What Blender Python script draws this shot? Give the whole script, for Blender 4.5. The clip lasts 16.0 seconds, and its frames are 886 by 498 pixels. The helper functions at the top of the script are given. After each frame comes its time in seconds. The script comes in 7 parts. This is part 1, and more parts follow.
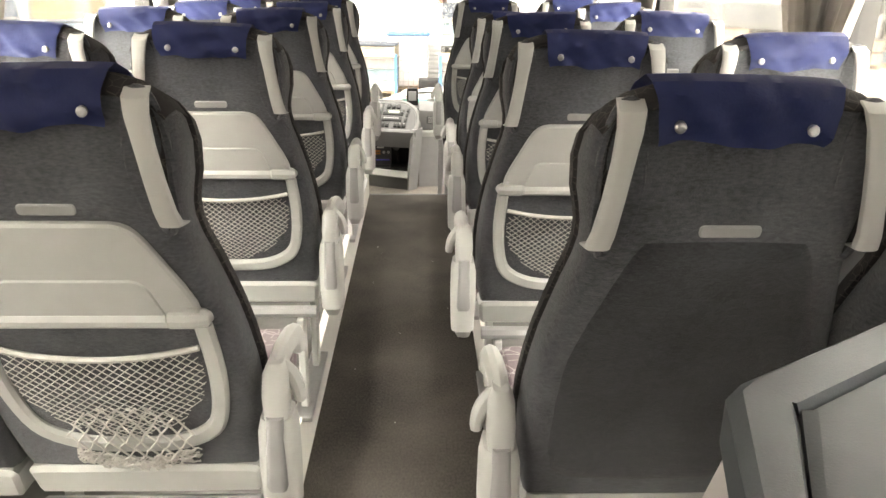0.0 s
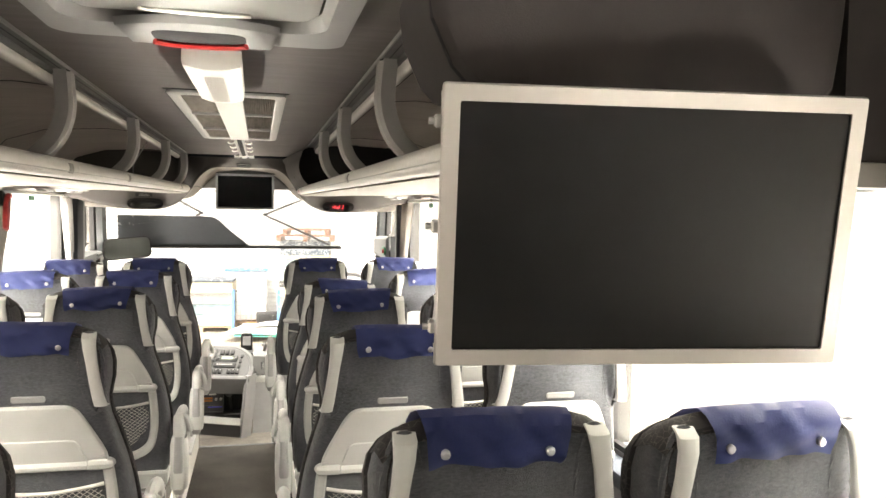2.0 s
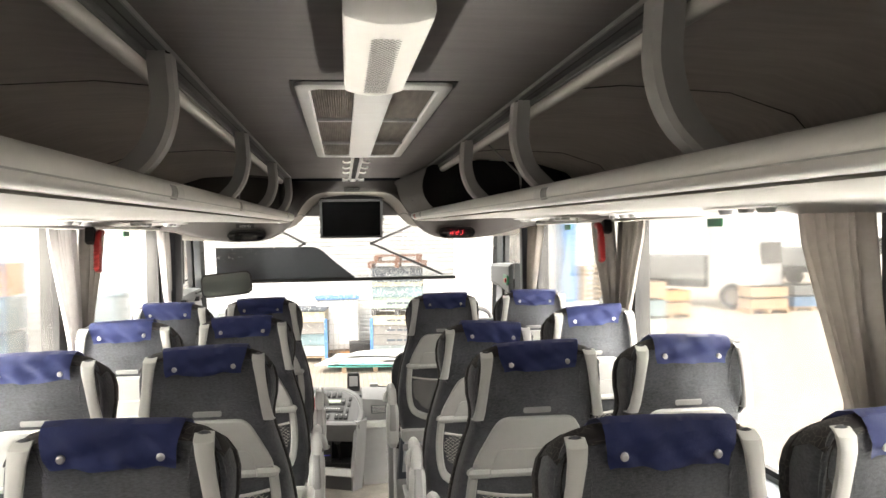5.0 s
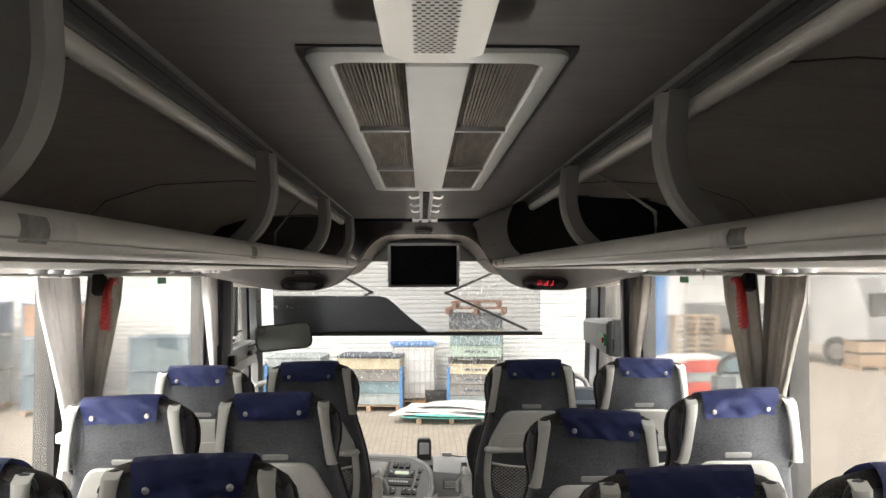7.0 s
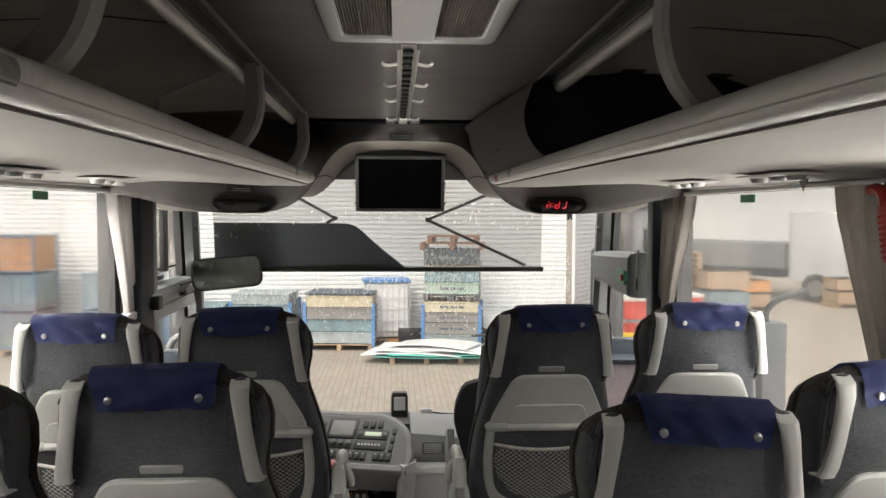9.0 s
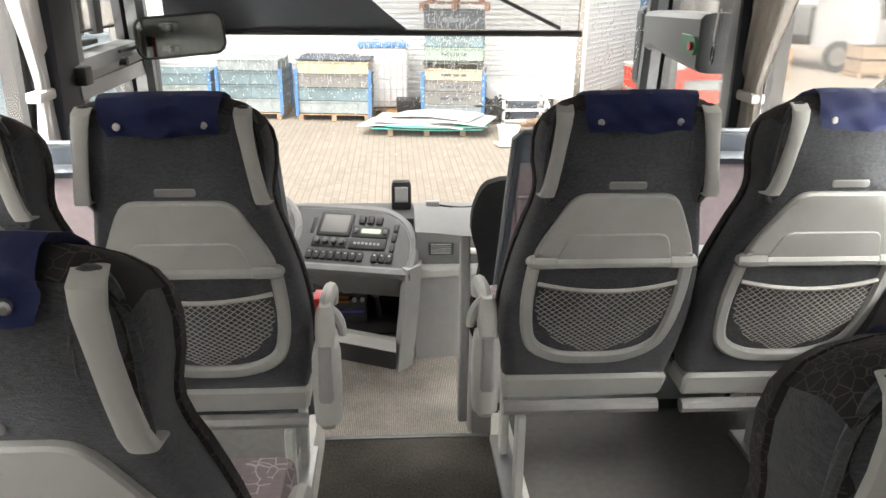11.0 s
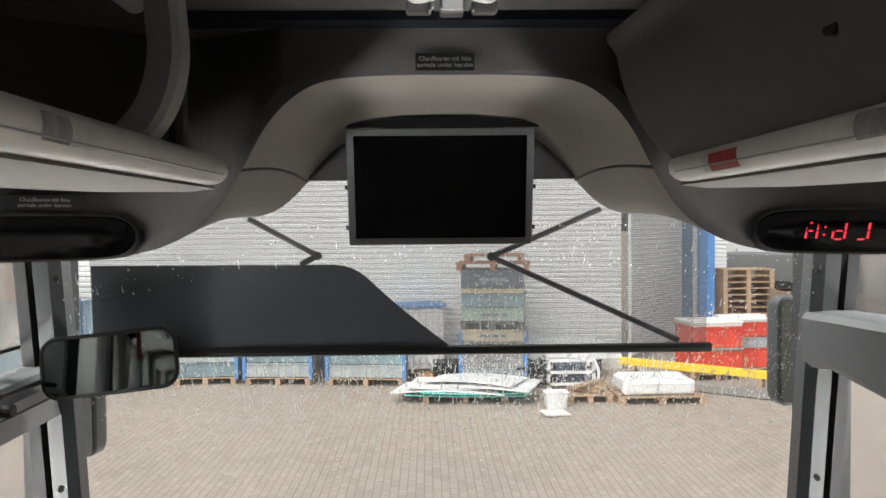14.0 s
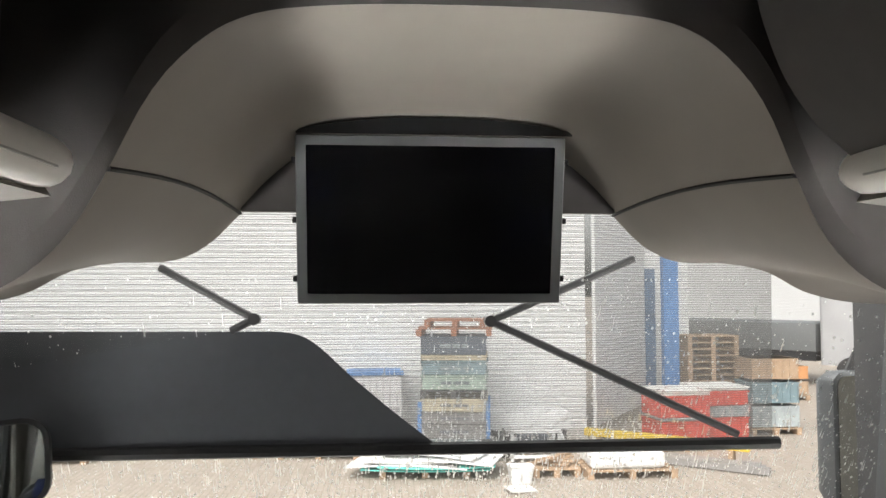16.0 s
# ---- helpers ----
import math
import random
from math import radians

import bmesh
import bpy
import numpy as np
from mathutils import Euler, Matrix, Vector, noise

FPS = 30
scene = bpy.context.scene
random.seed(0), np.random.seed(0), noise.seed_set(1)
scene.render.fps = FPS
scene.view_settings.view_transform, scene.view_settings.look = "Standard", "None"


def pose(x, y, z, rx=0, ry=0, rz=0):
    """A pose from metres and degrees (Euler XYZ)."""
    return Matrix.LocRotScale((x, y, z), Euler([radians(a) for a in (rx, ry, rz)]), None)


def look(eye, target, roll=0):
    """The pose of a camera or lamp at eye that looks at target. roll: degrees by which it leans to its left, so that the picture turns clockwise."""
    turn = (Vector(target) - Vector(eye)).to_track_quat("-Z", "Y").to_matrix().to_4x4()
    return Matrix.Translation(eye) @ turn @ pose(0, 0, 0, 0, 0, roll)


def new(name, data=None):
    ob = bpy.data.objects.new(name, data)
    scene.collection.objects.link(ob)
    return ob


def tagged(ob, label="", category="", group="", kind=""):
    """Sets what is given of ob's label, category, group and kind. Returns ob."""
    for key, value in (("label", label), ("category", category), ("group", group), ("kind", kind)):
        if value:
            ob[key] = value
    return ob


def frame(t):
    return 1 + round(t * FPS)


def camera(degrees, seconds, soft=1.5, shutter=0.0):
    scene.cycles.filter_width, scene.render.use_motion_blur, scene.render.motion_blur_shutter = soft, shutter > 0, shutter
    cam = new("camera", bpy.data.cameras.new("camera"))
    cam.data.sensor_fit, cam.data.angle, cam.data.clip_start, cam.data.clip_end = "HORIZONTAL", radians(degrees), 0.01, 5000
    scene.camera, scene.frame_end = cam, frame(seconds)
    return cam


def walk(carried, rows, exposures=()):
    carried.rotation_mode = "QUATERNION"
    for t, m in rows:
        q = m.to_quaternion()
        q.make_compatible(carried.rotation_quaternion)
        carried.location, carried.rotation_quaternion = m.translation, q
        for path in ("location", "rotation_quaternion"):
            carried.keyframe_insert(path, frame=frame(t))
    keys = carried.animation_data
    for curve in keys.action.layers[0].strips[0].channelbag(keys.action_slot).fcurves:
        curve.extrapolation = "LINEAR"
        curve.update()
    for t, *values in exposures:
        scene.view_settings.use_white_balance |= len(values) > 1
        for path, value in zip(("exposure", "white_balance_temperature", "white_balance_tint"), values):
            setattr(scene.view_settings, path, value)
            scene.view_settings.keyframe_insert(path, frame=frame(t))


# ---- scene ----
cam = camera(59.4, 16.0)
PATH = [
    (0, (0.060, 0.166, 1.544), (0.122, 2.051, 0.880), 0.7),
    (0.5, (0.045, 0.114, 1.599), (0.048, 2.032, 1.030), 0.7),
    (1, (0.064, 0.058, 1.669), (0.242, 2.012, 1.284), 0.8),
    (1.5, (0.090, 0.012, 1.706), (0.415, 1.974, 1.495), 0.8),
    (2, (0.108, -0.001, 1.732), (0.568, 1.943, 1.634), 1.0),
    (2.5, (0.115, 0.009, 1.744), (0.693, 1.923, 1.705), 0.7),
    (3, (0.094, 0.035, 1.743), (0.618, 1.965, 1.713), -0.1),
    (3.5, (0.041, 0.195, 1.729), (0.395, 2.163, 1.670), -0.2),
    (4, (-0.035, 0.401, 1.737), (0.252, 2.380, 1.672), -0.8),
    (4.2, (-0.049, 0.465, 1.739), (0.224, 2.445, 1.669), -1.1),
    (6.3, (-0.079, 1.232, 1.770), (0.091, 3.224, 1.811), 1.2),
    (6.5, (-0.062, 1.296, 1.776), (0.070, 3.291, 1.824), 1.3),
    (7, (-0.014, 1.493, 1.782), (0.039, 3.491, 1.854), -0.1),
    (7.5, (-0.040, 1.698, 1.776), (0.042, 3.694, 1.862), -0.5),
    (8, (-0.013, 1.959, 1.754), (0.096, 3.954, 1.848), -0.7),
    (8.5, (-0.000, 2.190, 1.730), (0.087, 4.187, 1.791), 0.0),
    (9, (-0.031, 2.462, 1.708), (0.092, 4.456, 1.617), 0.2),
    (9.5, (-0.030, 2.674, 1.668), (0.111, 4.643, 1.349), -0.0),
    (9.7, (-0.016, 2.747, 1.656), (0.117, 4.702, 1.252), 0.4),
    (11.8, (-0.059, 3.597, 1.652), (0.053, 5.470, 0.958), 0.4),
    (12, (-0.047, 3.686, 1.656), (0.049, 5.562, 0.971), 0.4),
    (12.5, (-0.049, 3.876, 1.685), (0.013, 5.783, 1.088), -0.3),
    (13, (-0.084, 4.105, 1.727), (-0.015, 6.060, 1.313), -1.3),
    (13.5, (-0.068, 4.313, 1.740), (-0.003, 6.301, 1.530), -1.3),
    (14, (-0.039, 4.507, 1.761), (0.001, 6.506, 1.704), -0.5),
    (14.5, (-0.052, 4.663, 1.753), (0.016, 6.662, 1.775), -0.4),
    (15, (-0.091, 4.817, 1.762), (0.029, 6.812, 1.851), 0.2),
    (15.5, (-0.106, 4.948, 1.758), (0.051, 6.938, 1.884), 0.5),
    (16, (-0.086, 5.089, 1.738), (0.067, 7.080, 1.847), -0.1),
]
EXPOSURES = [(0.0, 3.45, 7600, 9), (0.5, 3.5, 7500, 9), (1.2, 3.35, 7400, 9), (2.0, 3.65, 7600, 9), (3.0, 3.75, 7500, 9), (4.2, 3.5, 7300, 9), (5.5, 2.75, 7100, 9), (6.5, 2.35, 7000, 9), (7.5, 2.15, 7000, 9), (8.5, 2.05, 7000, 9), (9.6, 1.8, 6900, 9), (10.8, 2.5, 6900, 9), (12.05, 3.1, 6700, 9), (12.5, 2.65, 7200, 9), (13.0, 2.05, 6800, 9), (13.5, 1.85, 6600, 9), (14.0, 1.85, 6600, 9), (15.0, 2.0, 6600, 9), (16.0, 2.3, 6700, 9)]
walk(cam, [(t, look(eye, target, roll)) for t, eye, target, roll in PATH], EXPOSURES)

# ---- world and sun: an overcast day ----
world = bpy.data.worlds.new("overcast_sky")
scene.world = world
world.use_nodes = True
wn = world.node_tree.nodes
wl = world.node_tree.links
sky = wn.new("ShaderNodeTexSky")
sky.sky_type, sky.sun_disc, sky.sun_elevation, sky.sun_rotation = "NISHITA", False, radians(49), radians(209)
sky.air_density, sky.dust_density = 1.0, 6.0
grey = wn.new("ShaderNodeHueSaturation")
grey.inputs["Saturation"].default_value = 0.18
wl.new(sky.outputs[0], grey.inputs["Color"])
wl.new(grey.outputs[0], wn["Background"].inputs["Color"])
wn["Background"].inputs["Strength"].default_value = 0.075
sun = new("sun", bpy.data.lights.new("sun", "SUN"))
sun.data.energy, sun.data.angle, sun.data.color = 0.13, radians(25), (1.0, 0.96, 0.9)
sun.matrix_world = look((0, 0, 20), (5.0, 9.0, 8.0))

# area lamps added out of sight beyond the side windows, as fill for daylight
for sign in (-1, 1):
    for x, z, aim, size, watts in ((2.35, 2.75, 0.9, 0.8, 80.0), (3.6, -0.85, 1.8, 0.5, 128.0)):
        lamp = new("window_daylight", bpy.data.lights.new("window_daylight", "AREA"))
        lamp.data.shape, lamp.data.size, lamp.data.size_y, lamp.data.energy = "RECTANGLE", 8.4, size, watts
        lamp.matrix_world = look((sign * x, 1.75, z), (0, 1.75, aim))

# area lamps added out of sight before the windscreen, as paving and sky fill
lamp = new("windscreen_fill", bpy.data.lights.new("windscreen_fill", "AREA"))
lamp.data.shape, lamp.data.size, lamp.data.size_y, lamp.data.energy = "RECTANGLE", 2.5, 1.3, 8.0
lamp.matrix_world = look((0, 8.6, -0.76), (0, 7.4, 1.9))
lamp = new("windscreen_fill", bpy.data.lights.new("windscreen_fill", "AREA"))
lamp.data.shape, lamp.data.size, lamp.data.size_y, lamp.data.energy = "RECTANGLE", 2.2, 0.5, 14.0
lamp.matrix_world = look((0, 8.35, 2.75), (0, 6.5, 0.2))

# unseen lamps added above the door and driver's window to brighten the cockpit
for sign in (-1, 1):
    lamp = new("cockpit_fill", bpy.data.lights.new("cockpit_fill", "AREA"))
    lamp.data.shape, lamp.data.size, lamp.data.size_y, lamp.data.energy = "RECTANGLE", 0.8, 0.5, 20.0
    lamp.matrix_world = look((sign * 2.0, 6.4, 2.6), (0, 6.4, 0.1))

# ---- materials ----
def mat(name, color, rough=0.6, metal=0.0, var=0.15, scale=30.0, bump=0.0, bscale=200.0, stretch=(1, 1, 1), big=1.5, sheen=0.0, coat=0.0, spec=0.5, alt=None):
    """A node material: base colour varied by fine and broad noise, and a fine relief."""
    m = bpy.data.materials.new(name)
    m.use_nodes = True
    nt = m.node_tree
    n, l = nt.nodes, nt.links
    b = n["Principled BSDF"]
    b.inputs["Roughness"].default_value, b.inputs["Metallic"].default_value = rough, metal
    b.inputs["Sheen Weight"].default_value, b.inputs["Coat Weight"].default_value = sheen, coat
    b.inputs["Specular IOR Level"].default_value = spec
    tc = n.new("ShaderNodeTexCoord")
    mp = n.new("ShaderNodeMapping")
    mp.inputs["Scale"].default_value = stretch
    l.new(tc.outputs["Object"], mp.inputs["Vector"])
    fine = n.new("ShaderNodeTexNoise")
    fine.inputs["Scale"].default_value, fine.inputs["Detail"].default_value = scale, 6
    l.new(mp.outputs[0], fine.inputs["Vector"])
    broad = n.new("ShaderNodeTexNoise")
    broad.inputs["Scale"].default_value, broad.inputs["Detail"].default_value = big, 3
    l.new(tc.outputs["Object"], broad.inputs["Vector"])
    add = n.new("ShaderNodeMath")
    add.operation = "MULTIPLY_ADD"
    l.new(broad.outputs[0], add.inputs[0])
    add.inputs[1].default_value = 0.5
    half = n.new("ShaderNodeMath")
    half.operation = "MULTIPLY"
    half.inputs[1].default_value = 0.5
    l.new(fine.outputs[0], half.inputs[0])
    l.new(half.outputs[0], add.inputs[2])
    ramp = n.new("ShaderNodeValToRGB")
    ramp.color_ramp.elements[0].position, ramp.color_ramp.elements[1].position = 0.3, 0.7
    c2 = alt or [min(1, c * (1 + var)) for c in color]
    c1 = color if alt else [c * (1 - var) for c in color]
    ramp.color_ramp.elements[0].color, ramp.color_ramp.elements[1].color = (*c1, 1), (*c2, 1)
    l.new(add.outputs[0], ramp.inputs[0])
    l.new(ramp.outputs[0], b.inputs["Base Color"])
    rr = n.new("ShaderNodeMapRange")
    rr.inputs["To Min"].default_value, rr.inputs["To Max"].default_value = max(0.02, rough * 0.85), min(1, rough * 1.15)
    l.new(broad.outputs[0], rr.inputs["Value"])
    l.new(rr.outputs[0], b.inputs["Roughness"])
    if bump:
        tex = n.new("ShaderNodeTexNoise")
        tex.inputs["Scale"].default_value, tex.inputs["Detail"].default_value = bscale, 4
        l.new(mp.outputs[0], tex.inputs["Vector"])
        bp = n.new("ShaderNodeBump")
        bp.inputs["Strength"].default_value, bp.inputs["Distance"].default_value = bump, 0.004
        l.new(tex.outputs[0], bp.inputs["Height"])
        l.new(bp.outputs[0], b.inputs["Normal"])
    return m


def glass(name, tint, rough, gloss=0.5, haze=0.0):
    """A thin pane: light goes straight through it, with a Fresnel gloss over it; rough blurs what lies behind. A pale
    scattering veil can be mixed in as milky haze.
    """
    m = bpy.data.materials.new(name)
    m.use_nodes = True
    n, l = m.node_tree.nodes, m.node_tree.links
    n.remove(n["Principled BSDF"])
    if rough:
        body = n.new("ShaderNodeBsdfRefraction")
        body.inputs["IOR"].default_value, body.inputs["Roughness"].default_value = 1.04, rough
    else:
        body = n.new("ShaderNodeBsdfTransparent")
    body.inputs["Color"].default_value = (*tint, 1)
    gl = n.new("ShaderNodeBsdfGlossy")
    gl.inputs["Roughness"].default_value = 0.03
    lw = n.new("ShaderNodeLayerWeight")
    lw.inputs["Blend"].default_value = 0.5
    pw = n.new("ShaderNodeMath")
    pw.operation, pw.inputs[1].default_value = "POWER", 5.0
    l.new(lw.outputs["Facing"], pw.inputs[0])
    fr = n.new("ShaderNodeMath")
    fr.operation, fr.inputs[1].default_value, fr.inputs[2].default_value = "MULTIPLY_ADD", gloss, 0.02
    l.new(pw.outputs[0], fr.inputs[0])
    mix = n.new("ShaderNodeMixShader")
    l.new(fr.outputs[0], mix.inputs[0])
    l.new(body.outputs[0], mix.inputs[1])
    l.new(gl.outputs[0], mix.inputs[2])
    last = mix
    # milky haze put into the glass as a pale scattering colour
    if haze:
        veil = n.new("ShaderNodeBsdfDiffuse")
        veil.inputs["Color"].default_value = (0.6, 0.58, 0.55, 1)
        film = n.new("ShaderNodeBsdfTranslucent")
        film.inputs["Color"].default_value = (0.6, 0.58, 0.55, 1)
        both = n.new("ShaderNodeMixShader")
        l.new(veil.outputs[0], both.inputs[1])
        l.new(film.outputs[0], both.inputs[2])
        tc = n.new("ShaderNodeTexCoord")
        nz = n.new("ShaderNodeTexNoise")
        nz.inputs["Scale"].default_value, nz.inputs["Detail"].default_value = 3.0, 8
        l.new(tc.outputs["Object"], nz.inputs["Vector"])
        mr = n.new("ShaderNodeMapRange")
        mr.inputs["From Min"].default_value, mr.inputs["From Max"].default_value = 0.35, 0.75
        mr.inputs["To Min"].default_value, mr.inputs["To Max"].default_value = 0.3 * haze, haze
        l.new(nz.outputs[0], mr.inputs["Value"])
        g = n.new("ShaderNodeMixShader")
        l.new(mr.outputs[0], g.inputs[0])
        l.new(mix.outputs[0], g.inputs[1])
        l.new(both.outputs[0], g.inputs[2])
        last = g
    l.new(last.outputs[0], n["Material Output"].inputs["Surface"])
    return m


def lines_mat(name, base, line, size, width, rough=0.85, turn=0.0):
    """Woven cloth with a loose grid of thin lines."""
    m = mat(name, base, rough, 0, 0.25, 60, 0.25, 500)
    n, l = m.node_tree.nodes, m.node_tree.links
    b = n["Principled BSDF"]
    old = b.inputs["Base Color"].links[0].from_socket
    tc = n.new("ShaderNodeTexCoord")
    warp = n.new("ShaderNodeTexNoise")
    warp.inputs["Scale"].default_value = 9
    l.new(tc.outputs["Object"], warp.inputs["Vector"])
    mixv = n.new("ShaderNodeMixRGB")
    mixv.inputs[0].default_value = 0.05
    l.new(tc.outputs["Object"], mixv.inputs[1])
    l.new(warp.outputs["Color"], mixv.inputs[2])
    vor = n.new("ShaderNodeTexVoronoi")
    vor.feature = "DISTANCE_TO_EDGE"
    vor.inputs["Scale"].default_value = size
    l.new(mixv.outputs[0], vor.inputs["Vector"])
    lt = n.new("ShaderNodeMath")
    lt.operation = "LESS_THAN"
    lt.inputs[1].default_value = width
    l.new(vor.outputs["Distance"], lt.inputs[0])
    patch = n.new("ShaderNodeTexNoise")
    patch.inputs["Scale"].default_value = 14
    l.new(tc.outputs["Object"], patch.inputs["Vector"])
    gate = n.new("ShaderNodeMath")
    gate.operation = "GREATER_THAN"
    gate.inputs[1].default_value = 0.47
    l.new(patch.outputs[0], gate.inputs[0])
    both = n.new("ShaderNodeMath")
    both.operation = "MULTIPLY"
    l.new(lt.outputs[0], both.inputs[0])
    l.new(gate.outputs[0], both.inputs[1])
    mx = n.new("ShaderNodeMixRGB")
    mx.inputs[2].default_value = (*line, 1)
    l.new(both.outputs[0], mx.inputs[0])
    l.new(old, mx.inputs[1])
    l.new(mx.outputs[0], b.inputs["Base Color"])
    return m


def ribbed(name, base, pitch, axis=0):
    """Ribbed carpet: fine ridges along one axis."""
    m = mat(name, base, 0.95, 0, 0.5, 90, 0, 100, big=5)
    n, l = m.node_tree.nodes, m.node_tree.links
    b = n["Principled BSDF"]
    old = b.inputs["Base Color"].links[0].from_socket
    tc = n.new("ShaderNodeTexCoord")
    wv = n.new("ShaderNodeTexWave")
    wv.bands_direction = "XYZ"[axis]
    wv.inputs["Scale"].default_value = 1 / pitch / 3.2
    wv.inputs["Distortion"].default_value = 0.6
    wv.inputs["Detail Scale"].default_value = 12
    l.new(tc.outputs["Object"], wv.inputs["Vector"])
    mx = n.new("ShaderNodeMixRGB")
    mx.blend_type = "MULTIPLY"
    mx.inputs[0].default_value = 0.55
    l.new(old, mx.inputs[1])
    l.new(wv.outputs["Color"], mx.inputs[2])
    l.new(mx.outputs[0], b.inputs["Base Color"])
    bp = n.new("ShaderNodeBump")
    bp.inputs["Strength"].default_value, bp.inputs["Distance"].default_value = 0.6, 0.003
    l.new(wv.outputs["Fac"], bp.inputs["Height"])
    l.new(bp.outputs[0], b.inputs["Normal"])
    return m


def glow(name, color, strength):
    m = bpy.data.materials.new(name)
    m.use_nodes = True
    b = m.node_tree.nodes["Principled BSDF"]
    b.inputs["Base Color"].default_value = (0.02, 0.0, 0.0, 1)
    b.inputs["Emission Color"].default_value = (*color, 1)
    b.inputs["Emission Strength"].default_value = strength
    return m


FELT = mat("grey_felt", (0.071, 0.075, 0.084), 0.95, 0, 0.6, 110, 0.6, 350, (1, 1, 2.5), 7, sheen=0.2, spec=0.15)
MATTSCREEN = mat("matt_dark_screen", (0.004, 0.004, 0.0045), 0.42, 0, 0.1, 8, spec=0.22)
# same felt as FELT, with the shade of a downward-facing panel put in
FELTDARK = mat("shaded_felt", (0.036, 0.038, 0.043), 0.95, 0, 0.6, 110, 0.6, 350, (1, 1, 2.5), 7, sheen=0.2, spec=0.15)
VELOUR = lines_mat("black_patterned_velour", (0.017, 0.0155, 0.016), (0.065, 0.057, 0.054), 70, 0.035)
CUSHION = lines_mat("mauve_checked_cloth", (0.15, 0.12, 0.13), (0.3, 0.27, 0.27), 34, 0.05)
BLUE = mat("blue_cover_cloth", (0.016, 0.029, 0.14), 0.6, 0, 0.14, 18, 0.15, 300, big=8, sheen=0.15)
PLASTIC = mat("pale_grey_plastic", (0.42, 0.425, 0.41), 0.45, 0, 0.07, 14, 0.05, 700, big=3)
PLASTIC_DK = mat("mid_grey_plastic", (0.27, 0.27, 0.27), 0.5, 0, 0.08, 20, 0.06, 700, big=3)
NET = mat("grey_net_cord", (0.5, 0.49, 0.46), 0.8, 0, 0.15, 60)
STEEL = mat("brushed_steel", (0.5, 0.5, 0.5), 0.3, 1.0, 0.1, 60)
BLACK = mat("black_plastic", (0.012, 0.012, 0.013), 0.5, 0, 0.2, 40, spec=0.3)
BLACKCLOTH = mat("black_velour", (0.012, 0.012, 0.014), 0.95, 0, 0.3, 40, 0.2, 400)
SCREEN = mat("dark_screen", (0.003, 0.003, 0.0035), 0.14, 0, 0.1, 8, spec=0.25)
CEIL = mat("grey_brown_ceiling_cloth", (0.14, 0.13, 0.126), 0.95, 0, 0.15, 14, 0.15, 500, (0.4, 3, 1), 2.5, spec=0.1)
RACKCLOTH = mat("dark_rack_cloth", (0.31, 0.29, 0.277), 0.95, 0, 0.2, 20, 0.15, 400, (1, 0.4, 1), 2, spec=0.1)
HEADER = mat("dark_header_cloth", (0.07, 0.065, 0.063), 0.9, 0, 0.1, 20, 0.12, 600, spec=0.2)
CREAM = mat("beige_moulded_panel", (0.265, 0.242, 0.216), 0.6, 0, 0.06, 10, 0.05, 600, big=3)
UNDER = mat("rack_underside_cloth", (0.2, 0.189, 0.178), 0.85, 0, 0.07, 16, 0.08, 600)
ALU = mat("satin_aluminium", (0.72, 0.715, 0.685), 0.4, 0.25, 0.06, 30, big=2)
SILVER = mat("silver_paint", (0.5, 0.48, 0.46), 0.4, 0.3, 0.06, 30)
WHITE = mat("white_paint", (0.75, 0.74, 0.7), 0.45, 0, 0.06, 20)
RIB = ribbed("ribbed_brown_carpet", (0.3, 0.27, 0.24), 0.008, 0)
AISLECARPET = mat("dark_aisle_carpet", (0.055, 0.049, 0.044), 0.97, 0, 0.7, 130, 0.8, 260, (1, 0.6, 1), 3, spec=0.1)
WALLCLOTH = mat("grey_wall_carpet", (0.13, 0.125, 0.12), 0.95, 0, 0.2, 40, 0.2, 400)
CURTAIN = mat("grey_curtain_cloth", (0.3, 0.28, 0.26), 0.9, 0, 0.12, 40, 0.1, 500)
# this lining's white stands for daylight passing through the curtain
LINING = mat("backlit_curtain_lining", (0.62, 0.605, 0.6), 0.9, 0, 0.06, 40, 0.1, 500)
RUBBER = mat("black_rubber", (0.02, 0.02, 0.021), 0.7, 0, 0.2, 40)
# ceiling cloth in a much lighter copy, to lift the dim rack bays
BACKLINING = mat("lightened_rack_back_lining", (0.58, 0.545, 0.52), 0.95, 0, 0.16, 14, 0.15, 500, (0.4, 3, 1), 2.5, spec=0.1)
PILLAR = mat("grey_pillar_trim", (0.2, 0.205, 0.21), 0.5, 0, 0.08, 20, 0.05, 600)
APOST = mat("dark_grey_post_trim", (0.032, 0.036, 0.039), 0.45, 0, 0.08, 20, 0.05, 600)
HOUSING = mat("grey_housing_plastic", (0.1, 0.105, 0.108), 0.5, 0, 0.08, 20, 0.06, 700)
LOCKER = mat("grey_locker_cloth", (0.1, 0.097, 0.097), 0.8, 0, 0.1, 30, 0.12, 600, spec=0.25)
RED = mat("red_plastic", (0.36, 0.014, 0.015), 0.4, 0, 0.1, 20)
GREEN = mat("green_plastic", (0.012, 0.13, 0.055), 0.4, 0, 0.1, 20)
SLATE = mat("blue_grey_vinyl", (0.045, 0.056, 0.072), 0.45, 0, 0.1, 20, 0.1, 500)
PINKFELT = mat("mauve_felt", (0.17, 0.14, 0.15), 0.95, 0, 0.15, 50, 0.2, 400)
DASH = mat("grey_dash_plastic", (0.29, 0.29, 0.292), 0.55, 0, 0.07, 20, 0.12, 900, big=3)
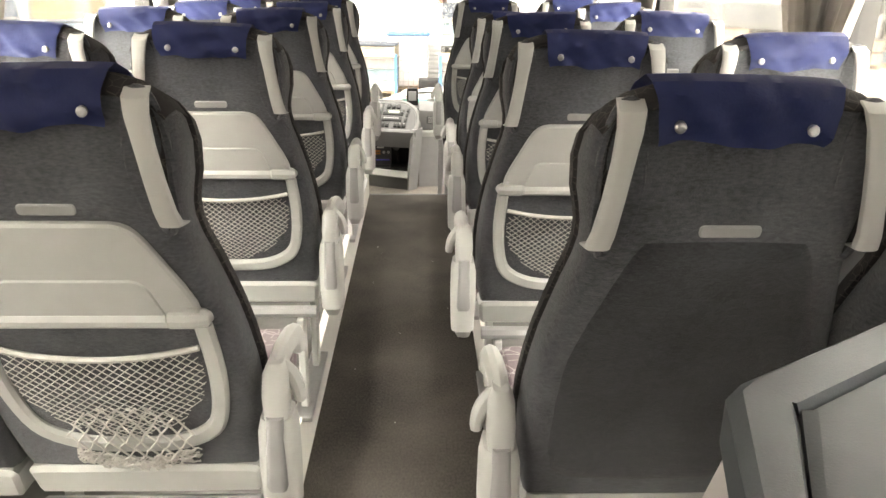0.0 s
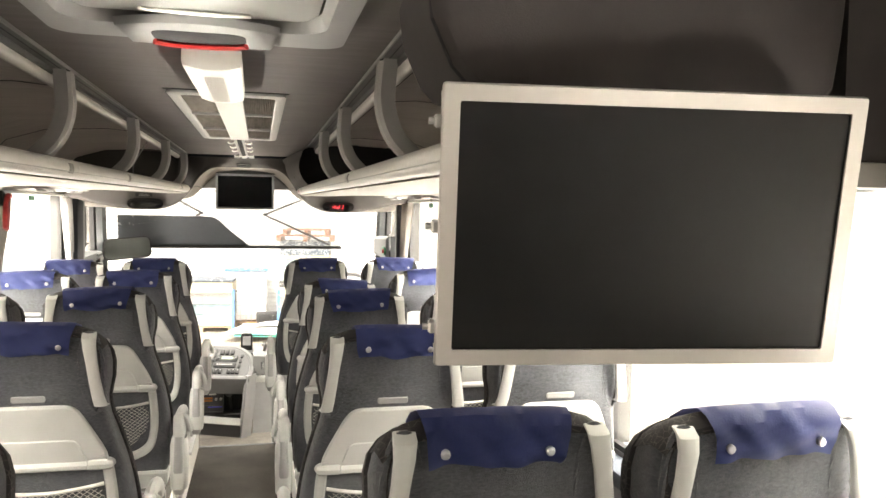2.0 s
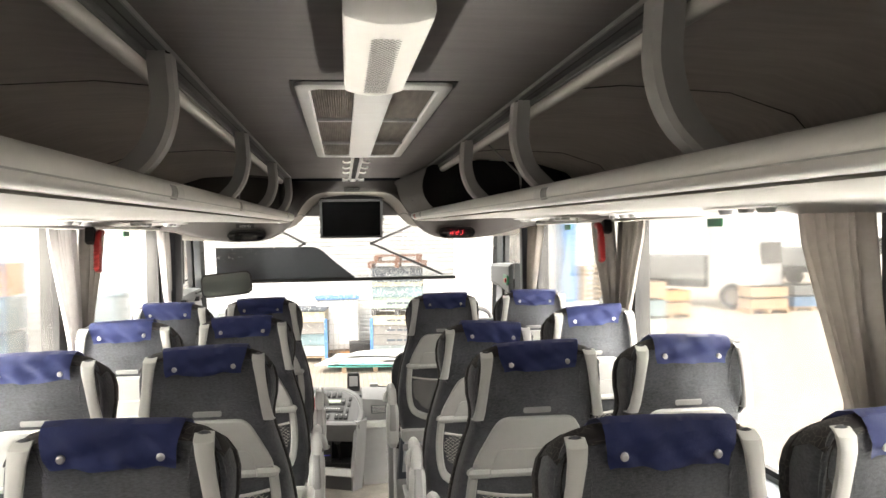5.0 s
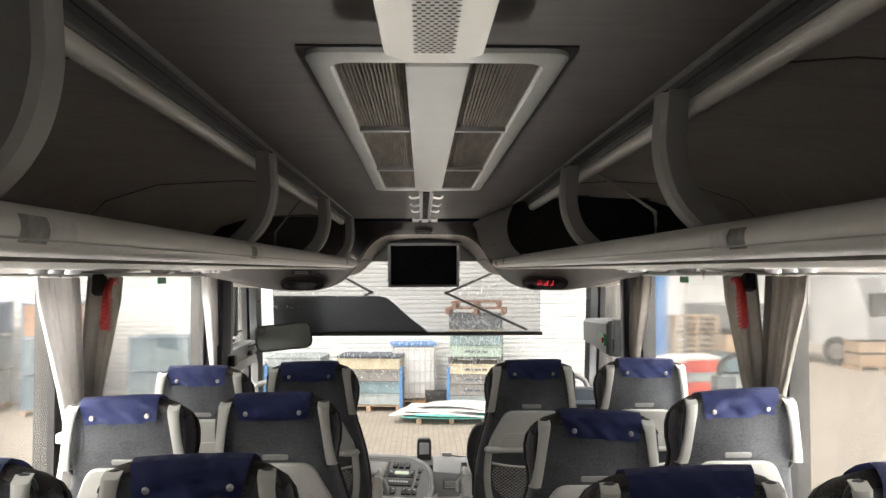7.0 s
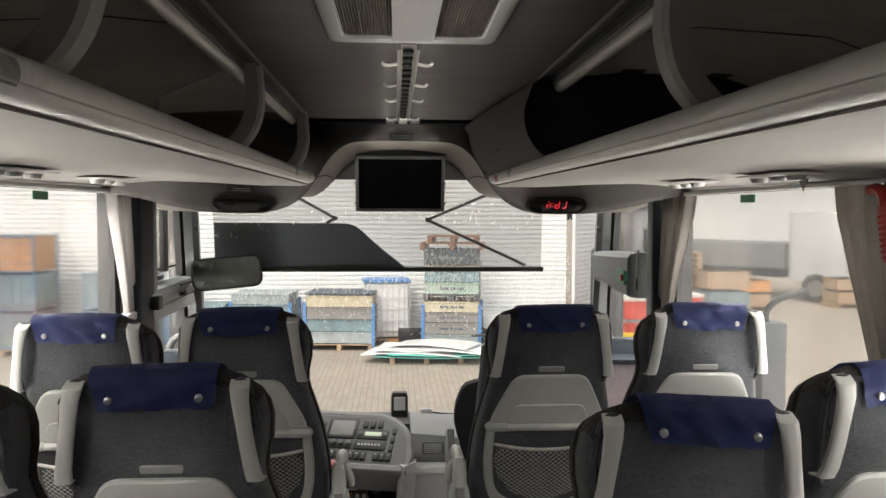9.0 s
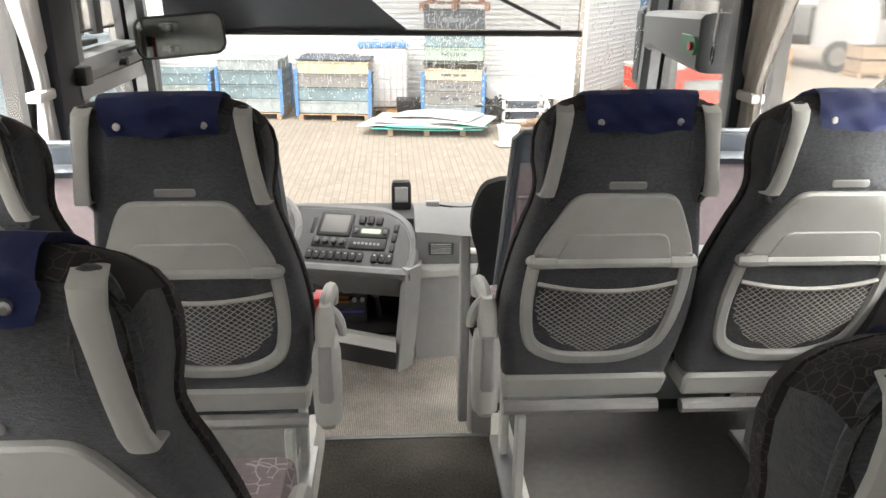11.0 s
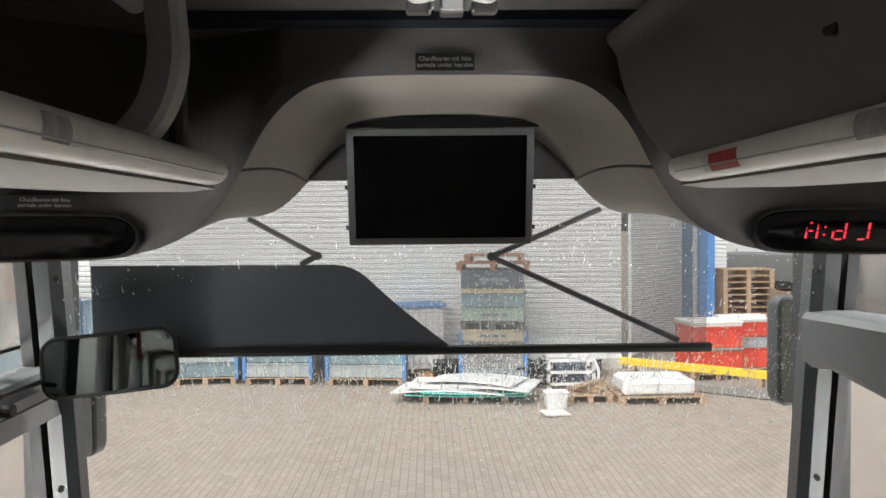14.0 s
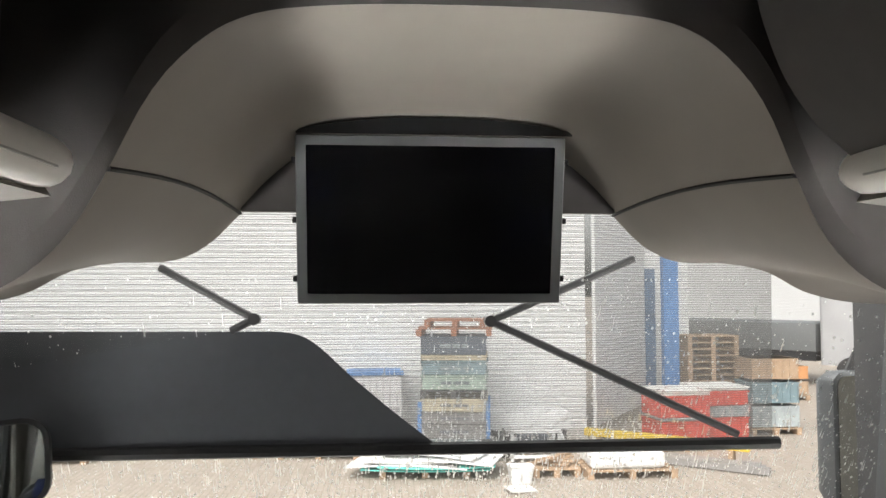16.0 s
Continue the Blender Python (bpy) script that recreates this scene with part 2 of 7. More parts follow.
# same plastic as DASH, darkened where skylight falls too strongly
DASHTOP = mat("darkened_dash_top_plastic", (0.19, 0.19, 0.192), 0.6, 0, 0.07, 20, 0.12, 900, big=3, spec=0.3)
DASHDK = mat("dark_dash_plastic", (0.055, 0.055, 0.058), 0.5, 0, 0.1, 20, 0.1, 800)
LETTERING = mat("dull_white_print", (0.3, 0.3, 0.29), 0.7, 0, 0.05, 30)
PAPER = mat("pale_paper", (0.6, 0.6, 0.58), 0.7, 0, 0.05, 30)
LEDRED = glow("red_led", (1.0, 0.02, 0.05), 0.32)
LCD = glow("lit_display", (0.25, 0.28, 0.27), 0.12)
GLASS = glass("clear_glass", (0.97, 0.98, 0.97), 0.0, haze=0.055)
SIDEGLASS = glass("rain_misted_glass", (0.96, 0.96, 0.95), 0.1, haze=0.07)
SHADE = bpy.data.materials.new("sheer_blind_cloth")
DARKBLIND = mat("dark_grey_blind", (0.045, 0.05, 0.058), 0.8, 0, 0.1, 40)


def setup_shade():
    """Finely perforated cloth: half of it holes."""
    SHADE.use_nodes = True
    n, l = SHADE.node_tree.nodes, SHADE.node_tree.links
    n.remove(n["Principled BSDF"])
    back = n.new("ShaderNodeBsdfDiffuse")
    back.inputs["Color"].default_value = (0.1, 0.1, 0.098, 1)
    through_cloth = n.new("ShaderNodeBsdfTranslucent")
    through_cloth.inputs["Color"].default_value = (0.15, 0.15, 0.145, 1)
    b = n.new("ShaderNodeMixShader")
    b.inputs[0].default_value = 0.55
    l.new(back.outputs[0], b.inputs[1])
    l.new(through_cloth.outputs[0], b.inputs[2])
    tr = n.new("ShaderNodeBsdfTransparent")
    tc = n.new("ShaderNodeTexCoord")
    wv = n.new("ShaderNodeTexWave")
    wv.bands_direction = "Z"
    wv.inputs["Scale"].default_value = 60.0
    wv.inputs["Distortion"].default_value = 0.4
    l.new(tc.outputs["Object"], wv.inputs["Vector"])
    mr = n.new("ShaderNodeMapRange")
    mr.inputs["To Min"].default_value, mr.inputs["To Max"].default_value = 0.32, 0.6
    l.new(wv.outputs["Fac"], mr.inputs["Value"])
    mx = n.new("ShaderNodeMixShader")
    l.new(mr.outputs[0], mx.inputs[0])
    l.new(b.outputs[0], mx.inputs[1])
    l.new(tr.outputs[0], mx.inputs[2])
    l.new(mx.outputs[0], n["Material Output"].inputs["Surface"])


setup_shade()


# ---- mesh helpers ----
def part(name, bm, material, parent=None, label="", smooth=35):
    """Links a bmesh as one mesh object under a thing or a part."""
    bmesh.ops.recalc_face_normals(bm, faces=bm.faces)
    if smooth:
        for f in bm.faces:
            f.smooth = True
        for e in bm.edges:
            if len(e.link_faces) == 2 and e.calc_face_angle(0) > radians(smooth):
                e.smooth = False
    me = bpy.data.meshes.new(name)
    bm.to_mesh(me)
    bm.free()
    me.materials.append(material)
    ob = new(name, me)
    if parent:
        ob.parent = parent
    if label:
        ob["label"] = label
    return ob


def thing(name, label, category, group="", at=None):
    ob = new(name)
    ob.empty_display_size = 0.1
    if at is not None:
        ob.matrix_world = at
    return tagged(ob, label, category, group)


def structure(ob, label="", category=""):
    return tagged(ob, label, category, kind="structure")


def add_box(bm, x0, x1, y0, y1, z0, z1, bevel=0.0, seg=2, m=None):
    r = bmesh.ops.create_cube(bm, size=1, matrix=Matrix.LocRotScale(((x0 + x1) / 2, (y0 + y1) / 2, (z0 + z1) / 2), None, (abs(x1 - x0), abs(y1 - y0), abs(z1 - z0))))
    vs = r["verts"]
    if bevel:
        es = list({e for v in vs for e in v.link_edges})
        out = bmesh.ops.bevel(bm, geom=es, offset=bevel, segments=seg, affect="EDGES", profile=0.6)
        vs = list({v for f in out["faces"] for v in f.verts} | {v for v in vs if v.is_valid})
    if m is not None:
        bmesh.ops.transform(bm, matrix=m, verts=vs)
    return vs


def box(x0, x1, y0, y1, z0, z1, bevel=0.0, seg=2):
    bm = bmesh.new()
    add_box(bm, x0, x1, y0, y1, z0, z1, bevel, seg)
    return bm


def add_loft(bm, rings, closed=True, cap=True):
    """Skins rings of equally many points."""
    vs = [[bm.verts.new(p) for p in r] for r in rings]
    n = len(vs[0])
    for a, b in zip(vs, vs[1:]):
        for i in range(n if closed else n - 1):
            j = (i + 1) % n
            bm.faces.new((a[i], a[j], b[j], b[i]))
    if cap and closed:
        bm.faces.new(vs[0][::-1])
        bm.faces.new(vs[-1])
    return vs


def loft(rings, closed=True, cap=True):
    bm = bmesh.new()
    add_loft(bm, rings, closed, cap)
    return bm


def add_tube(bm, pts, r, n=8, flat=1.0, up=Vector((0, 0, 1))):
    """A rod along points; r may be a list; flat squeezes it across."""
    pts = [Vector(p) for p in pts]
    rs = r if isinstance(r, (list, tuple)) else [r] * len(pts)
    rings = []
    for i, p in enumerate(pts):
        d = (pts[min(i + 1, len(pts) - 1)] - pts[max(i - 1, 0)]).normalized()
        a = d.cross(up)
        if a.length < 1e-3:
            a = d.cross(Vector((0, 1, 0)))
        a.normalize()
        b = a.cross(d).normalized()
        rings.append([p + a * (rs[i] * math.cos(k * 2 * math.pi / n)) + b * (rs[i] * flat * math.sin(k * 2 * math.pi / n)) for k in range(n)])
    add_loft(bm, rings)


def tube(pts, r, n=8, flat=1.0, up=Vector((0, 0, 1))):
    bm = bmesh.new()
    add_tube(bm, pts, r, n, flat, up)
    return bm


def sweep_profile(profile, ys):
    """Runs a closed profile of (x, z) points along y."""
    return loft([[(x, y, z) for x, z in profile] for y in ys])


def smooth_pts(pts, steps=4, closed=False):
    """Catmull-Rom through points."""
    pts = [Vector(p) for p in pts]
    n = len(pts)
    out = []
    for i in range(n if closed else n - 1):
        p0, p1, p2, p3 = (pts[(i - 1) % n] if closed or i else pts[0]), pts[i], pts[(i + 1) % n], (pts[(i + 2) % n] if closed or i + 2 < n else pts[-1])
        for k in range(steps):
            t = k / steps
            out.append(0.5 * (2 * p1 + (p2 - p0) * t + (2 * p0 - 5 * p1 + 4 * p2 - p3) * t * t + (3 * p1 - p0 - 3 * p2 + p3) * t ** 3))
    if not closed:
        out.append(pts[-1])
    return out


def inset(outline, d):
    """Shrinks a closed outline of 2D points, given counter-clockwise or not, towards its inside by d."""
    n = len(outline)
    area = sum(outline[i][0] * outline[(i + 1) % n][1] - outline[(i + 1) % n][0] * outline[i][1] for i in range(n))
    s = 1 if area > 0 else -1
    res = []
    for i in range(n):
        a, b = Vector(outline[i - 1][:2]), Vector(outline[(i + 1) % n][:2])
        t = (b - a)
        if t.length < 1e-9:
            res.append(Vector(outline[i][:2]))
            continue
        t.normalize()
        res.append(Vector((outline[i][0], outline[i][1])) + Vector((-t.y, t.x)) * d * s)
    return res


def slab(outline, place, steps, banded=False):
    """A plate from a 2D outline: steps are (inset, depth); place(u, v, w) gives the point. banded: both
    faces of a mirrored outline are closed by bands from side to side, so that they may bend."""
    bm = bmesh.new()
    vs = add_loft(bm, [[place(p[0], p[1], w) for p in inset(outline, d)] for d, w in steps], True, not banded)
    if banded:
        n = len(outline)
        for ring in (vs[0], vs[-1]):
            for i in range(n // 2):
                bm.faces.new(list(dict.fromkeys((ring[i], ring[i + 1], ring[(n - i - 1) % n], ring[(n - i) % n]))))
    return bm


def round_rect(x0, x1, z0, z1, r, n=5):
    pts = []
    for cx, cz, a0 in ((x1 - r, z1 - r, 0), (x0 + r, z1 - r, 90), (x0 + r, z0 + r, 180), (x1 - r, z0 + r, 270)):
        for k in range(n + 1):
            a = radians(a0 + 90 * k / n)
            pts.append((cx + r * math.cos(a), cz + r * math.sin(a)))
    return pts

# ---- the coach body ----
REAR, FRONT = -2.4, 5.85     # saloon from behind the camera to the front dome
STEP = 5.77                  # where the aisle drops to the cockpit floor
LOW = -0.21                  # cockpit floor
AISLE = 0.315                # half width of the aisle
PODIUM = 0.2
SIDE = 1.24                  # inner face of the side walls
SILL, HEADZ = 0.97, 1.80     # window opening
CEILZ = 2.095

structure(part("floor", box(-AISLE, AISLE, REAR, STEP, -0.08, 0.0), AISLECARPET), "dark brown flecked carpet of the aisle floor", "floor")
bm = bmesh.new()
rnd = random.Random(21)
for k in range(16):
    x, y, a, r = rnd.uniform(-0.27, 0.27), rnd.uniform(0.9, 5.4), rnd.uniform(0, 6.3), rnd.uniform(0.0015, 0.004)
    bm.faces.new([bm.verts.new((x + r * math.cos(a + q * 1.4), y + r * 1.5 * math.sin(a + q * 1.4), 0.0015)) for q in range(4)])
tagged(part("carpet_lint", bm, PAPER), "small pale specks of lint on the aisle carpet", "lint", kind="stuff")
structure(part("floor_step", box(-AISLE, AISLE, STEP - 0.012, STEP + 0.012, -0.06, 0.004, 0.004), DASHDK), "worn dark nosing of the aisle step", "step edge")
structure(part("floor_front", box(-SIDE, SIDE, STEP + 0.012, 7.55, LOW - 0.08, LOW), RIB), "grey ribbed rubber carpet of the cockpit floor", "floor")
structure(part("floor_riser", box(-AISLE, AISLE, STEP - 0.04, STEP - 0.013, LOW, -0.08), RIB), "carpeted riser of the aisle step", "step")


def podium(sign, y1, name):
    a, b = sorted((sign * AISLE, sign * SIDE))
    ob = structure(part(name, box(a, b, REAR, y1, LOW - 0.05, PODIUM), WALLCLOTH), "grey carpeted seat platform beside the aisle", "platform")
    xa = sign * (AISLE - 0.006)
    bm = bmesh.new()
    add_box(bm, min(xa, xa + sign * 0.005), max(xa, xa + sign * 0.005), REAR, y1, 0.0, PODIUM + 0.012)
    add_box(bm, min(xa, xa + sign * 0.03), max(xa, xa + sign * 0.03), REAR, y1, PODIUM + 0.012, PODIUM + 0.018)
    part("riser_panel", bm, WHITE, ob, "white painted riser panel")
    return ob


podium(-1, 5.75, "podium_left")
podium(1, 5.75, "podium_right")

# side walls with window openings; pillars between them
PILLARS = (-1.2, 0.6, 2.42, 4.22, 5.98)


def side_wall(sign, name):
    x0, x1 = sorted((sign * SIDE, sign * (SIDE + 0.08)))
    bm = bmesh.new()
    add_box(bm, x0, x1, REAR, 6.05, LOW - 0.3, SILL)
    add_box(bm, x0, x1, 6.05, 7.2, LOW - 0.3, 0.5)
    add_box(bm, x0, x1, REAR, 7.2, HEADZ, CEILZ + 0.12)
    add_box(bm, x0, x1, REAR, REAR + 0.1, SILL, HEADZ)
    wall = structure(part(name, bm, PILLAR), "grey trimmed coach side wall with window pillars", "wall")
    part("front_post", box(x0, x1, 6.965, 7.2, 0.501, HEADZ - 0.001), RUBBER, wall, "black front post")
    for y in PILLARS:
        part("window_pillar", box(x0, x1, y - 0.07, y + 0.07, SILL + 0.001, HEADZ - 0.001), RUBBER, wall, "black window pillar")


side_wall(-1, "wall_left")
side_wall(1, "wall_right")
count = 0
for sign in (-1, 1):
    edges = [REAR + 0.03, *PILLARS]
    for ya, yb in zip(edges, edges[1:]):
        count += 1
        w = structure(new("window_%d" % count), "fixed coach side window, rain-misted outside", "window")
        xa, xb = sorted((sign * (SIDE + 0.025), sign * (SIDE + 0.031)))
        p = part("pane", box(xa, xb, ya + 0.05, yb - 0.05, SILL - 0.02, HEADZ + 0.02), SIDEGLASS, w)
        p.visible_shadow = False
        bm = bmesh.new()
        fx0, fx1 = sorted((sign * (SIDE + 0.002), sign * (SIDE + 0.024)))
        add_box(bm, fx0, fx1, ya + 0.07, yb - 0.07, SILL, SILL + 0.018)
        add_box(bm, fx0, fx1, ya + 0.07, yb - 0.07, HEADZ - 0.012, HEADZ)
        add_box(bm, fx0, fx1, ya + 0.07, ya + 0.085, SILL + 0.018, HEADZ - 0.012)
        add_box(bm, fx0, fx1, yb - 0.085, yb - 0.07, SILL + 0.018, HEADZ - 0.012)
        part("window_seal", bm, RUBBER, w)
    # ledge along the sill
    la, lb = sorted((sign * (SIDE - 0.09), sign * (SIDE - 0.001)))
    structure(part("sill_%s" % ("left" if sign < 0 else "right"), box(la, lb, REAR, 5.9, SILL - 0.06, SILL - 0.01, 0.012), SLATE), "blue-grey vinyl window ledge", "window sill")

structure(part("coach_underbody", box(-1.28, 1.28, REAR, 7.5, -1.29, LOW - 0.31, 0.03), PILLAR), "plain grey lower body of the coach", "coach body")
structure(part("wall_nose", box(-1.28, 1.28, 7.505, 7.56, LOW - 0.31, 0.4, 0.02), PILLAR), "plain front panel under the windscreen", "wall")
structure(part("wall_rear", box(-1.32, 1.32, REAR - 0.1, REAR, -0.5, 2.3), WALLCLOTH), "plain rear wall of the saloon", "wall")

# ceiling: flat middle, then falling behind the racks to the window heads
half = [(0.0, CEILZ), (0.42, CEILZ), (0.62, CEILZ + 0.02), (0.9, CEILZ + 0.005), (1.08, CEILZ - 0.05), (1.19, CEILZ - 0.16), (1.235, CEILZ - 0.27)]
prof = [(-x, z) for x, z in half[::-1]] + half[1:]
prof += [(x, z + 0.05) for x, z in prof[::-1]]
bm = sweep_profile(prof, [REAR, 0, 2, 4, 5.95])
structure(part("ceiling", bm, CEIL), "grey-brown cloth ceiling lining", "ceiling")


def rack(sign):
    side = "left" if sign < 0 else "right"
    r = thing("luggage_rack", "open overhead luggage rack with silver edge rail and dark lining", "luggage rack", "luggage racks")
    # shelf: dark floor above, pale cloth underside
    y0, y1 = (REAR + 0.01 if sign < 0 else 1.0), 5.86
    ys0 = y0 if sign < 0 else 0.84                        # the shelf runs on to the back of the saloon screen
    low = lambda y: -0.014 + 0.006 * (y - 3.3)           # the inner edge lies lower than the wall side
    wall_side = lambda y: 0.0075 * (y - 3.3)

    def run_out(prof, ys):
        rows = []
        for y in ys:
            blend = [max(0.0, min(1.0, (0.9 - x) / 0.45)) for x, z in prof]
            rows.append([(sign * x, y, z + low(y) * b + wall_side(y) * (1 - b)) for (x, z), b in zip(prof, blend)])
        return loft(rows)
    top = [(0.42, 1.852), (0.7, 1.832), (1.0, 1.836), (1.225, 1.86), (1.225, 1.83), (1.0, 1.826), (0.7, 1.824), (0.42, 1.846)]
    part("shelf_lining", run_out(top, [ys0, y1]), RACKCLOTH, r, "dark cloth shelf lining")
    und = [(0.405, 1.821), (0.45, 1.816), (0.6, 1.811), (0.8, 1.812), (0.98, 1.810), (1.08, 1.802), (1.15, 1.79), (1.225, 1.786), (1.225, 1.828), (1.0, 1.822), (0.7, 1.822), (0.42, 1.842)]
    part("underside", run_out(und, [ys0, y1]), UNDER, r, "pale cloth underside panel")
    # rounded edge rail
    lip = []
    for k in range(14):
        a = 2 * math.pi * k / 14
        lip.append((sign * (0.405 + 0.03 * math.cos(a)), 1.851 + 0.026 * math.sin(a)))
    ys = [ys0, y1 - 0.05, y1 - 0.02, y1]
    sc = [1, 1, 0.93, 0.6]
    rings = [[(sign * 0.405 + (x - sign * 0.405) * s, y, 1.851 + low(y) + (z - 1.851) * s) for x, z in lip] for y, s in zip(ys, sc)]
    part("edge_rail", loft(rings), ALU, r, "satin aluminium edge rail")
    seam = part("rail_groove", loft([[(sign * x, y, z + low(y)) for x, z in ((0.3748, 1.8405), (0.3778, 1.8405), (0.3778, 1.8425), (0.3748, 1.8425))] for y in (ys0, y1 - 0.06)]), PLASTIC, r)
    # rail under the ceiling, with a dark slot beside it
    bm = bmesh.new()
    add_box(bm, *sorted((sign * 0.382, sign * 0.424)), y0, 5.6, CEILZ - 0.006, CEILZ - 0.001, 0.002, 1)
    add_box(bm, *sorted((sign * 0.418, sign * 0.434)), y0, 5.6, CEILZ - 0.02, CEILZ - 0.006, 0.002, 1)
    part("ceiling_channel", bm, HOUSING, r, "dark grey ceiling channel")
    part("channel_lip", box(*sorted((sign * 0.377, sign * 0.3815)), y0, 5.6, CEILZ - 0.009, CEILZ - 0.001), PLASTIC_DK, r, "thin grey channel lip")
    part("channel_line", box(*sorted((sign * 0.399, sign * 0.402)), y0, 5.6, CEILZ - 0.0068, CEILZ - 0.005), BLACK, r)
    part("grab_rail", tube([(sign * 0.441, y0, CEILZ - 0.026), (sign * 0.441, 5.6, CEILZ - 0.026)], 0.0165, 12), ALU, r, "pale aluminium grab rail")
    # pale sheet added under the ceiling cloth to brighten the bay
    run = [(0.5, CEILZ + 0.003), (0.62, CEILZ + 0.014), (0.9, CEILZ - 0.001), (1.076, CEILZ - 0.055), (1.184, CEILZ - 0.163), (1.224, CEILZ - 0.245)]
    bm = bmesh.new()
    add_loft(bm, [[(sign * x, y, z) for x, z in run] for y in (y0, 2.0, 5.6)], closed=False)
    part("back_lining", bm, BACKLINING, r, "added lining sheet behind the rack, lightened for the dim bay")
    if sign > 0:
        # plate added to darken the bright view past the cabinet
        part("end_panel", box(0.47, 1.22, 0.986, 1.0, 1.84, 2.05), WALLCLOTH, r, "dark cloth plate added across the rack's end")
    # seams of the lining and a bent guard wire in the bays
    for y in (0.1, 1.4, 2.6, 4.1):
        if y > y0:
            part("lining_seam", tube([(sign * 1.222, y, 1.85), (sign * 1.17, y, 1.925), (sign * 1.07, y, 2.033), (sign * 0.9, y, 2.088), (sign * 0.62, y, 2.104), (sign * 0.45, y, 2.09)], 0.0016, 5), WALLCLOTH, r, "thin seam of the lining")
    for y in (3.15,) if sign > 0 else (1.2, 4.0):
        part("guard_wire", tube(smooth_pts([(sign * 0.5, y + 0.6, 2.085), (sign * 0.49, y + 0.05, 1.935), (sign * 0.485, y, 1.92), (sign * 0.485, y - 0.01, 1.905), (sign * 0.485, y - 0.01, 1.845)], 4), 0.0035, 6), PLASTIC_DK, r, "thin bent guard wire")
    return r


rack_left, rack_right = rack(-1), rack(1)


def bracket(sign, y):
    b = thing("rack_bracket", "grey curved plastic bracket between ceiling rail and rack edge", "bracket", "rack brackets")
    pts = smooth_pts([(0.399, 0, 2.091), (0.395, 0, 2.042), (0.393, 0, 1.992), (0.403, 0, 1.943), (0.422, 0, 1.906), (0.45, 0, 1.876), (0.478, 0, 1.85)], 4)
    rings = []
    for i, p in enumerate(pts):
        d = (pts[min(i + 1, len(pts) - 1)] - pts[max(i - 1, 0)]).normalized()
        nrm = Vector((-d.z, 0, d.x))
        if nrm.x > 0:
            nrm = -nrm
        f = i / (len(pts) - 1)
        wdt = 0.062 - 0.012 * f
        th = 0.045
        ring = []
        for u, v in ((-1, -0.5), (-0.7, -0.9), (0.7, -0.9), (1, -0.5), (1, 0.1), (1, 1), (-1, 1), (-1, 0.1)):
            q = p - nrm * th * 0.5 * v + Vector((0, u * wdt / 2, 0))
            ring.append((sign * q.x, y + q.y, q.z))
        rings.append(ring)
    part("arm", loft(rings), mat("grey_bracket_plastic", (0.34, 0.34, 0.335), 0.5, 0, 0.08, 20, 0.06, 700) if "grey_bracket_plastic" not in bpy.data.materials else bpy.data.materials["grey_bracket_plastic"], b)
    part("foot_cap", box(*sorted((sign * 0.378, sign * 0.428)), y - 0.03, y + 0.03, 2.084, 2.0945, 0.003), BLACK, b, "dark mounting cap")
    return b


for y in (-0.05, 0.9, 2.255, 3.41, 4.53, 5.6):
    bracket(-1, y)
for y in (1.84, 2.765, 3.655):
    bracket(1, y)


def sticker(sign, y):
    z = 1.853 - 0.014 + 0.006 * (y - 3.3)
    s = thing("rail_sticker", "small worn grey and white sticker on the rack edge rail", "sticker", "rail stickers")
    bm = bmesh.new()
    for a, b in ((0.0, 0.055),):
        pts = []
        for k in range(5):
            an = radians(150 + 15 * k) if sign > 0 else radians(30 - 15 * k)
            pts.append((sign * 0.405 + 0.0306 * math.cos(an), z - 0.002 + 0.0266 * math.sin(an)))
        add_loft(bm, [[(x, y + a, zz) for x, zz in pts], [(x, y + b, zz) for x, zz in pts]], closed=False)
    part("dark_half", bm, mat("sticker_grey", (0.24, 0.24, 0.235), 0.6, 0, 0.7, 60), s)
    bm = bmesh.new()
    add_loft(bm, [[(x, y + 0.058, zz) for x, zz in pts], [(x, y + 0.115, zz) for x, zz in pts]], closed=False)
    part("pale_half", bm, mat("sticker_white", (0.65, 0.65, 0.63), 0.6, 0, 0.15, 60), s)
    return s


for y in (2.42, 5.2):
    sticker(1, y)
for y in (2.2, 3.15, 5.2):
    sticker(-1, y)
redst = thing("red_sticker", "worn red and white sticker on the rack edge rail", "sticker")
for nm, ya, yb, mt in (("red_field", 5.54, 5.645, RED), ("white_field", 5.648, 5.67, PAPER)):
    bm = bmesh.new()
    run = [(0.405 + 0.0306 * math.cos(radians(a)), 1.849 + 0.0266 * math.sin(radians(a))) for a in range(160, 221, 10)]
    add_loft(bm, [[(x, ya, z) for x, z in run], [(x, yb, z) for x, z in run]], closed=False)
    part(nm, bm, mt, redst)

# ---- ceiling fittings ----
vent = thing("air_intake", "pale ceiling air intake frame with dark pleated filters", "air vent", at=pose(0.007, 0, 0))
VX, VY0, VY1, VZ = 0.170, 2.53, 4.205, 2.081
rim = 0.022
bm = bmesh.new()
outer = round_rect(-VX - 0.012, VX + 0.012, VY0 - 0.005, VY1, 0.03)
inner = round_rect(-VX + rim, VX - rim, VY0 + 0.035, VY1 - 0.05, 0.028)
add_loft(bm, [[(x, y, CEILZ - 0.002) for x, y in outer], [(x, y, VZ + 0.004) for x, y in outer], [(x, y, VZ) for x, y in inset(outer, 0.006)], [(x, y, VZ) for x, y in inset(inner, -0.004)], [(x, y, VZ + 0.004) for x, y in inner], [(x, y, CEILZ - 0.002) for x, y in inner]], cap=False)
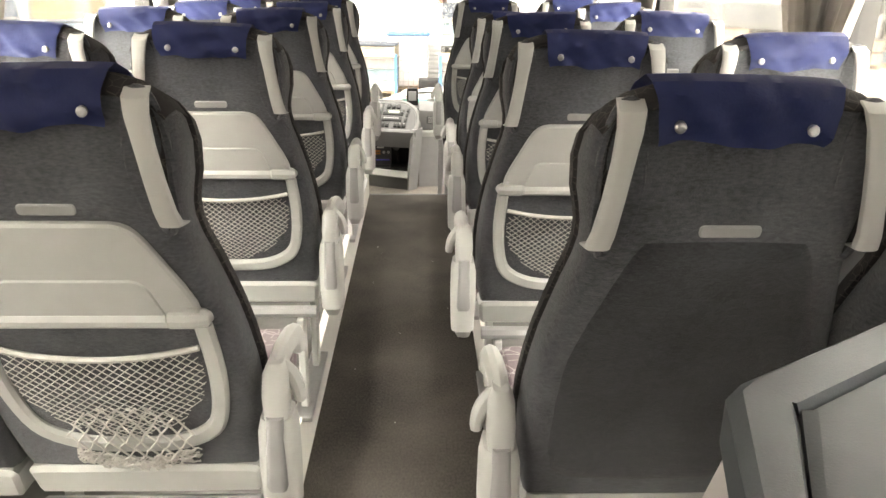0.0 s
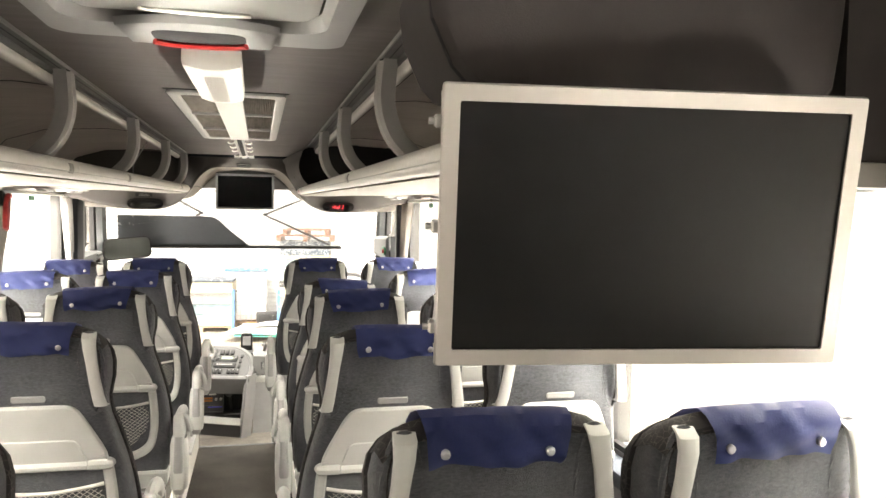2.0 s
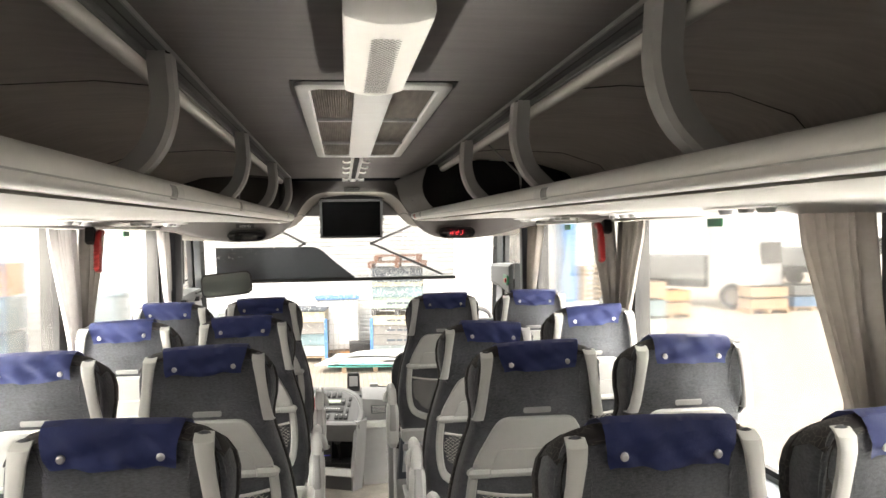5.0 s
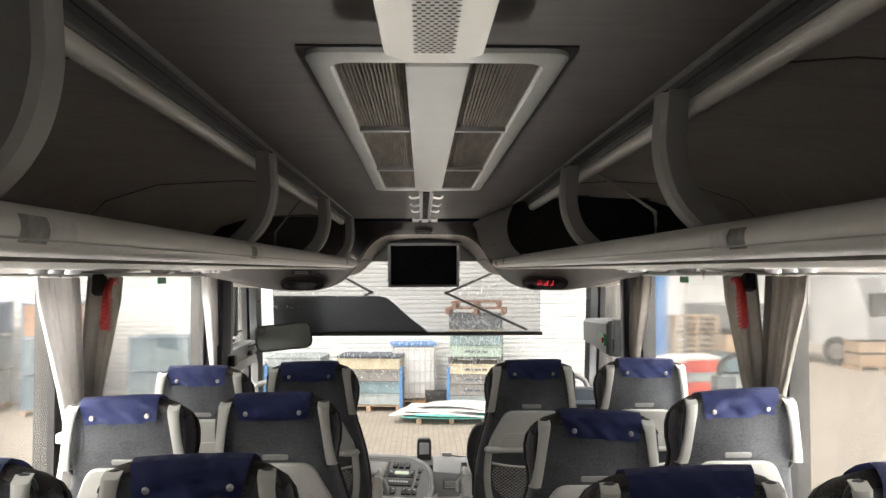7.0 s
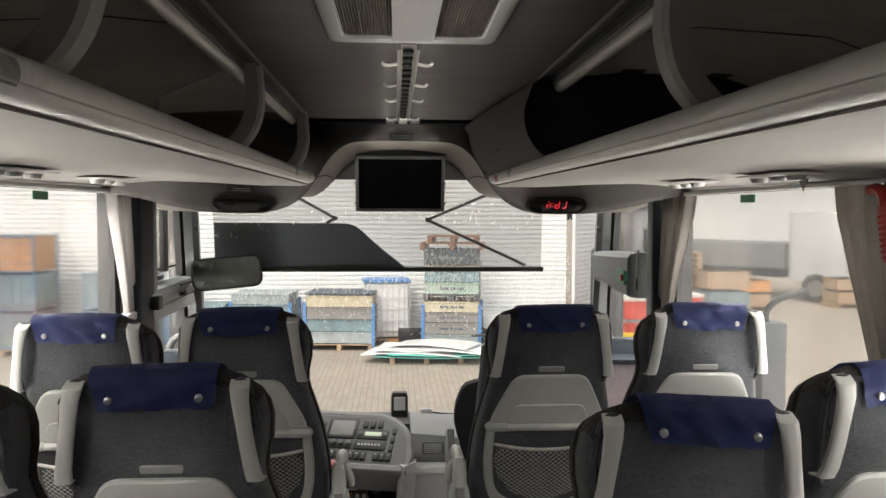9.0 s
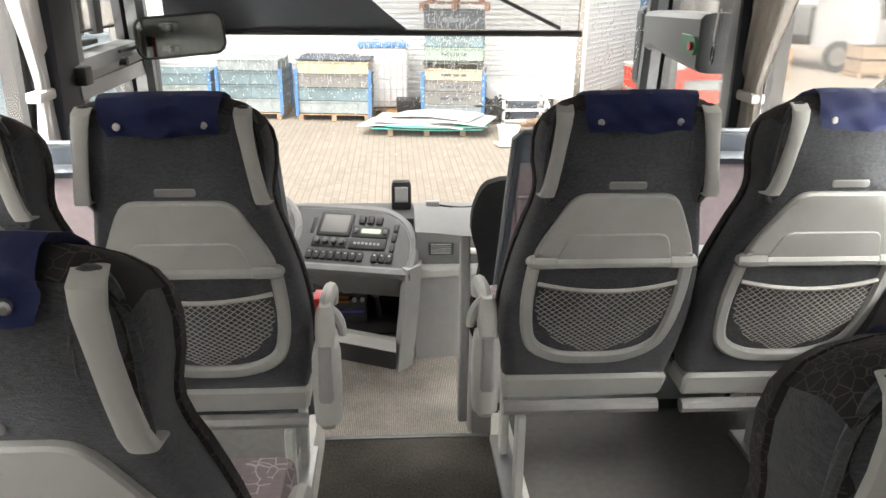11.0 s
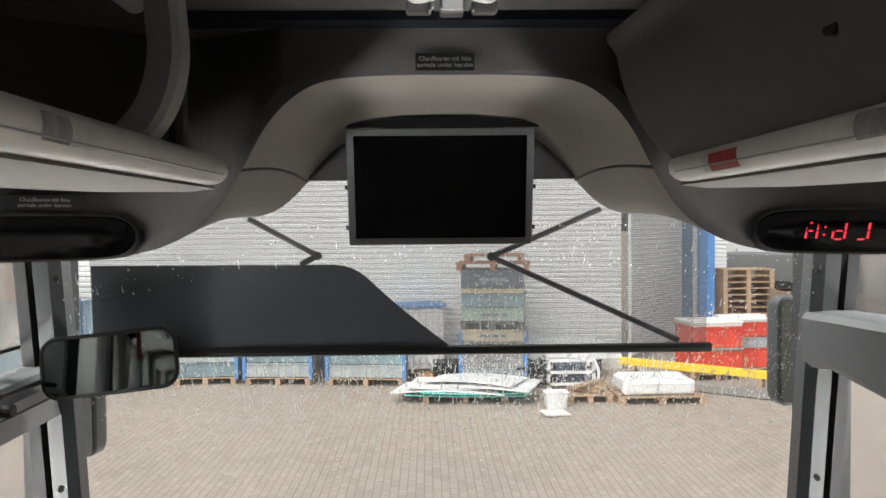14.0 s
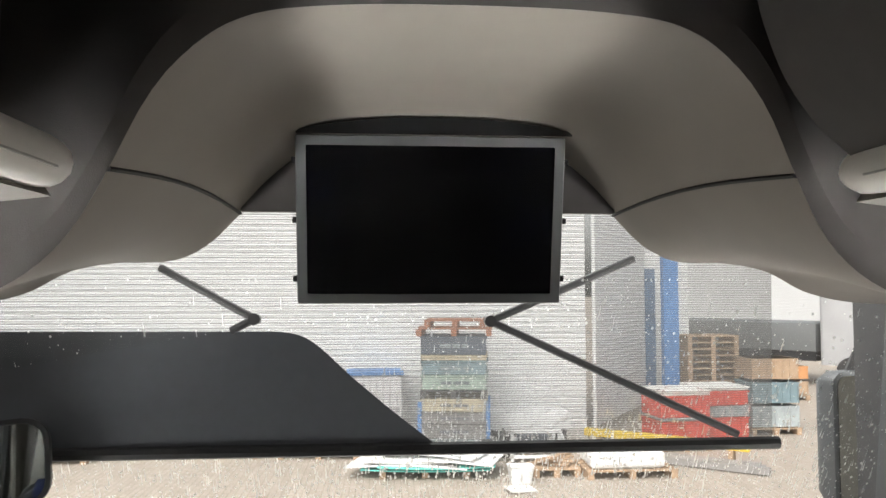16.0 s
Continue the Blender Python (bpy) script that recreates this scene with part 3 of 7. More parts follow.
part("frame", bm, PLASTIC, vent)
part("gasket", box(-VX - 0.02, VX + 0.02, VY0 - 0.01, VY1 + 0.01, CEILZ - 0.003, CEILZ - 0.0005), BLACK, vent, "dark gasket round the frame")
bm = bmesh.new()
add_box(bm, -0.045, 0.045, VY0 + 0.03, VY1 - 0.05, VZ - 0.006, CEILZ - 0.004, 0.004)
# the frame's plastic in a darker copy, as the middle is overlit
part("centre_cover", bm, mat("darkened_cover_plastic", (0.25, 0.245, 0.237), 0.5, 0, 0.07, 14, 0.05, 700, big=3), vent, "pale grey centre cover strip")
FILTER = mat("dusty_filter_cloth", (0.12, 0.105, 0.088), 0.95, 0, 0.6, 60, 0.3, 300, (1, 0.15, 1))
for sx in (-1, 1):
    bm = bmesh.new()
    n = 34
    a, b = sorted((sx * 0.046, sx * (VX - rim)))
    ring = [(a + (b - a) * k / n, CEILZ - 0.004 - (0.006 if k % 2 else 0.0)) for k in range(n + 1)]
    for ya, yb in ((VY0 + 0.03, 3.062), (3.078, 3.657), (3.673, VY1 - 0.05)):
        add_loft(bm, [[(x, ya, z) for x, z in ring], [(x, yb, z) for x, z in ring]], closed=False)
    part("filter", bm, FILTER, vent, "dusty pleated grey filter", smooth=0)
    for y in (3.07, 3.665):
        part("filter_bar", box(a, b, y - 0.009, y + 0.009, VZ - 0.002, CEILZ - 0.004), PLASTIC_DK, vent)

lamp = thing("ceiling_loudspeaker", "white ceiling loudspeaker housing with a perforated grille", "loudspeaker")
rings = []
for y, w, h in ((1.85, 0.064, 0.046), (1.852, 0.066, 0.05), (1.86, 0.066, 0.052), (2.41, 0.062, 0.052), (2.43, 0.061, 0.05), (2.434, 0.058, 0.044)):
    half = [(w, 0.002), (w * 1.01, h * 0.6), (w * 0.96, h * 0.8), (w * 0.6, h * 0.93), (w * 0.25, h)]
    rings.append([(-x, y, CEILZ - z) for x, z in half] + [(x, y, CEILZ - z) for x, z in half[::-1]])
part("housing", loft(rings), mat("off_white_plastic", (0.4, 0.385, 0.36), 0.5, 0, 0.05, 20), lamp)
bm = bmesh.new()
for j in range(58):
    y = 1.93 + j * 0.0078
    for i in range(-3, 4):
        x = (i + (0.5 if j % 2 else 0)) * 0.0085
        if abs(x) < 0.022:
            c = [(x + 0.003 * math.cos(a * math.pi / 3), y + 0.003 * math.sin(a * math.pi / 3), CEILZ - 0.053) for a in range(6)]
            bm.faces.new([bm.verts.new(p) for p in c])
tagged(part("grille_hole", bm, BLACK, lamp, "dark grille holes", smooth=0), kind="stuff")

# roof hatch
hatch = thing("roof_hatch", "pale grey roof escape hatch with a red handle", "roof hatch")
bm = bmesh.new()
HX, HY0, HY1 = 0.275, 0.62, 1.61
ol = round_rect(-HX, HX, HY0, HY1, 0.06)
il = round_rect(-HX + 0.06, HX - 0.06, HY0 + 0.06, HY1 - 0.14, 0.05)
rings = [[(x, y, CEILZ - 0.002) for x, y in ol], [(x, y, CEILZ - 0.036) for x, y in inset(ol, 0.008)], [(x, y, CEILZ - 0.036) for x, y in inset(il, -0.01)], [(x, y, CEILZ - 0.008) for x, y in il]]
add_loft(bm, rings, cap=False)
part("hatch_frame", bm, PLASTIC_DK, hatch)
bm = loft([[(x, y, CEILZ - 0.012) for x, y in inset(il, 0.006)], [(x, y, CEILZ - 0.02) for x, y in inset(il, 0.02)]])
part("hatch_panel", bm, PLASTIC, hatch)
bow = [(x, 1.47 - 0.055 * (1 - (x / 0.15) ** 2)) for x in [0.14 - 0.02 * k for k in range(15)]] + [(-0.13, 1.585), (0.13, 1.585)]
part("handle_surround", loft([[(x, y, CEILZ - 0.03) for x, y in inset(bow, -0.004)], [(x, y, CEILZ - 0.044) for x, y in bow], [(x, y, CEILZ - 0.05) for x, y in inset(bow, 0.012)]]), PLASTIC_DK, hatch, "grey bowed handle surround")
# no recess is cut: a black plate on the surround gives its shade
part("handle_shade", loft([[(x, y, CEILZ - 0.0502) for x, y in round_rect(-0.082, 0.082, 1.45, 1.545, 0.03)], [(x, y, CEILZ - 0.0515) for x, y in round_rect(-0.08, 0.08, 1.452, 1.543, 0.03)]]), BLACKCLOTH, hatch, "black plate for the shade of the handle recess")
part("hatch_handle", tube(smooth_pts([(-0.082, 1.53, CEILZ - 0.055), (-0.04, 1.548, CEILZ - 0.056), (0.04, 1.548, CEILZ - 0.056), (0.082, 1.53, CEILZ - 0.055)], 3), 0.009, 8, 0.6), RED, hatch, "red escape handle")
# white strip paints the bright reflective edge near the handle
part("bright_strip", tube(smooth_pts([(-0.09, 1.395, CEILZ - 0.028), (-0.03, 1.378, CEILZ - 0.034), (0.04, 1.382, CEILZ - 0.034), (0.09, 1.4, CEILZ - 0.028)], 3), 0.007, 8, 0.5), WHITE, hatch, "white strip for the bright reflective edge by the handle")

# hook rail on the ceiling ahead of the intake
rail = thing("hook_rail", "bare metal ceiling rail with small white hooks", "rail")
bm = bmesh.new()
add_box(bm, -0.026, 0.026, 4.25, 5.68, CEILZ - 0.006, CEILZ - 0.001)
add_box(bm, -0.026, -0.018, 4.25, 5.68, CEILZ - 0.018, CEILZ - 0.006)
add_box(bm, 0.018, 0.026, 4.25, 5.68, CEILZ - 0.018, CEILZ - 0.006)
part("channel", bm, STEEL, rail)
for k in range(16):
    part("slider", box(-0.013, 0.013, 4.3 + k * 0.085, 4.33 + k * 0.085, CEILZ - 0.014, CEILZ - 0.006, 0.003, 1), BLACK, rail)
for y in (4.45, 4.78, 5.1, 5.63):
    for s in (-1, 1):
        bm = tube(smooth_pts([(s * 0.026, y, CEILZ - 0.012), (s * 0.045, y, CEILZ - 0.016), (s * 0.058, y, CEILZ - 0.015), (s * 0.064, y, CEILZ - 0.008)], 3), 0.0045, 6)
        part("hook", bm, WHITE, rail)
part("end_stop", box(-0.018, 0.018, 5.64, 5.69, CEILZ - 0.026, CEILZ - 0.001, 0.004), STEEL, rail)
part("white_tag", box(-0.014, 0.016, 5.635, 5.639, CEILZ - 0.028, CEILZ - 0.006, 0.001, 1), PAPER, rail, "small white tag")
for s in (-1, 1):
    part("hook_block", box(*sorted((s * 0.03, s * 0.068)), 5.66, 5.685, CEILZ - 0.024, CEILZ - 0.008, 0.003, 1), STEEL, rail, "small bright hook block")

# the ceiling and all that hangs from it rises slightly towards the front
RISE = 0.003
sloped = set()
for ob in scene.objects:
    if ob.type == "MESH" and (ob.parent or ob).name.split(".")[0] in ("ceiling", "luggage_rack", "rack_bracket", "rail_sticker", "red_sticker", "air_intake", "ceiling_loudspeaker", "roof_hatch", "hook_rail") and ob.data.name not in sloped:
        sloped.add(ob.data.name)
        for v in ob.data.vertices:
            v.co.z += RISE * (v.co.y - 3.3)

# ---- passenger seats ----
BTN = 1.368
NORM = Vector((0, -1, -0.3)).normalized()


def back_line(v):
    """How far forward the back's surface lies at height v: a raked back under a nearly upright head."""
    return 0.08 * (BTN - v) + 0.006 * (math.log1p(math.exp((1.235 - v) / 0.02)) - math.log1p(math.exp((1.235 - BTN) / 0.02)))


def on_back(u, v, w=0.0):
    """A point of the backrest: u across, v its height, w how far it stands out behind."""
    drop = 0.5 * min(1.0, max(0.0, (v - 1.12) / 0.28))
    p = Vector((u, back_line(v), v)) + (NORM * w if w > 0 else Vector((0, -w, min(0.0, w + 0.04) * drop)))
    return (p.x, p.y, p.z)


BACK_HALF = [(0.0, 1.418), (0.07, 1.418), (0.115, 1.414), (0.148, 1.404), (0.172, 1.388), (0.186, 1.364), (0.192, 1.33), (0.19, 1.28), (0.184, 1.25), (0.18, 1.225), (0.179, 1.2), (0.184, 1.165), (0.195, 1.12), (0.207, 1.07), (0.218, 1.02), (0.227, 0.96), (0.233, 0.9), (0.235, 0.84), (0.232, 0.76), (0.225, 0.69), (0.214, 0.65), (0.14, 0.642), (0.0, 0.64)]
BACK = [(x, z) for x, z in BACK_HALF] + [(-x, z) for x, z in BACK_HALF[-2:0:-1]]


def mirrored(pts):
    return pts + [(-x, z) for x, z in pts[::-1] if x > 1e-6]


def make_seat(arm, plain=False, name="coach_seat", torn=False, shift=0.0, skew=0.0, seed=0):
    """A coach seat seen from behind; arm is the side of its armrest (-1, 0, 1)."""
    label = "grey felt coach seat with blue head cover" + (" and plain back" if plain else ", tray and net")
    s = thing(name, label, "seat", "coach seats")
    # the felt shell
    shell = slab(BACK, on_back, [(0.04, 0.004), (0.02, 0.0015), (0.008, -0.007), (0.001, -0.022), (0.0, -0.05), (0.001, -0.085), (0.008, -0.095)], True)
    part("back_shell", shell, FELT, s)
    # patterned front upholstery, showing as a rim over the shell
    front = [(x * 1.025, z + 0.005 * (1 if z > 1.2 else 0)) for x, z in BACK]
    part("backrest", slab(front, on_back, [(0.012, -0.08), (0.0, -0.088), (0.0, -0.11), (0.03, -0.14), (0.09, -0.155)], True), VELOUR, s, "black patterned velour backrest")
    # patterned velour wraps over the shoulders of the head
    head = [(x, z) for x, z in BACK_HALF if z > 1.35]
    head = [(-x, z) for x, z in head[:0:-1]] + head
    bm = bmesh.new()
    rings = []
    for i, (x, z) in enumerate(head):
        f = min(1.0, min(i, len(head) - 1 - i) / 3)
        d = Vector((-x * 0.55, 0, 1.25 - z)).normalized()
        rings.append([on_back(x - d.x * 0.004, z - d.z * 0.004, -0.088), on_back(x - d.x * 0.003, z - d.z * 0.003, -0.03), on_back(x + d.x * 0.004 * f, z + d.z * 0.004 * f, -0.008), on_back(x + d.x * (0.004 + 0.008 * f), z + d.z * (0.004 + 0.008 * f), 0.003), on_back(x + d.x * (0.006 + 0.016 * f), z + d.z * (0.006 + 0.016 * f), 0.0055), on_back(x + d.x * (0.007 + 0.019 * f), z + d.z * (0.007 + 0.019 * f), 0.001)])
    add_loft(bm, rings, closed=False)
    part("head_wrap", bm, VELOUR, s, "black patterned velour over the head")
    # blue cover folded over the head
    rnd = random.Random(seed)
    ph = [rnd.uniform(0, 6) for k in range(6)]
    rows = [(1.352, 0.012), (1.36, 0.0135), (1.368, 0.0135), (1.376, 0.0125), (1.385, 0.012), (1.395, 0.0115), (1.403, 0.0105), (1.411, 0.008), (1.423, -0.004), (1.43, -0.025), (1.431, -0.07), (1.428, -0.11), (1.41, -0.15), (1.37, -0.165), (1.25, -0.16)]
    bm = bmesh.new()
    nu = 26
    rings = []
    for v, w in rows:
        wid = 0.104 + 0.016 * min(1, max(0, (v - 1.352) / 0.08))
        ring = []
        for k in range(nu + 1):
            u = -wid + 2 * wid * k / nu
            e = abs(u) / wid
            sag = (-0.003 * math.cos(u * 40) + 0.0015 * math.sin(u * 55 + ph[0])) if v < 1.37 else 0
            crease = 0.0024 * math.sin(u * (60 + 6 * ph[1]) + v * 60 + ph[2]) + 0.0024 * math.sin(u * 34 - v * 120 + ph[3]) + 0.0016 * math.sin(u * 140 + v * 180 + ph[4])
            ring.append(on_back(u + shift + 0.003 * math.sin(v * 60 + ph[5]), v + sag - 0.003 * e ** 4 + skew * u * (1 if w > -0.03 else 0.4), w + 0.0015 + crease * (1 if w > 0 else 0.5)))
        rings.append(ring)
    add_loft(bm, rings, closed=False)
    bmesh.ops.solidify(bm, geom=bm.faces[:], thickness=0.003)
    cover = part("head_cover", bm, BLUE, s, "blue cloth head cover")
    for u in (-0.082, 0.082):
        bm = bmesh.new()
        rr = [[on_back(u + shift + r * math.cos(a * math.pi / 5), BTN + 0.005 + skew * u + r * math.sin(a * math.pi / 5), w) for a in range(10)] for r, w in ((0.0075, 0.013), (0.0075, 0.0175), (0.005, 0.0195), (0.002, 0.0195))]
        add_loft(bm, rr)
        part("press_stud", bm, STEEL, cover, "metal press stud")
    # side grips
    for sx in (-1, 1):
        pts = [(0.150, 1.402, -0.004), (0.151, 1.396, 0.014), (0.153, 1.375, 0.024), (0.158, 1.335, 0.026), (0.165, 1.285, 0.026), (0.172, 1.24, 0.025), (0.176, 1.217, 0.02), (0.178, 1.207, -0.004)]
        wide = [0.0175, 0.0185, 0.0165, 0.0145, 0.0145, 0.0155, 0.0165, 0.0155]
        rings = []
        for (u, v, w), wd in zip(pts, wide):
            rings.append([on_back(sx * (u + a), v, w + b) for a, b in [(wd * math.copysign(abs(math.cos(q)) ** 0.7, math.cos(q)), 0.0095 * math.copysign(abs(math.sin(q)) ** 0.7, math.sin(q))) for q in [k * math.pi / 7 for k in range(14)]]])
        part("grip", loft(rings), PLASTIC, s, "pale plastic grip handle")
    # padded rim round each grip's hollow
    for sx in (-1, 1):
        oval = smooth_pts([on_back(sx * u, v, -0.001) for u, v in ((0.122, 1.305), (0.126, 1.36), (0.142, 1.398), (0.163, 1.392), (0.178, 1.345), (0.18, 1.275), (0.178, 1.22), (0.166, 1.19), (0.15, 1.198), (0.132, 1.245))], 4, True)
        part("grip_rim", tube(oval + oval[:2], 0.006, 6), FELT, s, "padded felt rim round the grip hollow")
        # shell is not cut here; a black patch stands for the hollow's shade
        bm = bmesh.new()
        inner_ring = [bm.verts.new(p + Vector((0, -0.0015, 0))) for p in oval]
        mid = bm.verts.new(Vector(on_back(sx * 0.152, 1.295, 0.0035)))
        for a, b in zip(inner_ring, inner_ring[1:] + inner_ring[:1]):
            bm.faces.new((a, b, mid))
        part("grip_shade", bm, VELOUR, s, "black patch for the shade in the grip hollow")
    # small maker's plate, blank
    part("blank_plate", slab(round_rect(-0.041, 0.041, 1.222, 1.239, 0.006, 3), on_back, [(0.0, 0.002), (0.0, 0.006), (0.002, 0.0075)]), PLASTIC_DK, s)
    if plain:
        pan = mirrored([(0.0, 1.214), (0.092, 1.212), (0.112, 1.206), (0.13, 1.17), (0.154, 1.1), (0.176, 1.03), (0.188, 0.96), (0.19, 0.84), (0.184, 0.76), (0.15, 0.715), (0.0, 0.705)])
        pan = [tuple(p) for p in smooth_pts([(a, b, 0) for a, b in pan], 2, True)]
        part("back_panel", slab(pan, on_back, [(-0.004, 0.001), (0.004, 0.006), (0.012, 0.009), (0.026, 0.0115)], True), FELTDARK, s, "plain padded felt back panel with shade in its colour")
    else:
        tray = mirrored([(0.0, 1.212), (0.082, 1.212), (0.097, 1.209), (0.109, 1.203), (0.119, 1.193), (0.129, 1.177), (0.145, 1.145), (0.168, 1.096), (0.179, 1.066), (0.183, 1.04), (0.0, 1.04)])
        tray = part("tray_table", slab(tray, on_back, [(0.0, 0.002), (0.0, 0.012), (0.004, 0.016), (0.02, 0.018)]), PLASTIC, s, "pale grey folding tray table")
        lip = mirrored([(0.0, 1.118), (0.09, 1.118), (0.103, 1.115), (0.112, 1.107), (0.118, 1.095), (0.132, 1.045), (0.0, 1.045)])
        part("tray_latch_panel", slab(lip, on_back, [(0.0, 0.0165), (0.003, 0.021), (0.012, 0.022)]), PLASTIC, tray)
        bm = tube([on_back(-0.131, 1.039, 0.014), on_back(0.131, 1.039, 0.014)], 0.0155, 10)
        part("hinge_bar", bm, PLASTIC, s)
        for sx in (-1, 1):
            part("hinge_block", tube([on_back(sx * 0.133, 1.039, 0.013), on_back(sx * 0.172, 1.039, 0.013), on_back(sx * 0.188, 1.037, 0.009), on_back(sx * 0.194, 1.036, 0.003)], [0.0175, 0.0175, 0.0155, 0.008], 10), PLASTIC, s)
        # pocket frame: a flat U-shaped bow
        outer = smooth_pts([(-0.193, 1.02, 0), (-0.198, 0.92, 0), (-0.188, 0.82, 0), (-0.16, 0.755, 0), (-0.09, 0.716, 0), (0, 0.708, 0), (0.09, 0.716, 0), (0.16, 0.755, 0), (0.188, 0.82, 0), (0.198, 0.92, 0), (0.193, 1.02, 0)], 3)
        inner = smooth_pts([(-0.164, 1.02, 0), (-0.168, 0.92, 0), (-0.159, 0.83, 0), (-0.138, 0.782, 0), (-0.08, 0.752, 0), (0, 0.746, 0), (0.08, 0.752, 0), (0.138, 0.782, 0), (0.159, 0.83, 0), (0.168, 0.92, 0), (0.164, 1.02, 0)], 3)
        rings = []
        for a, b in zip(outer, inner):
            m1 = a.lerp(b, 0.2)
            m2 = a.lerp(b, 0.8)
            rings.append([on_back(a.x, a.y, 0.002), on_back(a.x, a.y, 0.009), on_back(m1.x, m1.y, 0.015), on_back(m2.x, m2.y, 0.015), on_back(b.x, b.y, 0.009), on_back(b.x, b.y, 0.002)])
        part("pocket_frame", loft(rings), PLASTIC, s, "pale plastic pocket frame")
        # net cords within the bow
        bm = bmesh.new()

        def half_width(v):
            t = max(0.0, min(1.0, (v - 0.755) / (0.96 - 0.755)))
            return 0.162 * (1 - (1 - t) ** 2.6) + 0.03 * (1 - t)

        def cord(p, q, r=0.00095):
            k = 7
            pts = []
            for i in range(k + 1):
                u = p[0] + (q[0] - p[0]) * i / k
                v = p[1] + (q[1] - p[1]) * i / k
                bulge = 0.018 * math.sin(math.pi * min(1, max(0, (v - 0.745) / 0.25))) * (1 - (u / 0.19) ** 2)
                pts.append(on_back(u, v, 0.008 + bulge))
            add_tube(bm, pts, r, 4)
        lo, hi = 0.752, 0.957
        for sgn in (-1, 1):
            for k in range(-19, 20):
                # slanted cord u = c + sgn * 1.25 * (v - lo), clipped to the bow
                c = k * 0.0185
                run = []
                for i in range(41):
                    v = lo + (hi - lo) * i / 40
                    u = c + sgn * 1.25 * (v - (lo + hi) / 2)
                    if abs(u) <= half_width(v):
                        run.append((u, v))
                if len(run) > 3:
                    cord(run[0], run[-1])
        tagged(part("pocket_net", bm, NET, s, "grey diamond net pocket", smooth=0), kind="stuff")
        pts = [on_back(u, 0.962 + 0.012 * (u / 0.165) ** 2, 0.012 + 0.016 * (1 - (u / 0.165) ** 2)) for u in [k / 1000 for k in range(-165, 166, 15)]]
        part("pocket_band", tube(pts, 0.0055, 6), NET, s, "pale elastic pocket band")
        if torn:
            # the lower net has come loose: coarse open meshes and a fringe over the bow
            bm = bmesh.new()
            rnd = random.Random(4)
            for sgn in (-1, 1):
                for k in range(-8, 9):
                    run = []
                    for i in range(13):
                        v = 0.70 + 0.155 * i / 12
                        u = 0.012 + k * 0.027 + sgn * 0.75 * (v - 0.78)
                        if (u - 0.012) ** 2 / 0.118 ** 2 + (v - 0.775) ** 2 / 0.075 ** 2 < 1:
                            run.append(on_back(u + 0.002 * math.sin(v * 190 + k), v, 0.027 + 0.006 * math.sin(i * 0.5)))
                    if len(run) > 2:
                        add_tube(bm, run, 0.0019, 4)
            for k in range(150):
                u = 0.012 + rnd.uniform(-0.105, 0.105)
                v = 0.722 - 0.028 * (1 - ((u - 0.012) / 0.105) ** 2) + rnd.uniform(-0.006, 0.02)
                a, r = rnd.uniform(0, 6.3), rnd.uniform(0.005, 0.011)
                pts = [on_back(u + r * math.cos(a + 1.5 * j), v + 0.8 * r * math.sin(a + 1.5 * j) - 0.003 * j, 0.024 + 0.004 * math.sin(a + j)) for j in range(5)]
                add_tube(bm, pts, 0.0014, 4)
            tagged(part("frayed_cord", bm, NET, s, "frayed hanging net cords", smooth=0), kind="stuff")
    # lower cross panel
    low = mirrored([(0.0, 0.662), (0.19, 0.662), (0.212, 0.659), (0.22, 0.648), (0.216, 0.595), (0.206, 0.583), (0.0, 0.58)])
    part("base_panel", slab(low, on_back, [(0.01, 0.012), (0.0, 0.004), (0.0, -0.08)]), PLASTIC, s, "pale plastic lower back panel")
    # cushion, pan and frame
    y0 = 0.17
    part("cushion", box(-0.225, 0.225, y0 + 0.13, y0 + 0.52, 0.625, 0.735, 0.035, 3), CUSHION, s, "mauve-grey checked seat cushion")
    part("seat_pan", box(-0.205, 0.205, y0 + 0.09, y0 + 0.49, 0.575, 0.624, 0.01), PLASTIC, s, "pale plastic seat pan")
    for yy in (y0 + 0.08, y0 + 0.36):
        part("cross_tube", tube([(-0.21, yy, 0.55), (0.21, yy, 0.55)], 0.02, 8), PLASTIC_DK, s, "grey steel cross tube")
    ax = arm if arm else 1
    for yy in (y0 + 0.06, y0 + 0.34):
        part("leg", box(ax * 0.16 - 0.012, ax * 0.16 + 0.012, yy, yy + 0.05, PODIUM + 0.02, 0.53, 0.004, 1), PLASTIC, s, "pale grey steel leg")
    part("leg_rail", box(ax * 0.16 - 0.03, ax * 0.16 + 0.03, y0, y0 + 0.46, PODIUM, PODIUM + 0.02, 0.003, 1), STEEL, s)
    if arm:
        cx, cy = arm * 0.272, 0.165

        def block(rows, dx=0.0, dy=0.0):
            """A rounded upright block: rows are (height, half width, half depth, shift across, shift along)."""
            return loft([[(cx + dx + arm * ox + p[0], cy + dy + oy + p[1], z) for p in round_rect(-w, w, -d, d, min(w, d) * 0.7, 3)] for z, w, d, ox, oy in rows])
        part("armrest_bracket", block([(0.575, 0.018, 0.03, -0.004, 0.03), (0.6, 0.025, 0.04, -0.002, 0.02), (0.610, 0.031, 0.047, 0, 0.008), (0.710, 0.034, 0.048, 0, 0.0), (0.785, 0.033, 0.045, 0, 0.0), (0.812, 0.028, 0.038, 0, 0.004)]), PLASTIC, s, "pale plastic armrest bracket")
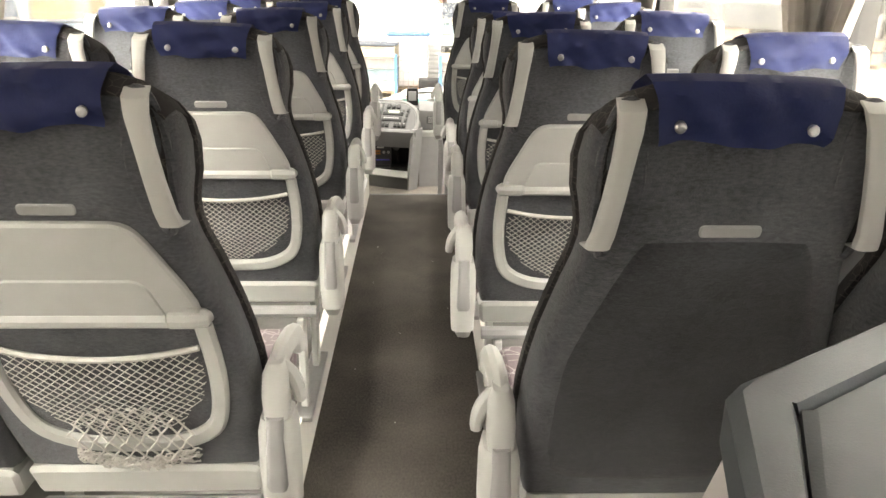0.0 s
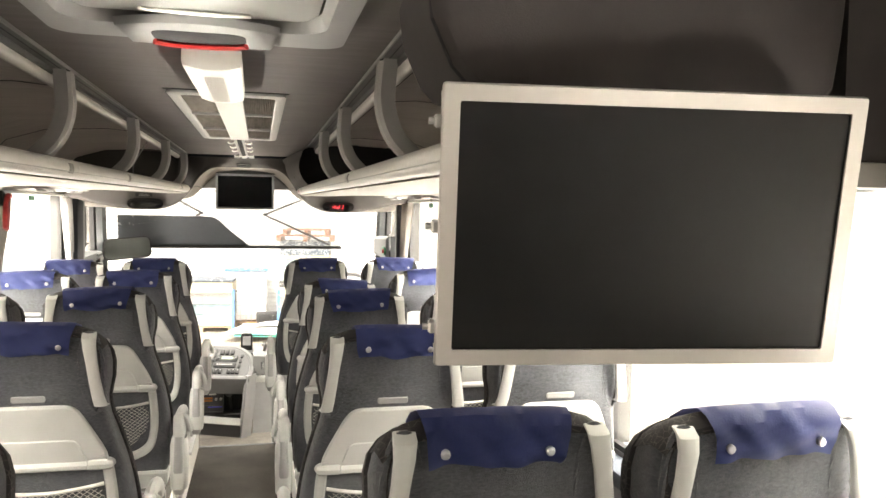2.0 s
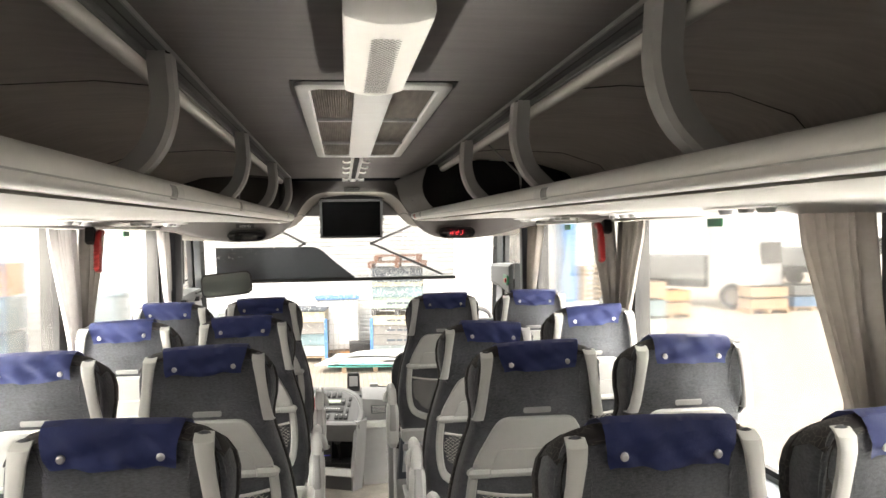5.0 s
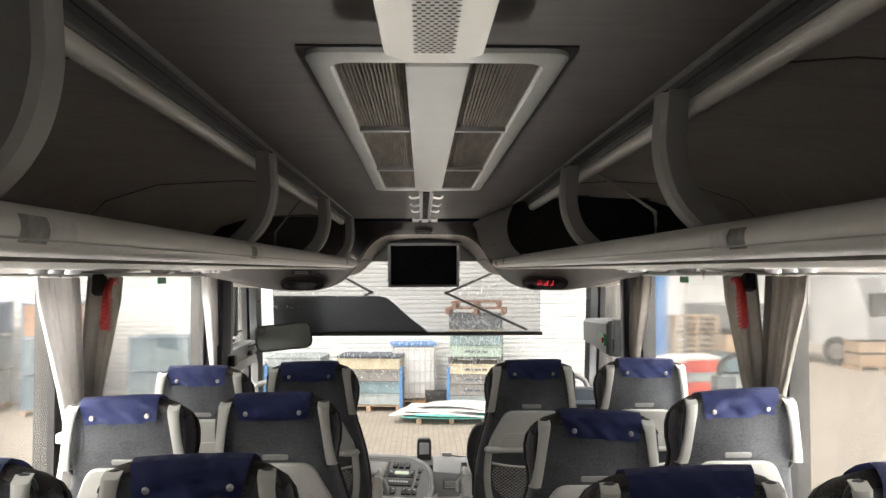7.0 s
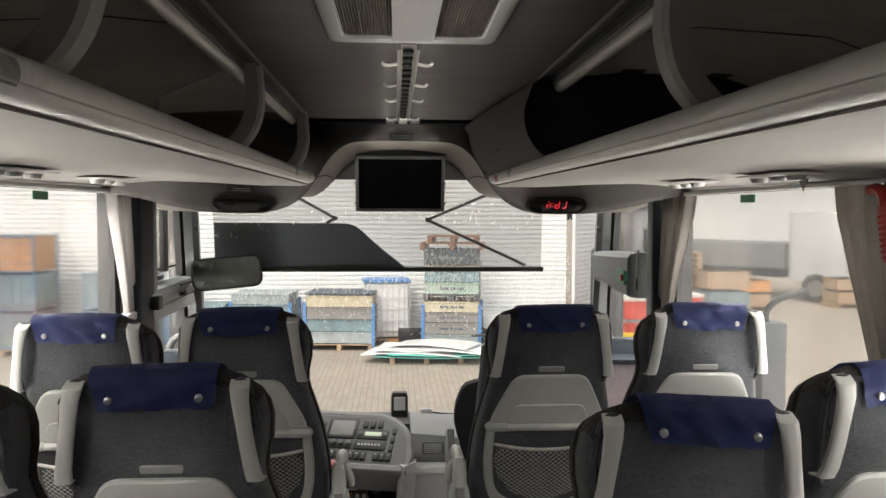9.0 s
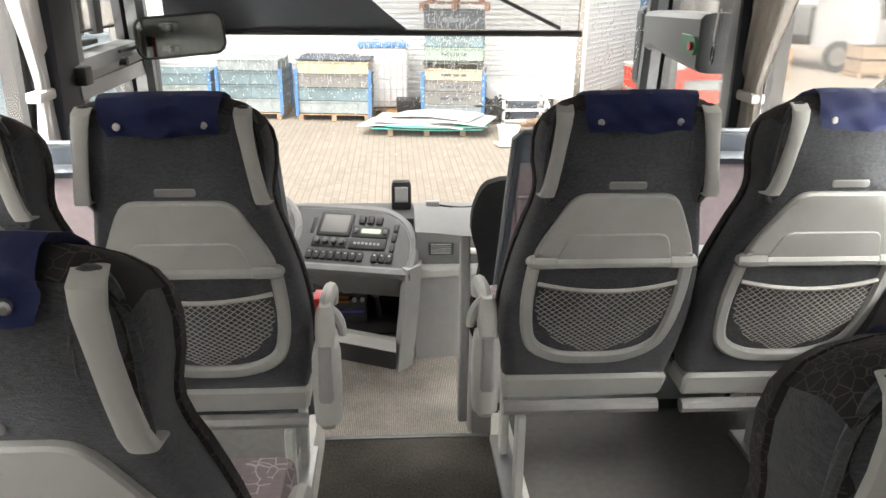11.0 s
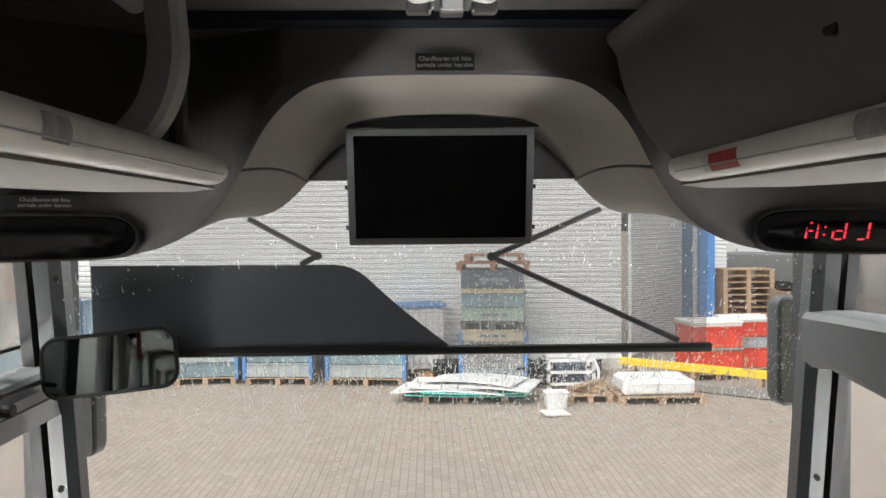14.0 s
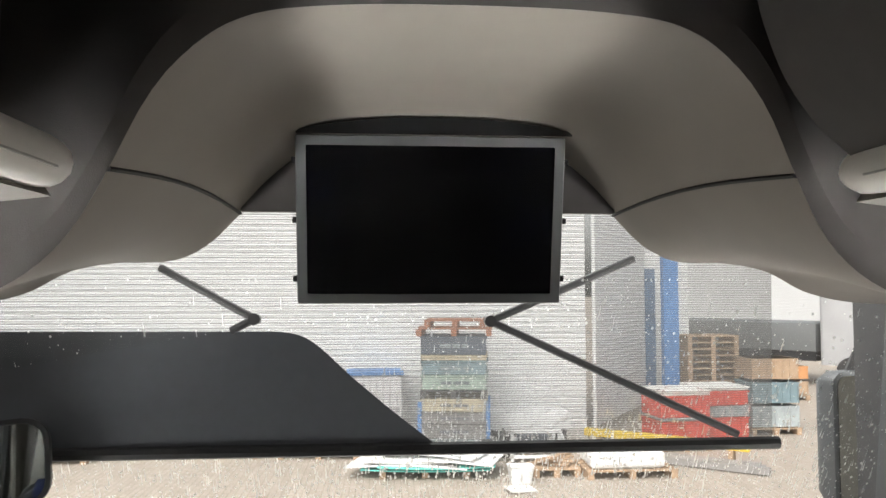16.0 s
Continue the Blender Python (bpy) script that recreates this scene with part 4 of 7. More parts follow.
        part("pivot_cover", block([(0.680, 0.016, 0.012, 0, -0.042), (0.690, 0.019, 0.016, 0, -0.042), (0.750, 0.017, 0.014, 0, -0.04), (0.820, 0.015, 0.014, 0, -0.03)]), PLASTIC_DK, s, "grey pivot tongue")
        part("armrest_head", block([(0.805, 0.021, 0.03, 0, -0.005), (0.850, 0.0235, 0.034, 0, 0.0), (0.890, 0.022, 0.033, 0, 0.012), (0.907, 0.013, 0.024, 0, 0.02)]), PLASTIC, s)
        part("armrest_hook", tube(smooth_pts([(cx + arm * 0.006, cy + 0.02, 0.892), (cx + arm * 0.024, cy + 0.015, 0.878), (cx + arm * 0.036, cy + 0.01, 0.855), (cx + arm * 0.04, cy + 0.008, 0.830)], 3), [0.016, 0.016, 0.0155, 0.015, 0.0145, 0.014, 0.013, 0.012, 0.011, 0.009], 8), PLASTIC, s)
        pts = smooth_pts([(cx, cy + 0.01, 0.885), (cx, cy + 0.06, 0.895), (cx, cy + 0.16, 0.880), (cx, cy + 0.22, 0.855), (cx, cy + 0.235, 0.820)], 3)
        n = len(pts)
        part("armrest", tube(pts, [0.02 + 0.003 * math.sin(math.pi * i / (n - 1)) for i in range(n)], 10, 0.8, Vector((1, 0, 0))), PLASTIC, s, "pale plastic folding armrest")
    return s


LX, RX, LW, RW = -0.471, 0.462, -0.915, 0.915
KINDS = {"aisle_left": (1, False, False), "aisle_right": (-1, False, False), "window": (0, False, False), "aisle_right_plain": (-1, True, False), "window_plain": (0, True, False), "aisle_left_torn": (1, False, True)}
# kind, x, y, z, tilt, and how the head cover sits: shift and skew
SEATS = [
    ("aisle_left_torn", LX + 0.01, 1.212, 0, 0, -0.002, 0.03), ("aisle_left", LX + 0.003, 2.15, 0, 0, -0.004, -0.02), ("aisle_left", LX, 3.055, 0, 0, -0.002, 0.03), ("aisle_left", LX + 0.001, 3.925, -0.005, 0, -0.006, 0.02), ("aisle_left", LX - 0.011, 4.77, 0, 0, -0.006, 0.02),
    ("aisle_right_plain", RX + 0.004, 1.107, 0.004, 0, -0.008, -0.02), ("aisle_right", RX - 0.008, 1.995, 0, 0, 0.012, -0.02), ("aisle_right", RX + 0.016, 2.925, 0, 0, 0.002, 0.03), ("aisle_right", RX + 0.025, 3.75, -0.035, 0, 0.018, -0.06), ("aisle_right", RX - 0.01, 4.807, 0, 0, 0.006, 0.01),
    ("window", LW, 1.2, 0, 0, -0.01, 0.02), ("window", LW, 2.13, 0, 0, -0.006, -0.03), ("window", LW - 0.018, 3.03, 0, 0, -0.005, 0.02), ("window", LW + 0.005, 3.87, -0.004, 0, -0.01, 0.04), ("window", LW, 4.69, -0.006, 0, -0.01, 0.0),
    ("window", 0.92, 1.98, 0, 0, 0.006, 0.02), ("window", RW + 0.012, 2.9, 0.008, 0, 0.0, -0.03), ("window", RW + 0.035, 3.85, 0.008, 0, 0.0, 0.05), ("window", RW + 0.016, 4.79, 0.006, 0, 0.004, -0.02),
    ("window_plain", RW - 0.012, 1.077, 0, 0, 0.008, 0.02),
]
for k, (kind, x, y, z, tilt, shift, skew) in enumerate(SEATS):
    arm, plain, torn = KINDS[kind]
    make_seat(arm, plain, "coach_seat", torn, shift, skew, k).matrix_world = pose(x, y, z, tilt, 0, 0)

buckle = thing("belt_buckle", "red seat-belt buckle lying on the seat cushion's edge", "belt buckle")
part("button", box(-0.266, -0.2445, 5.21, 5.28, 0.74, 0.81, 0.005), RED, buckle, "red release button")
part("body", box(-0.265, -0.2455, 5.215, 5.275, 0.63, 0.74, 0.004), BLACK, buckle)

# ---- front dome, screens, blind ----
def curve_z(table, x):
    """A smooth curve through a table of (distance from the middle, height)."""
    x = abs(x)
    n = len(table)
    for i in range(n - 1):
        (a, za), (b, zb) = table[i], table[i + 1]
        if a <= x <= b:
            sa = (zb - table[max(i - 1, 0)][1]) / (b - table[max(i - 1, 0)][0]) if i else 0.0
            nx = table[min(i + 2, n - 1)]
            sb = (nx[1] - za) / (nx[0] - a)
            h = b - a
            t = (x - a) / h
            return (2 * t ** 3 - 3 * t * t + 1) * za + (t ** 3 - 2 * t * t + t) * h * sa + (3 * t * t - 2 * t ** 3) * zb + (t ** 3 - t * t) * h * sb
    return table[-1][1]


REARZ = [(0, 2.02), (0.18, 2.018), (0.24, 2.006), (0.29, 1.974), (0.33, 1.93), (0.37, 1.869), (0.42, 1.804), (0.48, 1.754), (0.56, 1.72), (0.66, 1.707), (0.8, 1.711), (0.95, 1.737), (1.1, 1.775), (1.22, 1.79)]
FRONTZ = [(0, 2.02), (0.17, 2.01), (0.24, 1.98), (0.30, 1.93), (0.345, 1.88), (0.40, 1.825), (0.46, 1.795), (0.56, 1.79), (0.64, 1.775), (0.72, 1.735), (0.82, 1.715), (1.0, 1.712), (1.22, 1.72)]
REARY = [(0, 5.83), (0.3, 5.87), (0.45, 5.95), (0.6, 5.95), (0.7, 5.87), (0.8, 5.76), (0.95, 5.68), (1.22, 5.62)]
XS = [-1.22 + 2.44 * k / 160 for k in range(161)]


line = curve_z

dome = structure(new("front_dome"), "moulded front dome with dark cloth header and beige arch", "front dome")
bm = bmesh.new()
add_loft(bm, [[(x, line(REARY, x) - 0.02, CEILZ + 0.05) for x in XS], [(x, line(REARY, x) - 0.012, curve_z(REARZ, x) + 0.028) for x in XS], [(x, line(REARY, x), curve_z(REARZ, x) + 0.008) for x in XS], [(x, line(REARY, x) + 0.008, curve_z(REARZ, x)) for x in XS]], closed=False)
part("header", bm, HEADER, dome, "dark grey cloth header")
rings = []
for k in range(9):
    t = k / 8
    rings.append([(x, (line(REARY, x) + 0.0085) * (1 - t) + 6.52 * t, curve_z(REARZ, x) * (1 - t) + curve_z(FRONTZ, x) * t + 0.012 * math.sin(math.pi * t)) for x in XS])
bm = bmesh.new()
add_loft(bm, rings, closed=False)
part("arch", bm, CREAM, dome, "beige moulded arch")
bm = bmesh.new()
add_loft(bm, [[(x, 6.52, curve_z(FRONTZ, x)) for x in XS], [(x, 6.535, curve_z(FRONTZ, x) + 0.006) for x in XS], [(x, 6.56, 2.12) for x in XS]], closed=False)
part("dome_front", bm, CREAM, dome)
part("corner_post", tube([(-0.452, 5.815, 1.87), (-0.452, 5.815, 2.09)], 0.016, 8), HEADER, dome, "rounded dark corner bead")
# dark header cloth puts the recess's shade into this panel's colour
part("recess_back", box(-0.34, 0.34, 6.495, 6.515, 1.882, 2.03), HEADER, dome, "panel behind the screen, coloured dark for the recess's shade")
for sg in (-1, 1):
    run = []
    for k in range(9):
        t = k / 8
        x = 0.372 * (1 - t) + 0.345 * t
        run.append((sg * x, (line(REARY, x) + 0.0085) * (1 - t) + 6.52 * t, curve_z(REARZ, x) * (1 - t) + curve_z(FRONTZ, x) * t + 0.012 * math.sin(math.pi * t)))
    part("seam", tube(run, 0.0032, 6), BLACK, dome, "dark seam across the arch")
part("joint_strip", box(-0.42, 0.42, 5.74, 5.79, CEILZ - 0.008, CEILZ + 0.022), mat("navy_trim", (0.008, 0.009, 0.013), 0.95, spec=0.1), dome, "dark joint strip")
structure(part("wall_front", box(-1.32, 1.32, 6.57, 6.62, 1.98, 2.3), PILLAR), "closed panel above the windscreen", "wall")
structure(part("roof", box(-1.34, 1.34, REAR - 0.1, 6.65, 2.2, 2.28), WHITE), "white coach roof skin", "roof")


def text_bars(name, words, x, y, z, size, parent, material, rx=90, rz=0):
    cu = bpy.data.curves.new(name, "FONT")
    cu.body, cu.size, cu.align_x, cu.align_y = words, size, "CENTER", "CENTER"
    cu.extrude = 0.0003
    ob = bpy.data.objects.new(name, cu)
    scene.collection.objects.link(ob)
    ob.matrix_world = pose(x, y, z, rx, 0, rz)
    dg = bpy.context.evaluated_depsgraph_get()
    me = bpy.data.meshes.new_from_object(ob.evaluated_get(dg))
    bpy.data.objects.remove(ob)
    o = new(name, me)
    me.materials.clear()
    me.materials.append(material)
    o.parent = parent
    o.matrix_world = pose(x, y, z, rx, 0, rz)
    return o


def notice(x, y, z, w, h, rz=0.0):
    s = thing("notice_plate", "black notice plate with white lettering for passengers", "notice", "notice plates")
    s.matrix_world = pose(x, y, z, 0, 0, rz)
    part("plate", box(-w / 2, w / 2, -0.003, 0.0, -h / 2, h / 2, 0.001, 1), BLACK, s)
    text_bars("lettering", "Chauffeuren m\u00e5 ikke\nsamtale under k\u00f8rslen", 0, -0.0035, 0, h * 0.36, s, LETTERING).matrix_world = pose(x, y, z, 0, 0, rz) @ pose(0, -0.0035, 0.0, 90, 0, 0)
    return s


notice(-0.007, 5.808, 2.035, 0.098, 0.029)
notice(-0.69, 5.845, 1.808, 0.13, 0.026, 38)


def display(sign, lit):
    """An oval window that follows the header's curve."""
    d = thing("display_panel", "dark oval display window" + (" with red lit digits" if lit else ""), "display", "dome displays")
    cx = sign * 0.678
    d.matrix_world = pose(cx, 0, 1.748, 0, 0, 0)

    def surface(x):
        return line(REARY, cx + x) - 0.024
    for name, half_w, half_h, out, material in (("surround", 0.112, 0.041, 0.0, HEADER), ("window", 0.108, 0.037, 0.003, SCREEN)):
        rings = []
        for k in range(27):
            x = half_w * math.sin((k - 13) / 13 * math.pi / 2)
            h = half_h * max(0.04, (1 - (abs(x) / half_w) ** 5)) ** 0.5
            y = surface(x) - out
            rings.append([(x, y, -h), (x, y - 0.002, -h * 0.9), (x, y - 0.002, h * 0.9), (x, y, h), (x, y + 0.045, h), (x, y + 0.045, -h)])
        part(name, loft(rings), material, d, "" if name == "window" else "dark rim round the window")
    if lit:
        shapes = {"A": "abcefg", "d": "bcdeg", "J": "bcd", ":": ""}
        for ch, x in (("A", -0.03), (":", -0.013), ("d", 0.006), ("J", 0.034)):
            bm = bmesh.new()
            for sg in shapes[ch]:
                dx, dz, flat = {"a": (0, 0.017, True), "b": (0.0075, 0.0085, False), "c": (0.0075, -0.0085, False), "d": (0, -0.017, True), "e": (-0.0075, -0.0085, False), "f": (-0.0075, 0.0085, False), "g": (0, 0, True)}[sg]
                y = surface(x + dx) - 0.009
                add_box(bm, x + dx - (0.006 if flat else 0.0015), x + dx + (0.006 if flat else 0.0015), y, y + 0.003, dz - (0.0016 if flat else 0.007), dz + (0.0016 if flat else 0.007))
            if ch == ":":
                y = surface(x) - 0.009
                for z in (0.008, -0.008):
                    add_box(bm, x - 0.0015, x + 0.0015, y, y + 0.003, z - 0.002, z + 0.002)
            for v in bm.verts:
                v.co.x, v.co.z = v.co.x * 0.88 + 0.16 * v.co.z, v.co.z * 0.86
            part("digit" if ch != ":" else "colon", bm, LEDRED, d, "red lit sign", smooth=0)
    return d


display(-1, False)
display(1, True)


def flat_screen(name, label, w, h, frame_mat, m, rim=0.02, depth=0.035, face=None):
    t = thing(name, label, "screen")
    t.matrix_world = m
    ol = round_rect(-w / 2, w / 2, -h / 2, h / 2, 0.004, 2)
    il = round_rect(-w / 2 + rim, w / 2 - rim, -h / 2 + rim, h / 2 - rim, 0.002, 2)
    pl = lambda u, v, q: (u, q, v)
    rings = [[pl(x, z, depth) for x, z in inset(ol, 0.01)], [pl(x, z, 0.004) for x, z in ol], [pl(x, z, 0.0) for x, z in inset(ol, 0.002)], [pl(x, z, 0.0) for x, z in il], [pl(x, z, 0.006) for x, z in il]]
    part("bezel", loft(rings), frame_mat, t)
    part("panel", box(-w / 2 + rim, w / 2 - rim, 0.003, 0.0055, -h / 2 + rim, h / 2 - rim), face or SCREEN, t, "switched-off dark screen")
    return t


fs = flat_screen("front_screen", "switched-off flat screen in a grey frame under the front arch", 0.45, 0.285, HOUSING, pose(-0.006, 6.39, 1.856, 12, 0, 0), 0.017)
bm = bmesh.new()
add_loft(bm, [[(x, 6.355, 2.003 + 0.022 * (1 - (x / 0.23) ** 2)) for x in [-0.23 + 0.023 * k for k in range(21)]], [(x, 6.365, 1.998) for x in [-0.23 + 0.023 * k for k in range(21)]]], closed=False)
bmesh.ops.solidify(bm, geom=bm.faces[:], thickness=0.006)
part("hood", bm, BLACK, fs, "dark screen hood").matrix_parent_inverse = fs.matrix_world.inverted()
for z in (-0.1, 0.0, 0.1):
    for sx in (-1, 1):
        part("clip", box(sx * 0.228 - 0.004, sx * 0.228 + 0.004, 0.008, 0.02, z - 0.005, z + 0.005), BLACK, fs)

ts = flat_screen("saloon_screen", "switched-off flat screen in a silver frame hung from the rack", 0.461, 0.3, SILVER, pose(0.517, 0.757, 1.713, 8.5, 0, -6.5), 0.0185, 0.05, MATTSCREEN)
for z in (-0.11, 0.0, 0.11):
    bm = bmesh.new()
    add_box(bm, -0.236, -0.228, 0.012, 0.024, z - 0.007, z + 0.007, 0.002, 1)
    add_tube(bm, [(-0.242, 0.018, z), (-0.234, 0.018, z)], 0.004, 8)
    part("clip", bm, STEEL, ts, "small steel clip")
cab = thing("screen_cabinet", "dark cloth-covered overhead cabinet above the saloon screen", "cabinet")
cp = [(0.322, 1.868), (0.345, 1.86), (0.735, 1.862), (0.765, 1.868), (0.778, 1.885), (0.788, 1.95), (0.792, 2.0), (0.785, 2.035), (0.76, 2.058), (0.70, 2.062), (0.40, 2.062), (0.33, 2.058), (0.29, 2.03), (0.276, 1.98), (0.282, 1.935), (0.305, 1.885)]
rings = []
for y, sc in ((0.795, 0.9), (0.798, 0.955), (0.806, 0.985), (0.82, 1.0), (0.97, 1.0)):
    rings.append([(0.535 + (x - 0.535) * sc, y, 1.965 + (z - 1.965) * sc) for x, z in cp])
CABCLOTH = mat("brown_grey_cloth", (0.03, 0.025, 0.0255), 0.9, 0, 0.14, 30, 0.1, 500)
part("body", loft(rings), CABCLOTH, cab)
part("edge_welt", tube([(0.535 + (x - 0.535) * 0.99, 0.812, 1.965 + (z - 1.965) * 0.99) for x, z in cp + cp[:2]], 0.003, 6), BLACKCLOTH, cab, "dark welt round the front")
side = thing("rack_end_cover", "brown-grey cloth cover closing the rack's end beside the cabinet", "cover")
part("cloth_panel", loft([[(x, y, z) for x, z in ((0.795, 1.802), (1.236, 1.802), (1.236, 1.86), (1.19, 1.96), (1.08, 2.06), (0.795, 2.068))] for y in (0.808, 0.9)]), CABCLOTH, side)
part("lower_edge", box(0.74, 1.236, 0.80, 0.835, 1.768, 1.8, 0.006), UNDER, side, "pale lower edge")

# closed locker over the front seats
lock = thing("overhead_locker", "grey closed overhead locker with rounded front and a lock", "locker")
lp = [(0.45, 1.853), (0.385, 1.873), (0.345, 1.92), (0.33, 1.98), (0.343, 2.04), (0.385, 2.092), (0.6, 2.112), (1.0, 2.08), (1.2, 1.96), (1.21, 1.865), (0.8, 1.853)]
lp = [(p.x, p.y) for p in smooth_pts([(x, z, 0) for x, z in lp], 4, True)]
lp2 = [(0.45, 1.853), (0.371, 1.883), (0.325, 1.935), (0.3, 1.99), (0.287, 2.045), (0.292, 2.094), (0.6, 2.112), (1.0, 2.08), (1.2, 1.96), (1.21, 1.865), (0.8, 1.853)]
lp2 = [(p.x, p.y) for p in smooth_pts([(x, z, 0) for x, z in lp2], 4, True)]
rings = []
for y, f in ((4.58, 0.0), (4.6, 0.0), (5.0, 0.35), (5.4, 0.7), (5.83, 1.0)):
    rings.append([(xa + (xb - xa) * f, y + (0.10 * (0.9 - min(xa, 0.9)) if y < 4.7 else 0), za + (zb - za) * f) for (xa, za), (xb, zb) in zip(lp, lp2)])
part("body", loft(rings, cap=False), LOCKER, lock)
# black panel set into the open end stands for the shade inside
part("end_panel", loft([[(x, 4.64 + 0.10 * (0.9 - min(x, 0.9)), z) for x, z in lp], [(x, 4.65 + 0.10 * (0.9 - min(x, 0.9)), z) for x, z in lp]]), BLACKCLOTH, lock, "black panel for the dark of the open end")
part("lock", tube([(0.328, 5.21, 1.945), (0.36, 5.21, 1.94)], 0.014, 12), BLACK, lock, "black round lock")

# roller blind in the windscreen
blind = thing("windscreen_blind", "sheer windscreen roller blind with a dark sun band", "blind")
BY, BZ0, BZ1, BX0, BX1 = 6.80, 1.405, 1.93, -1.02, 0.79
bm = bmesh.new()
bm.faces.new([bm.verts.new(p) for p in ((BX0, BY, BZ0), (BX1, BY, BZ0), (BX1 + 0.01, BY, BZ1), (BX0 - 0.02, BY, BZ1))])
part("sheer_cloth", bm, SHADE, blind, "finely perforated sheer cloth")
band = [(BX0, BZ0), (0.03, BZ0)] + [(p.x, p.y) for p in smooth_pts([(0.03, BZ0, 0), (-0.06, 1.475, 0), (-0.15, 1.55, 0), (-0.22, 1.615, 0), (-0.265, 1.643, 0), (-0.31, 1.652, 0)], 4)][1:] + [(BX0 - 0.004, 1.655)]
part("sun_band", loft([[(x, BY - 0.004, z) for x, z in band], [(x, BY - 0.002, z) for x, z in band]]), DARKBLIND, blind, "dark opaque sun band", smooth=0)
part("bottom_bar", tube([(BX0 - 0.01, BY - 0.005, BZ0 - 0.008), (BX1 + 0.012, BY - 0.005, BZ0 - 0.008)], 0.013, 8, 1.1), BLACK, blind)
for pts in (((-0.56, 1.79), (-0.36, 1.68), (-0.41, 1.655)), ((0.47, 1.81), (0.147, 1.673), (0.70, 1.42))):
    bm = bmesh.new()
    for a, b in zip(pts, pts[1:]):
        add_tube(bm, [(a[0], BY - 0.02, a[1]), (b[0], BY - 0.02, b[1])], 0.0085, 8)
    add_tube(bm, [(pts[1][0], BY - 0.032, pts[1][1]), (pts[1][0], BY - 0.008, pts[1][1])], 0.013, 10)
    part("folding_arm", bm, DASHDK, blind, "grey folding arm")

# windscreen and its pillars
ws = structure(new("windscreen"), "large clear windscreen speckled with rain", "windscreen")
ring = lambda t: [(x, (6.62 + (7.5 - 6.62) * t) + 0.10 * (1 - (x / 1.2) ** 2) - 0.1, 1.98 + (0.42 - 1.98) * t) for x in [-1.16 + 2.32 * k / 24 for k in range(25)]]
bm = bmesh.new()
add_loft(bm, [ring(k / 10) for k in range(11)], closed=False)
p = part("pane", bm, GLASS, ws)
p.visible_shadow = False
bm = bmesh.new()
rnd = random.Random(11)
for k in range(7000):
    t = min(0.8, max(0.14, rnd.gauss(0.41, 0.12)))
    x = rnd.uniform(-1.1, 1.1) if k % 2 else max(-1.1, min(1.1, rnd.gauss(0.25, 0.35)))
    y = (6.62 + (7.5 - 6.62) * t) + 0.10 * (1 - (x / 1.2) ** 2) - 0.1
    z = 1.98 + (0.42 - 1.98) * t
    r = 0.0008 + 0.0026 * rnd.random() ** 2.4
    nn = Vector((0, 1.56, 0.88)).normalized()
    a = Vector((1, 0, 0))
    b = nn.cross(a)
    c = Vector((x, y, z)) + nn * 0.001
    vs = [bm.verts.new(c + a * r * math.cos(q * math.pi / 3) + b * r * 1.3 * math.sin(q * math.pi / 3)) for q in range(6)]
    tip = bm.verts.new(c + nn * r * 0.6)
    for q in range(6):
        bm.faces.new((vs[q], vs[(q + 1) % 6], tip))
# trails that run down the wet glass
for k in range(1600):
    t = min(0.62, max(0.16, rnd.gauss(0.4, 0.08)))
    x = max(-1.1, min(1.1, rnd.uniform(-1.1, 1.1) if k % 3 else rnd.gauss(0.2, 0.3)))
    nn = Vector((0, 1.56, 0.88)).normalized()
    down = Vector((0, 0.88, -1.56)).normalized()
    c = Vector((x, (6.62 + (7.5 - 6.62) * t) + 0.10 * (1 - (x / 1.2) ** 2) - 0.1, 1.98 + (0.42 - 1.98) * t)) + nn * 0.001
    w, ln, dx = 0.0009 + 0.0018 * rnd.random() ** 2, rnd.uniform(0.008, 0.04), rnd.uniform(-0.0015, 0.0015)
    tip, tail = bm.verts.new(c + down * (ln + w * 2)), bm.verts.new(c)
    le, ri, mid = (bm.verts.new(c + down * ln + Vector((dx + q, 0, 0)) + nn * h) for q, h in ((-w, 0), (w, 0), (0, w * 0.7)))
    for f in ((tail, le, mid), (tail, mid, ri), (le, tip, mid), (mid, tip, ri)):
        bm.faces.new(f)
# whitened colour paints the bright sky that the drops would catch
DROP = glass("water_drop", (0.95, 0.96, 0.97), 0.3, gloss=0.2, haze=0.55)
dr = tagged(part("rain_drop", bm, DROP, ws, "small rain drops on the glass"), kind="stuff")
dr.visible_shadow = False
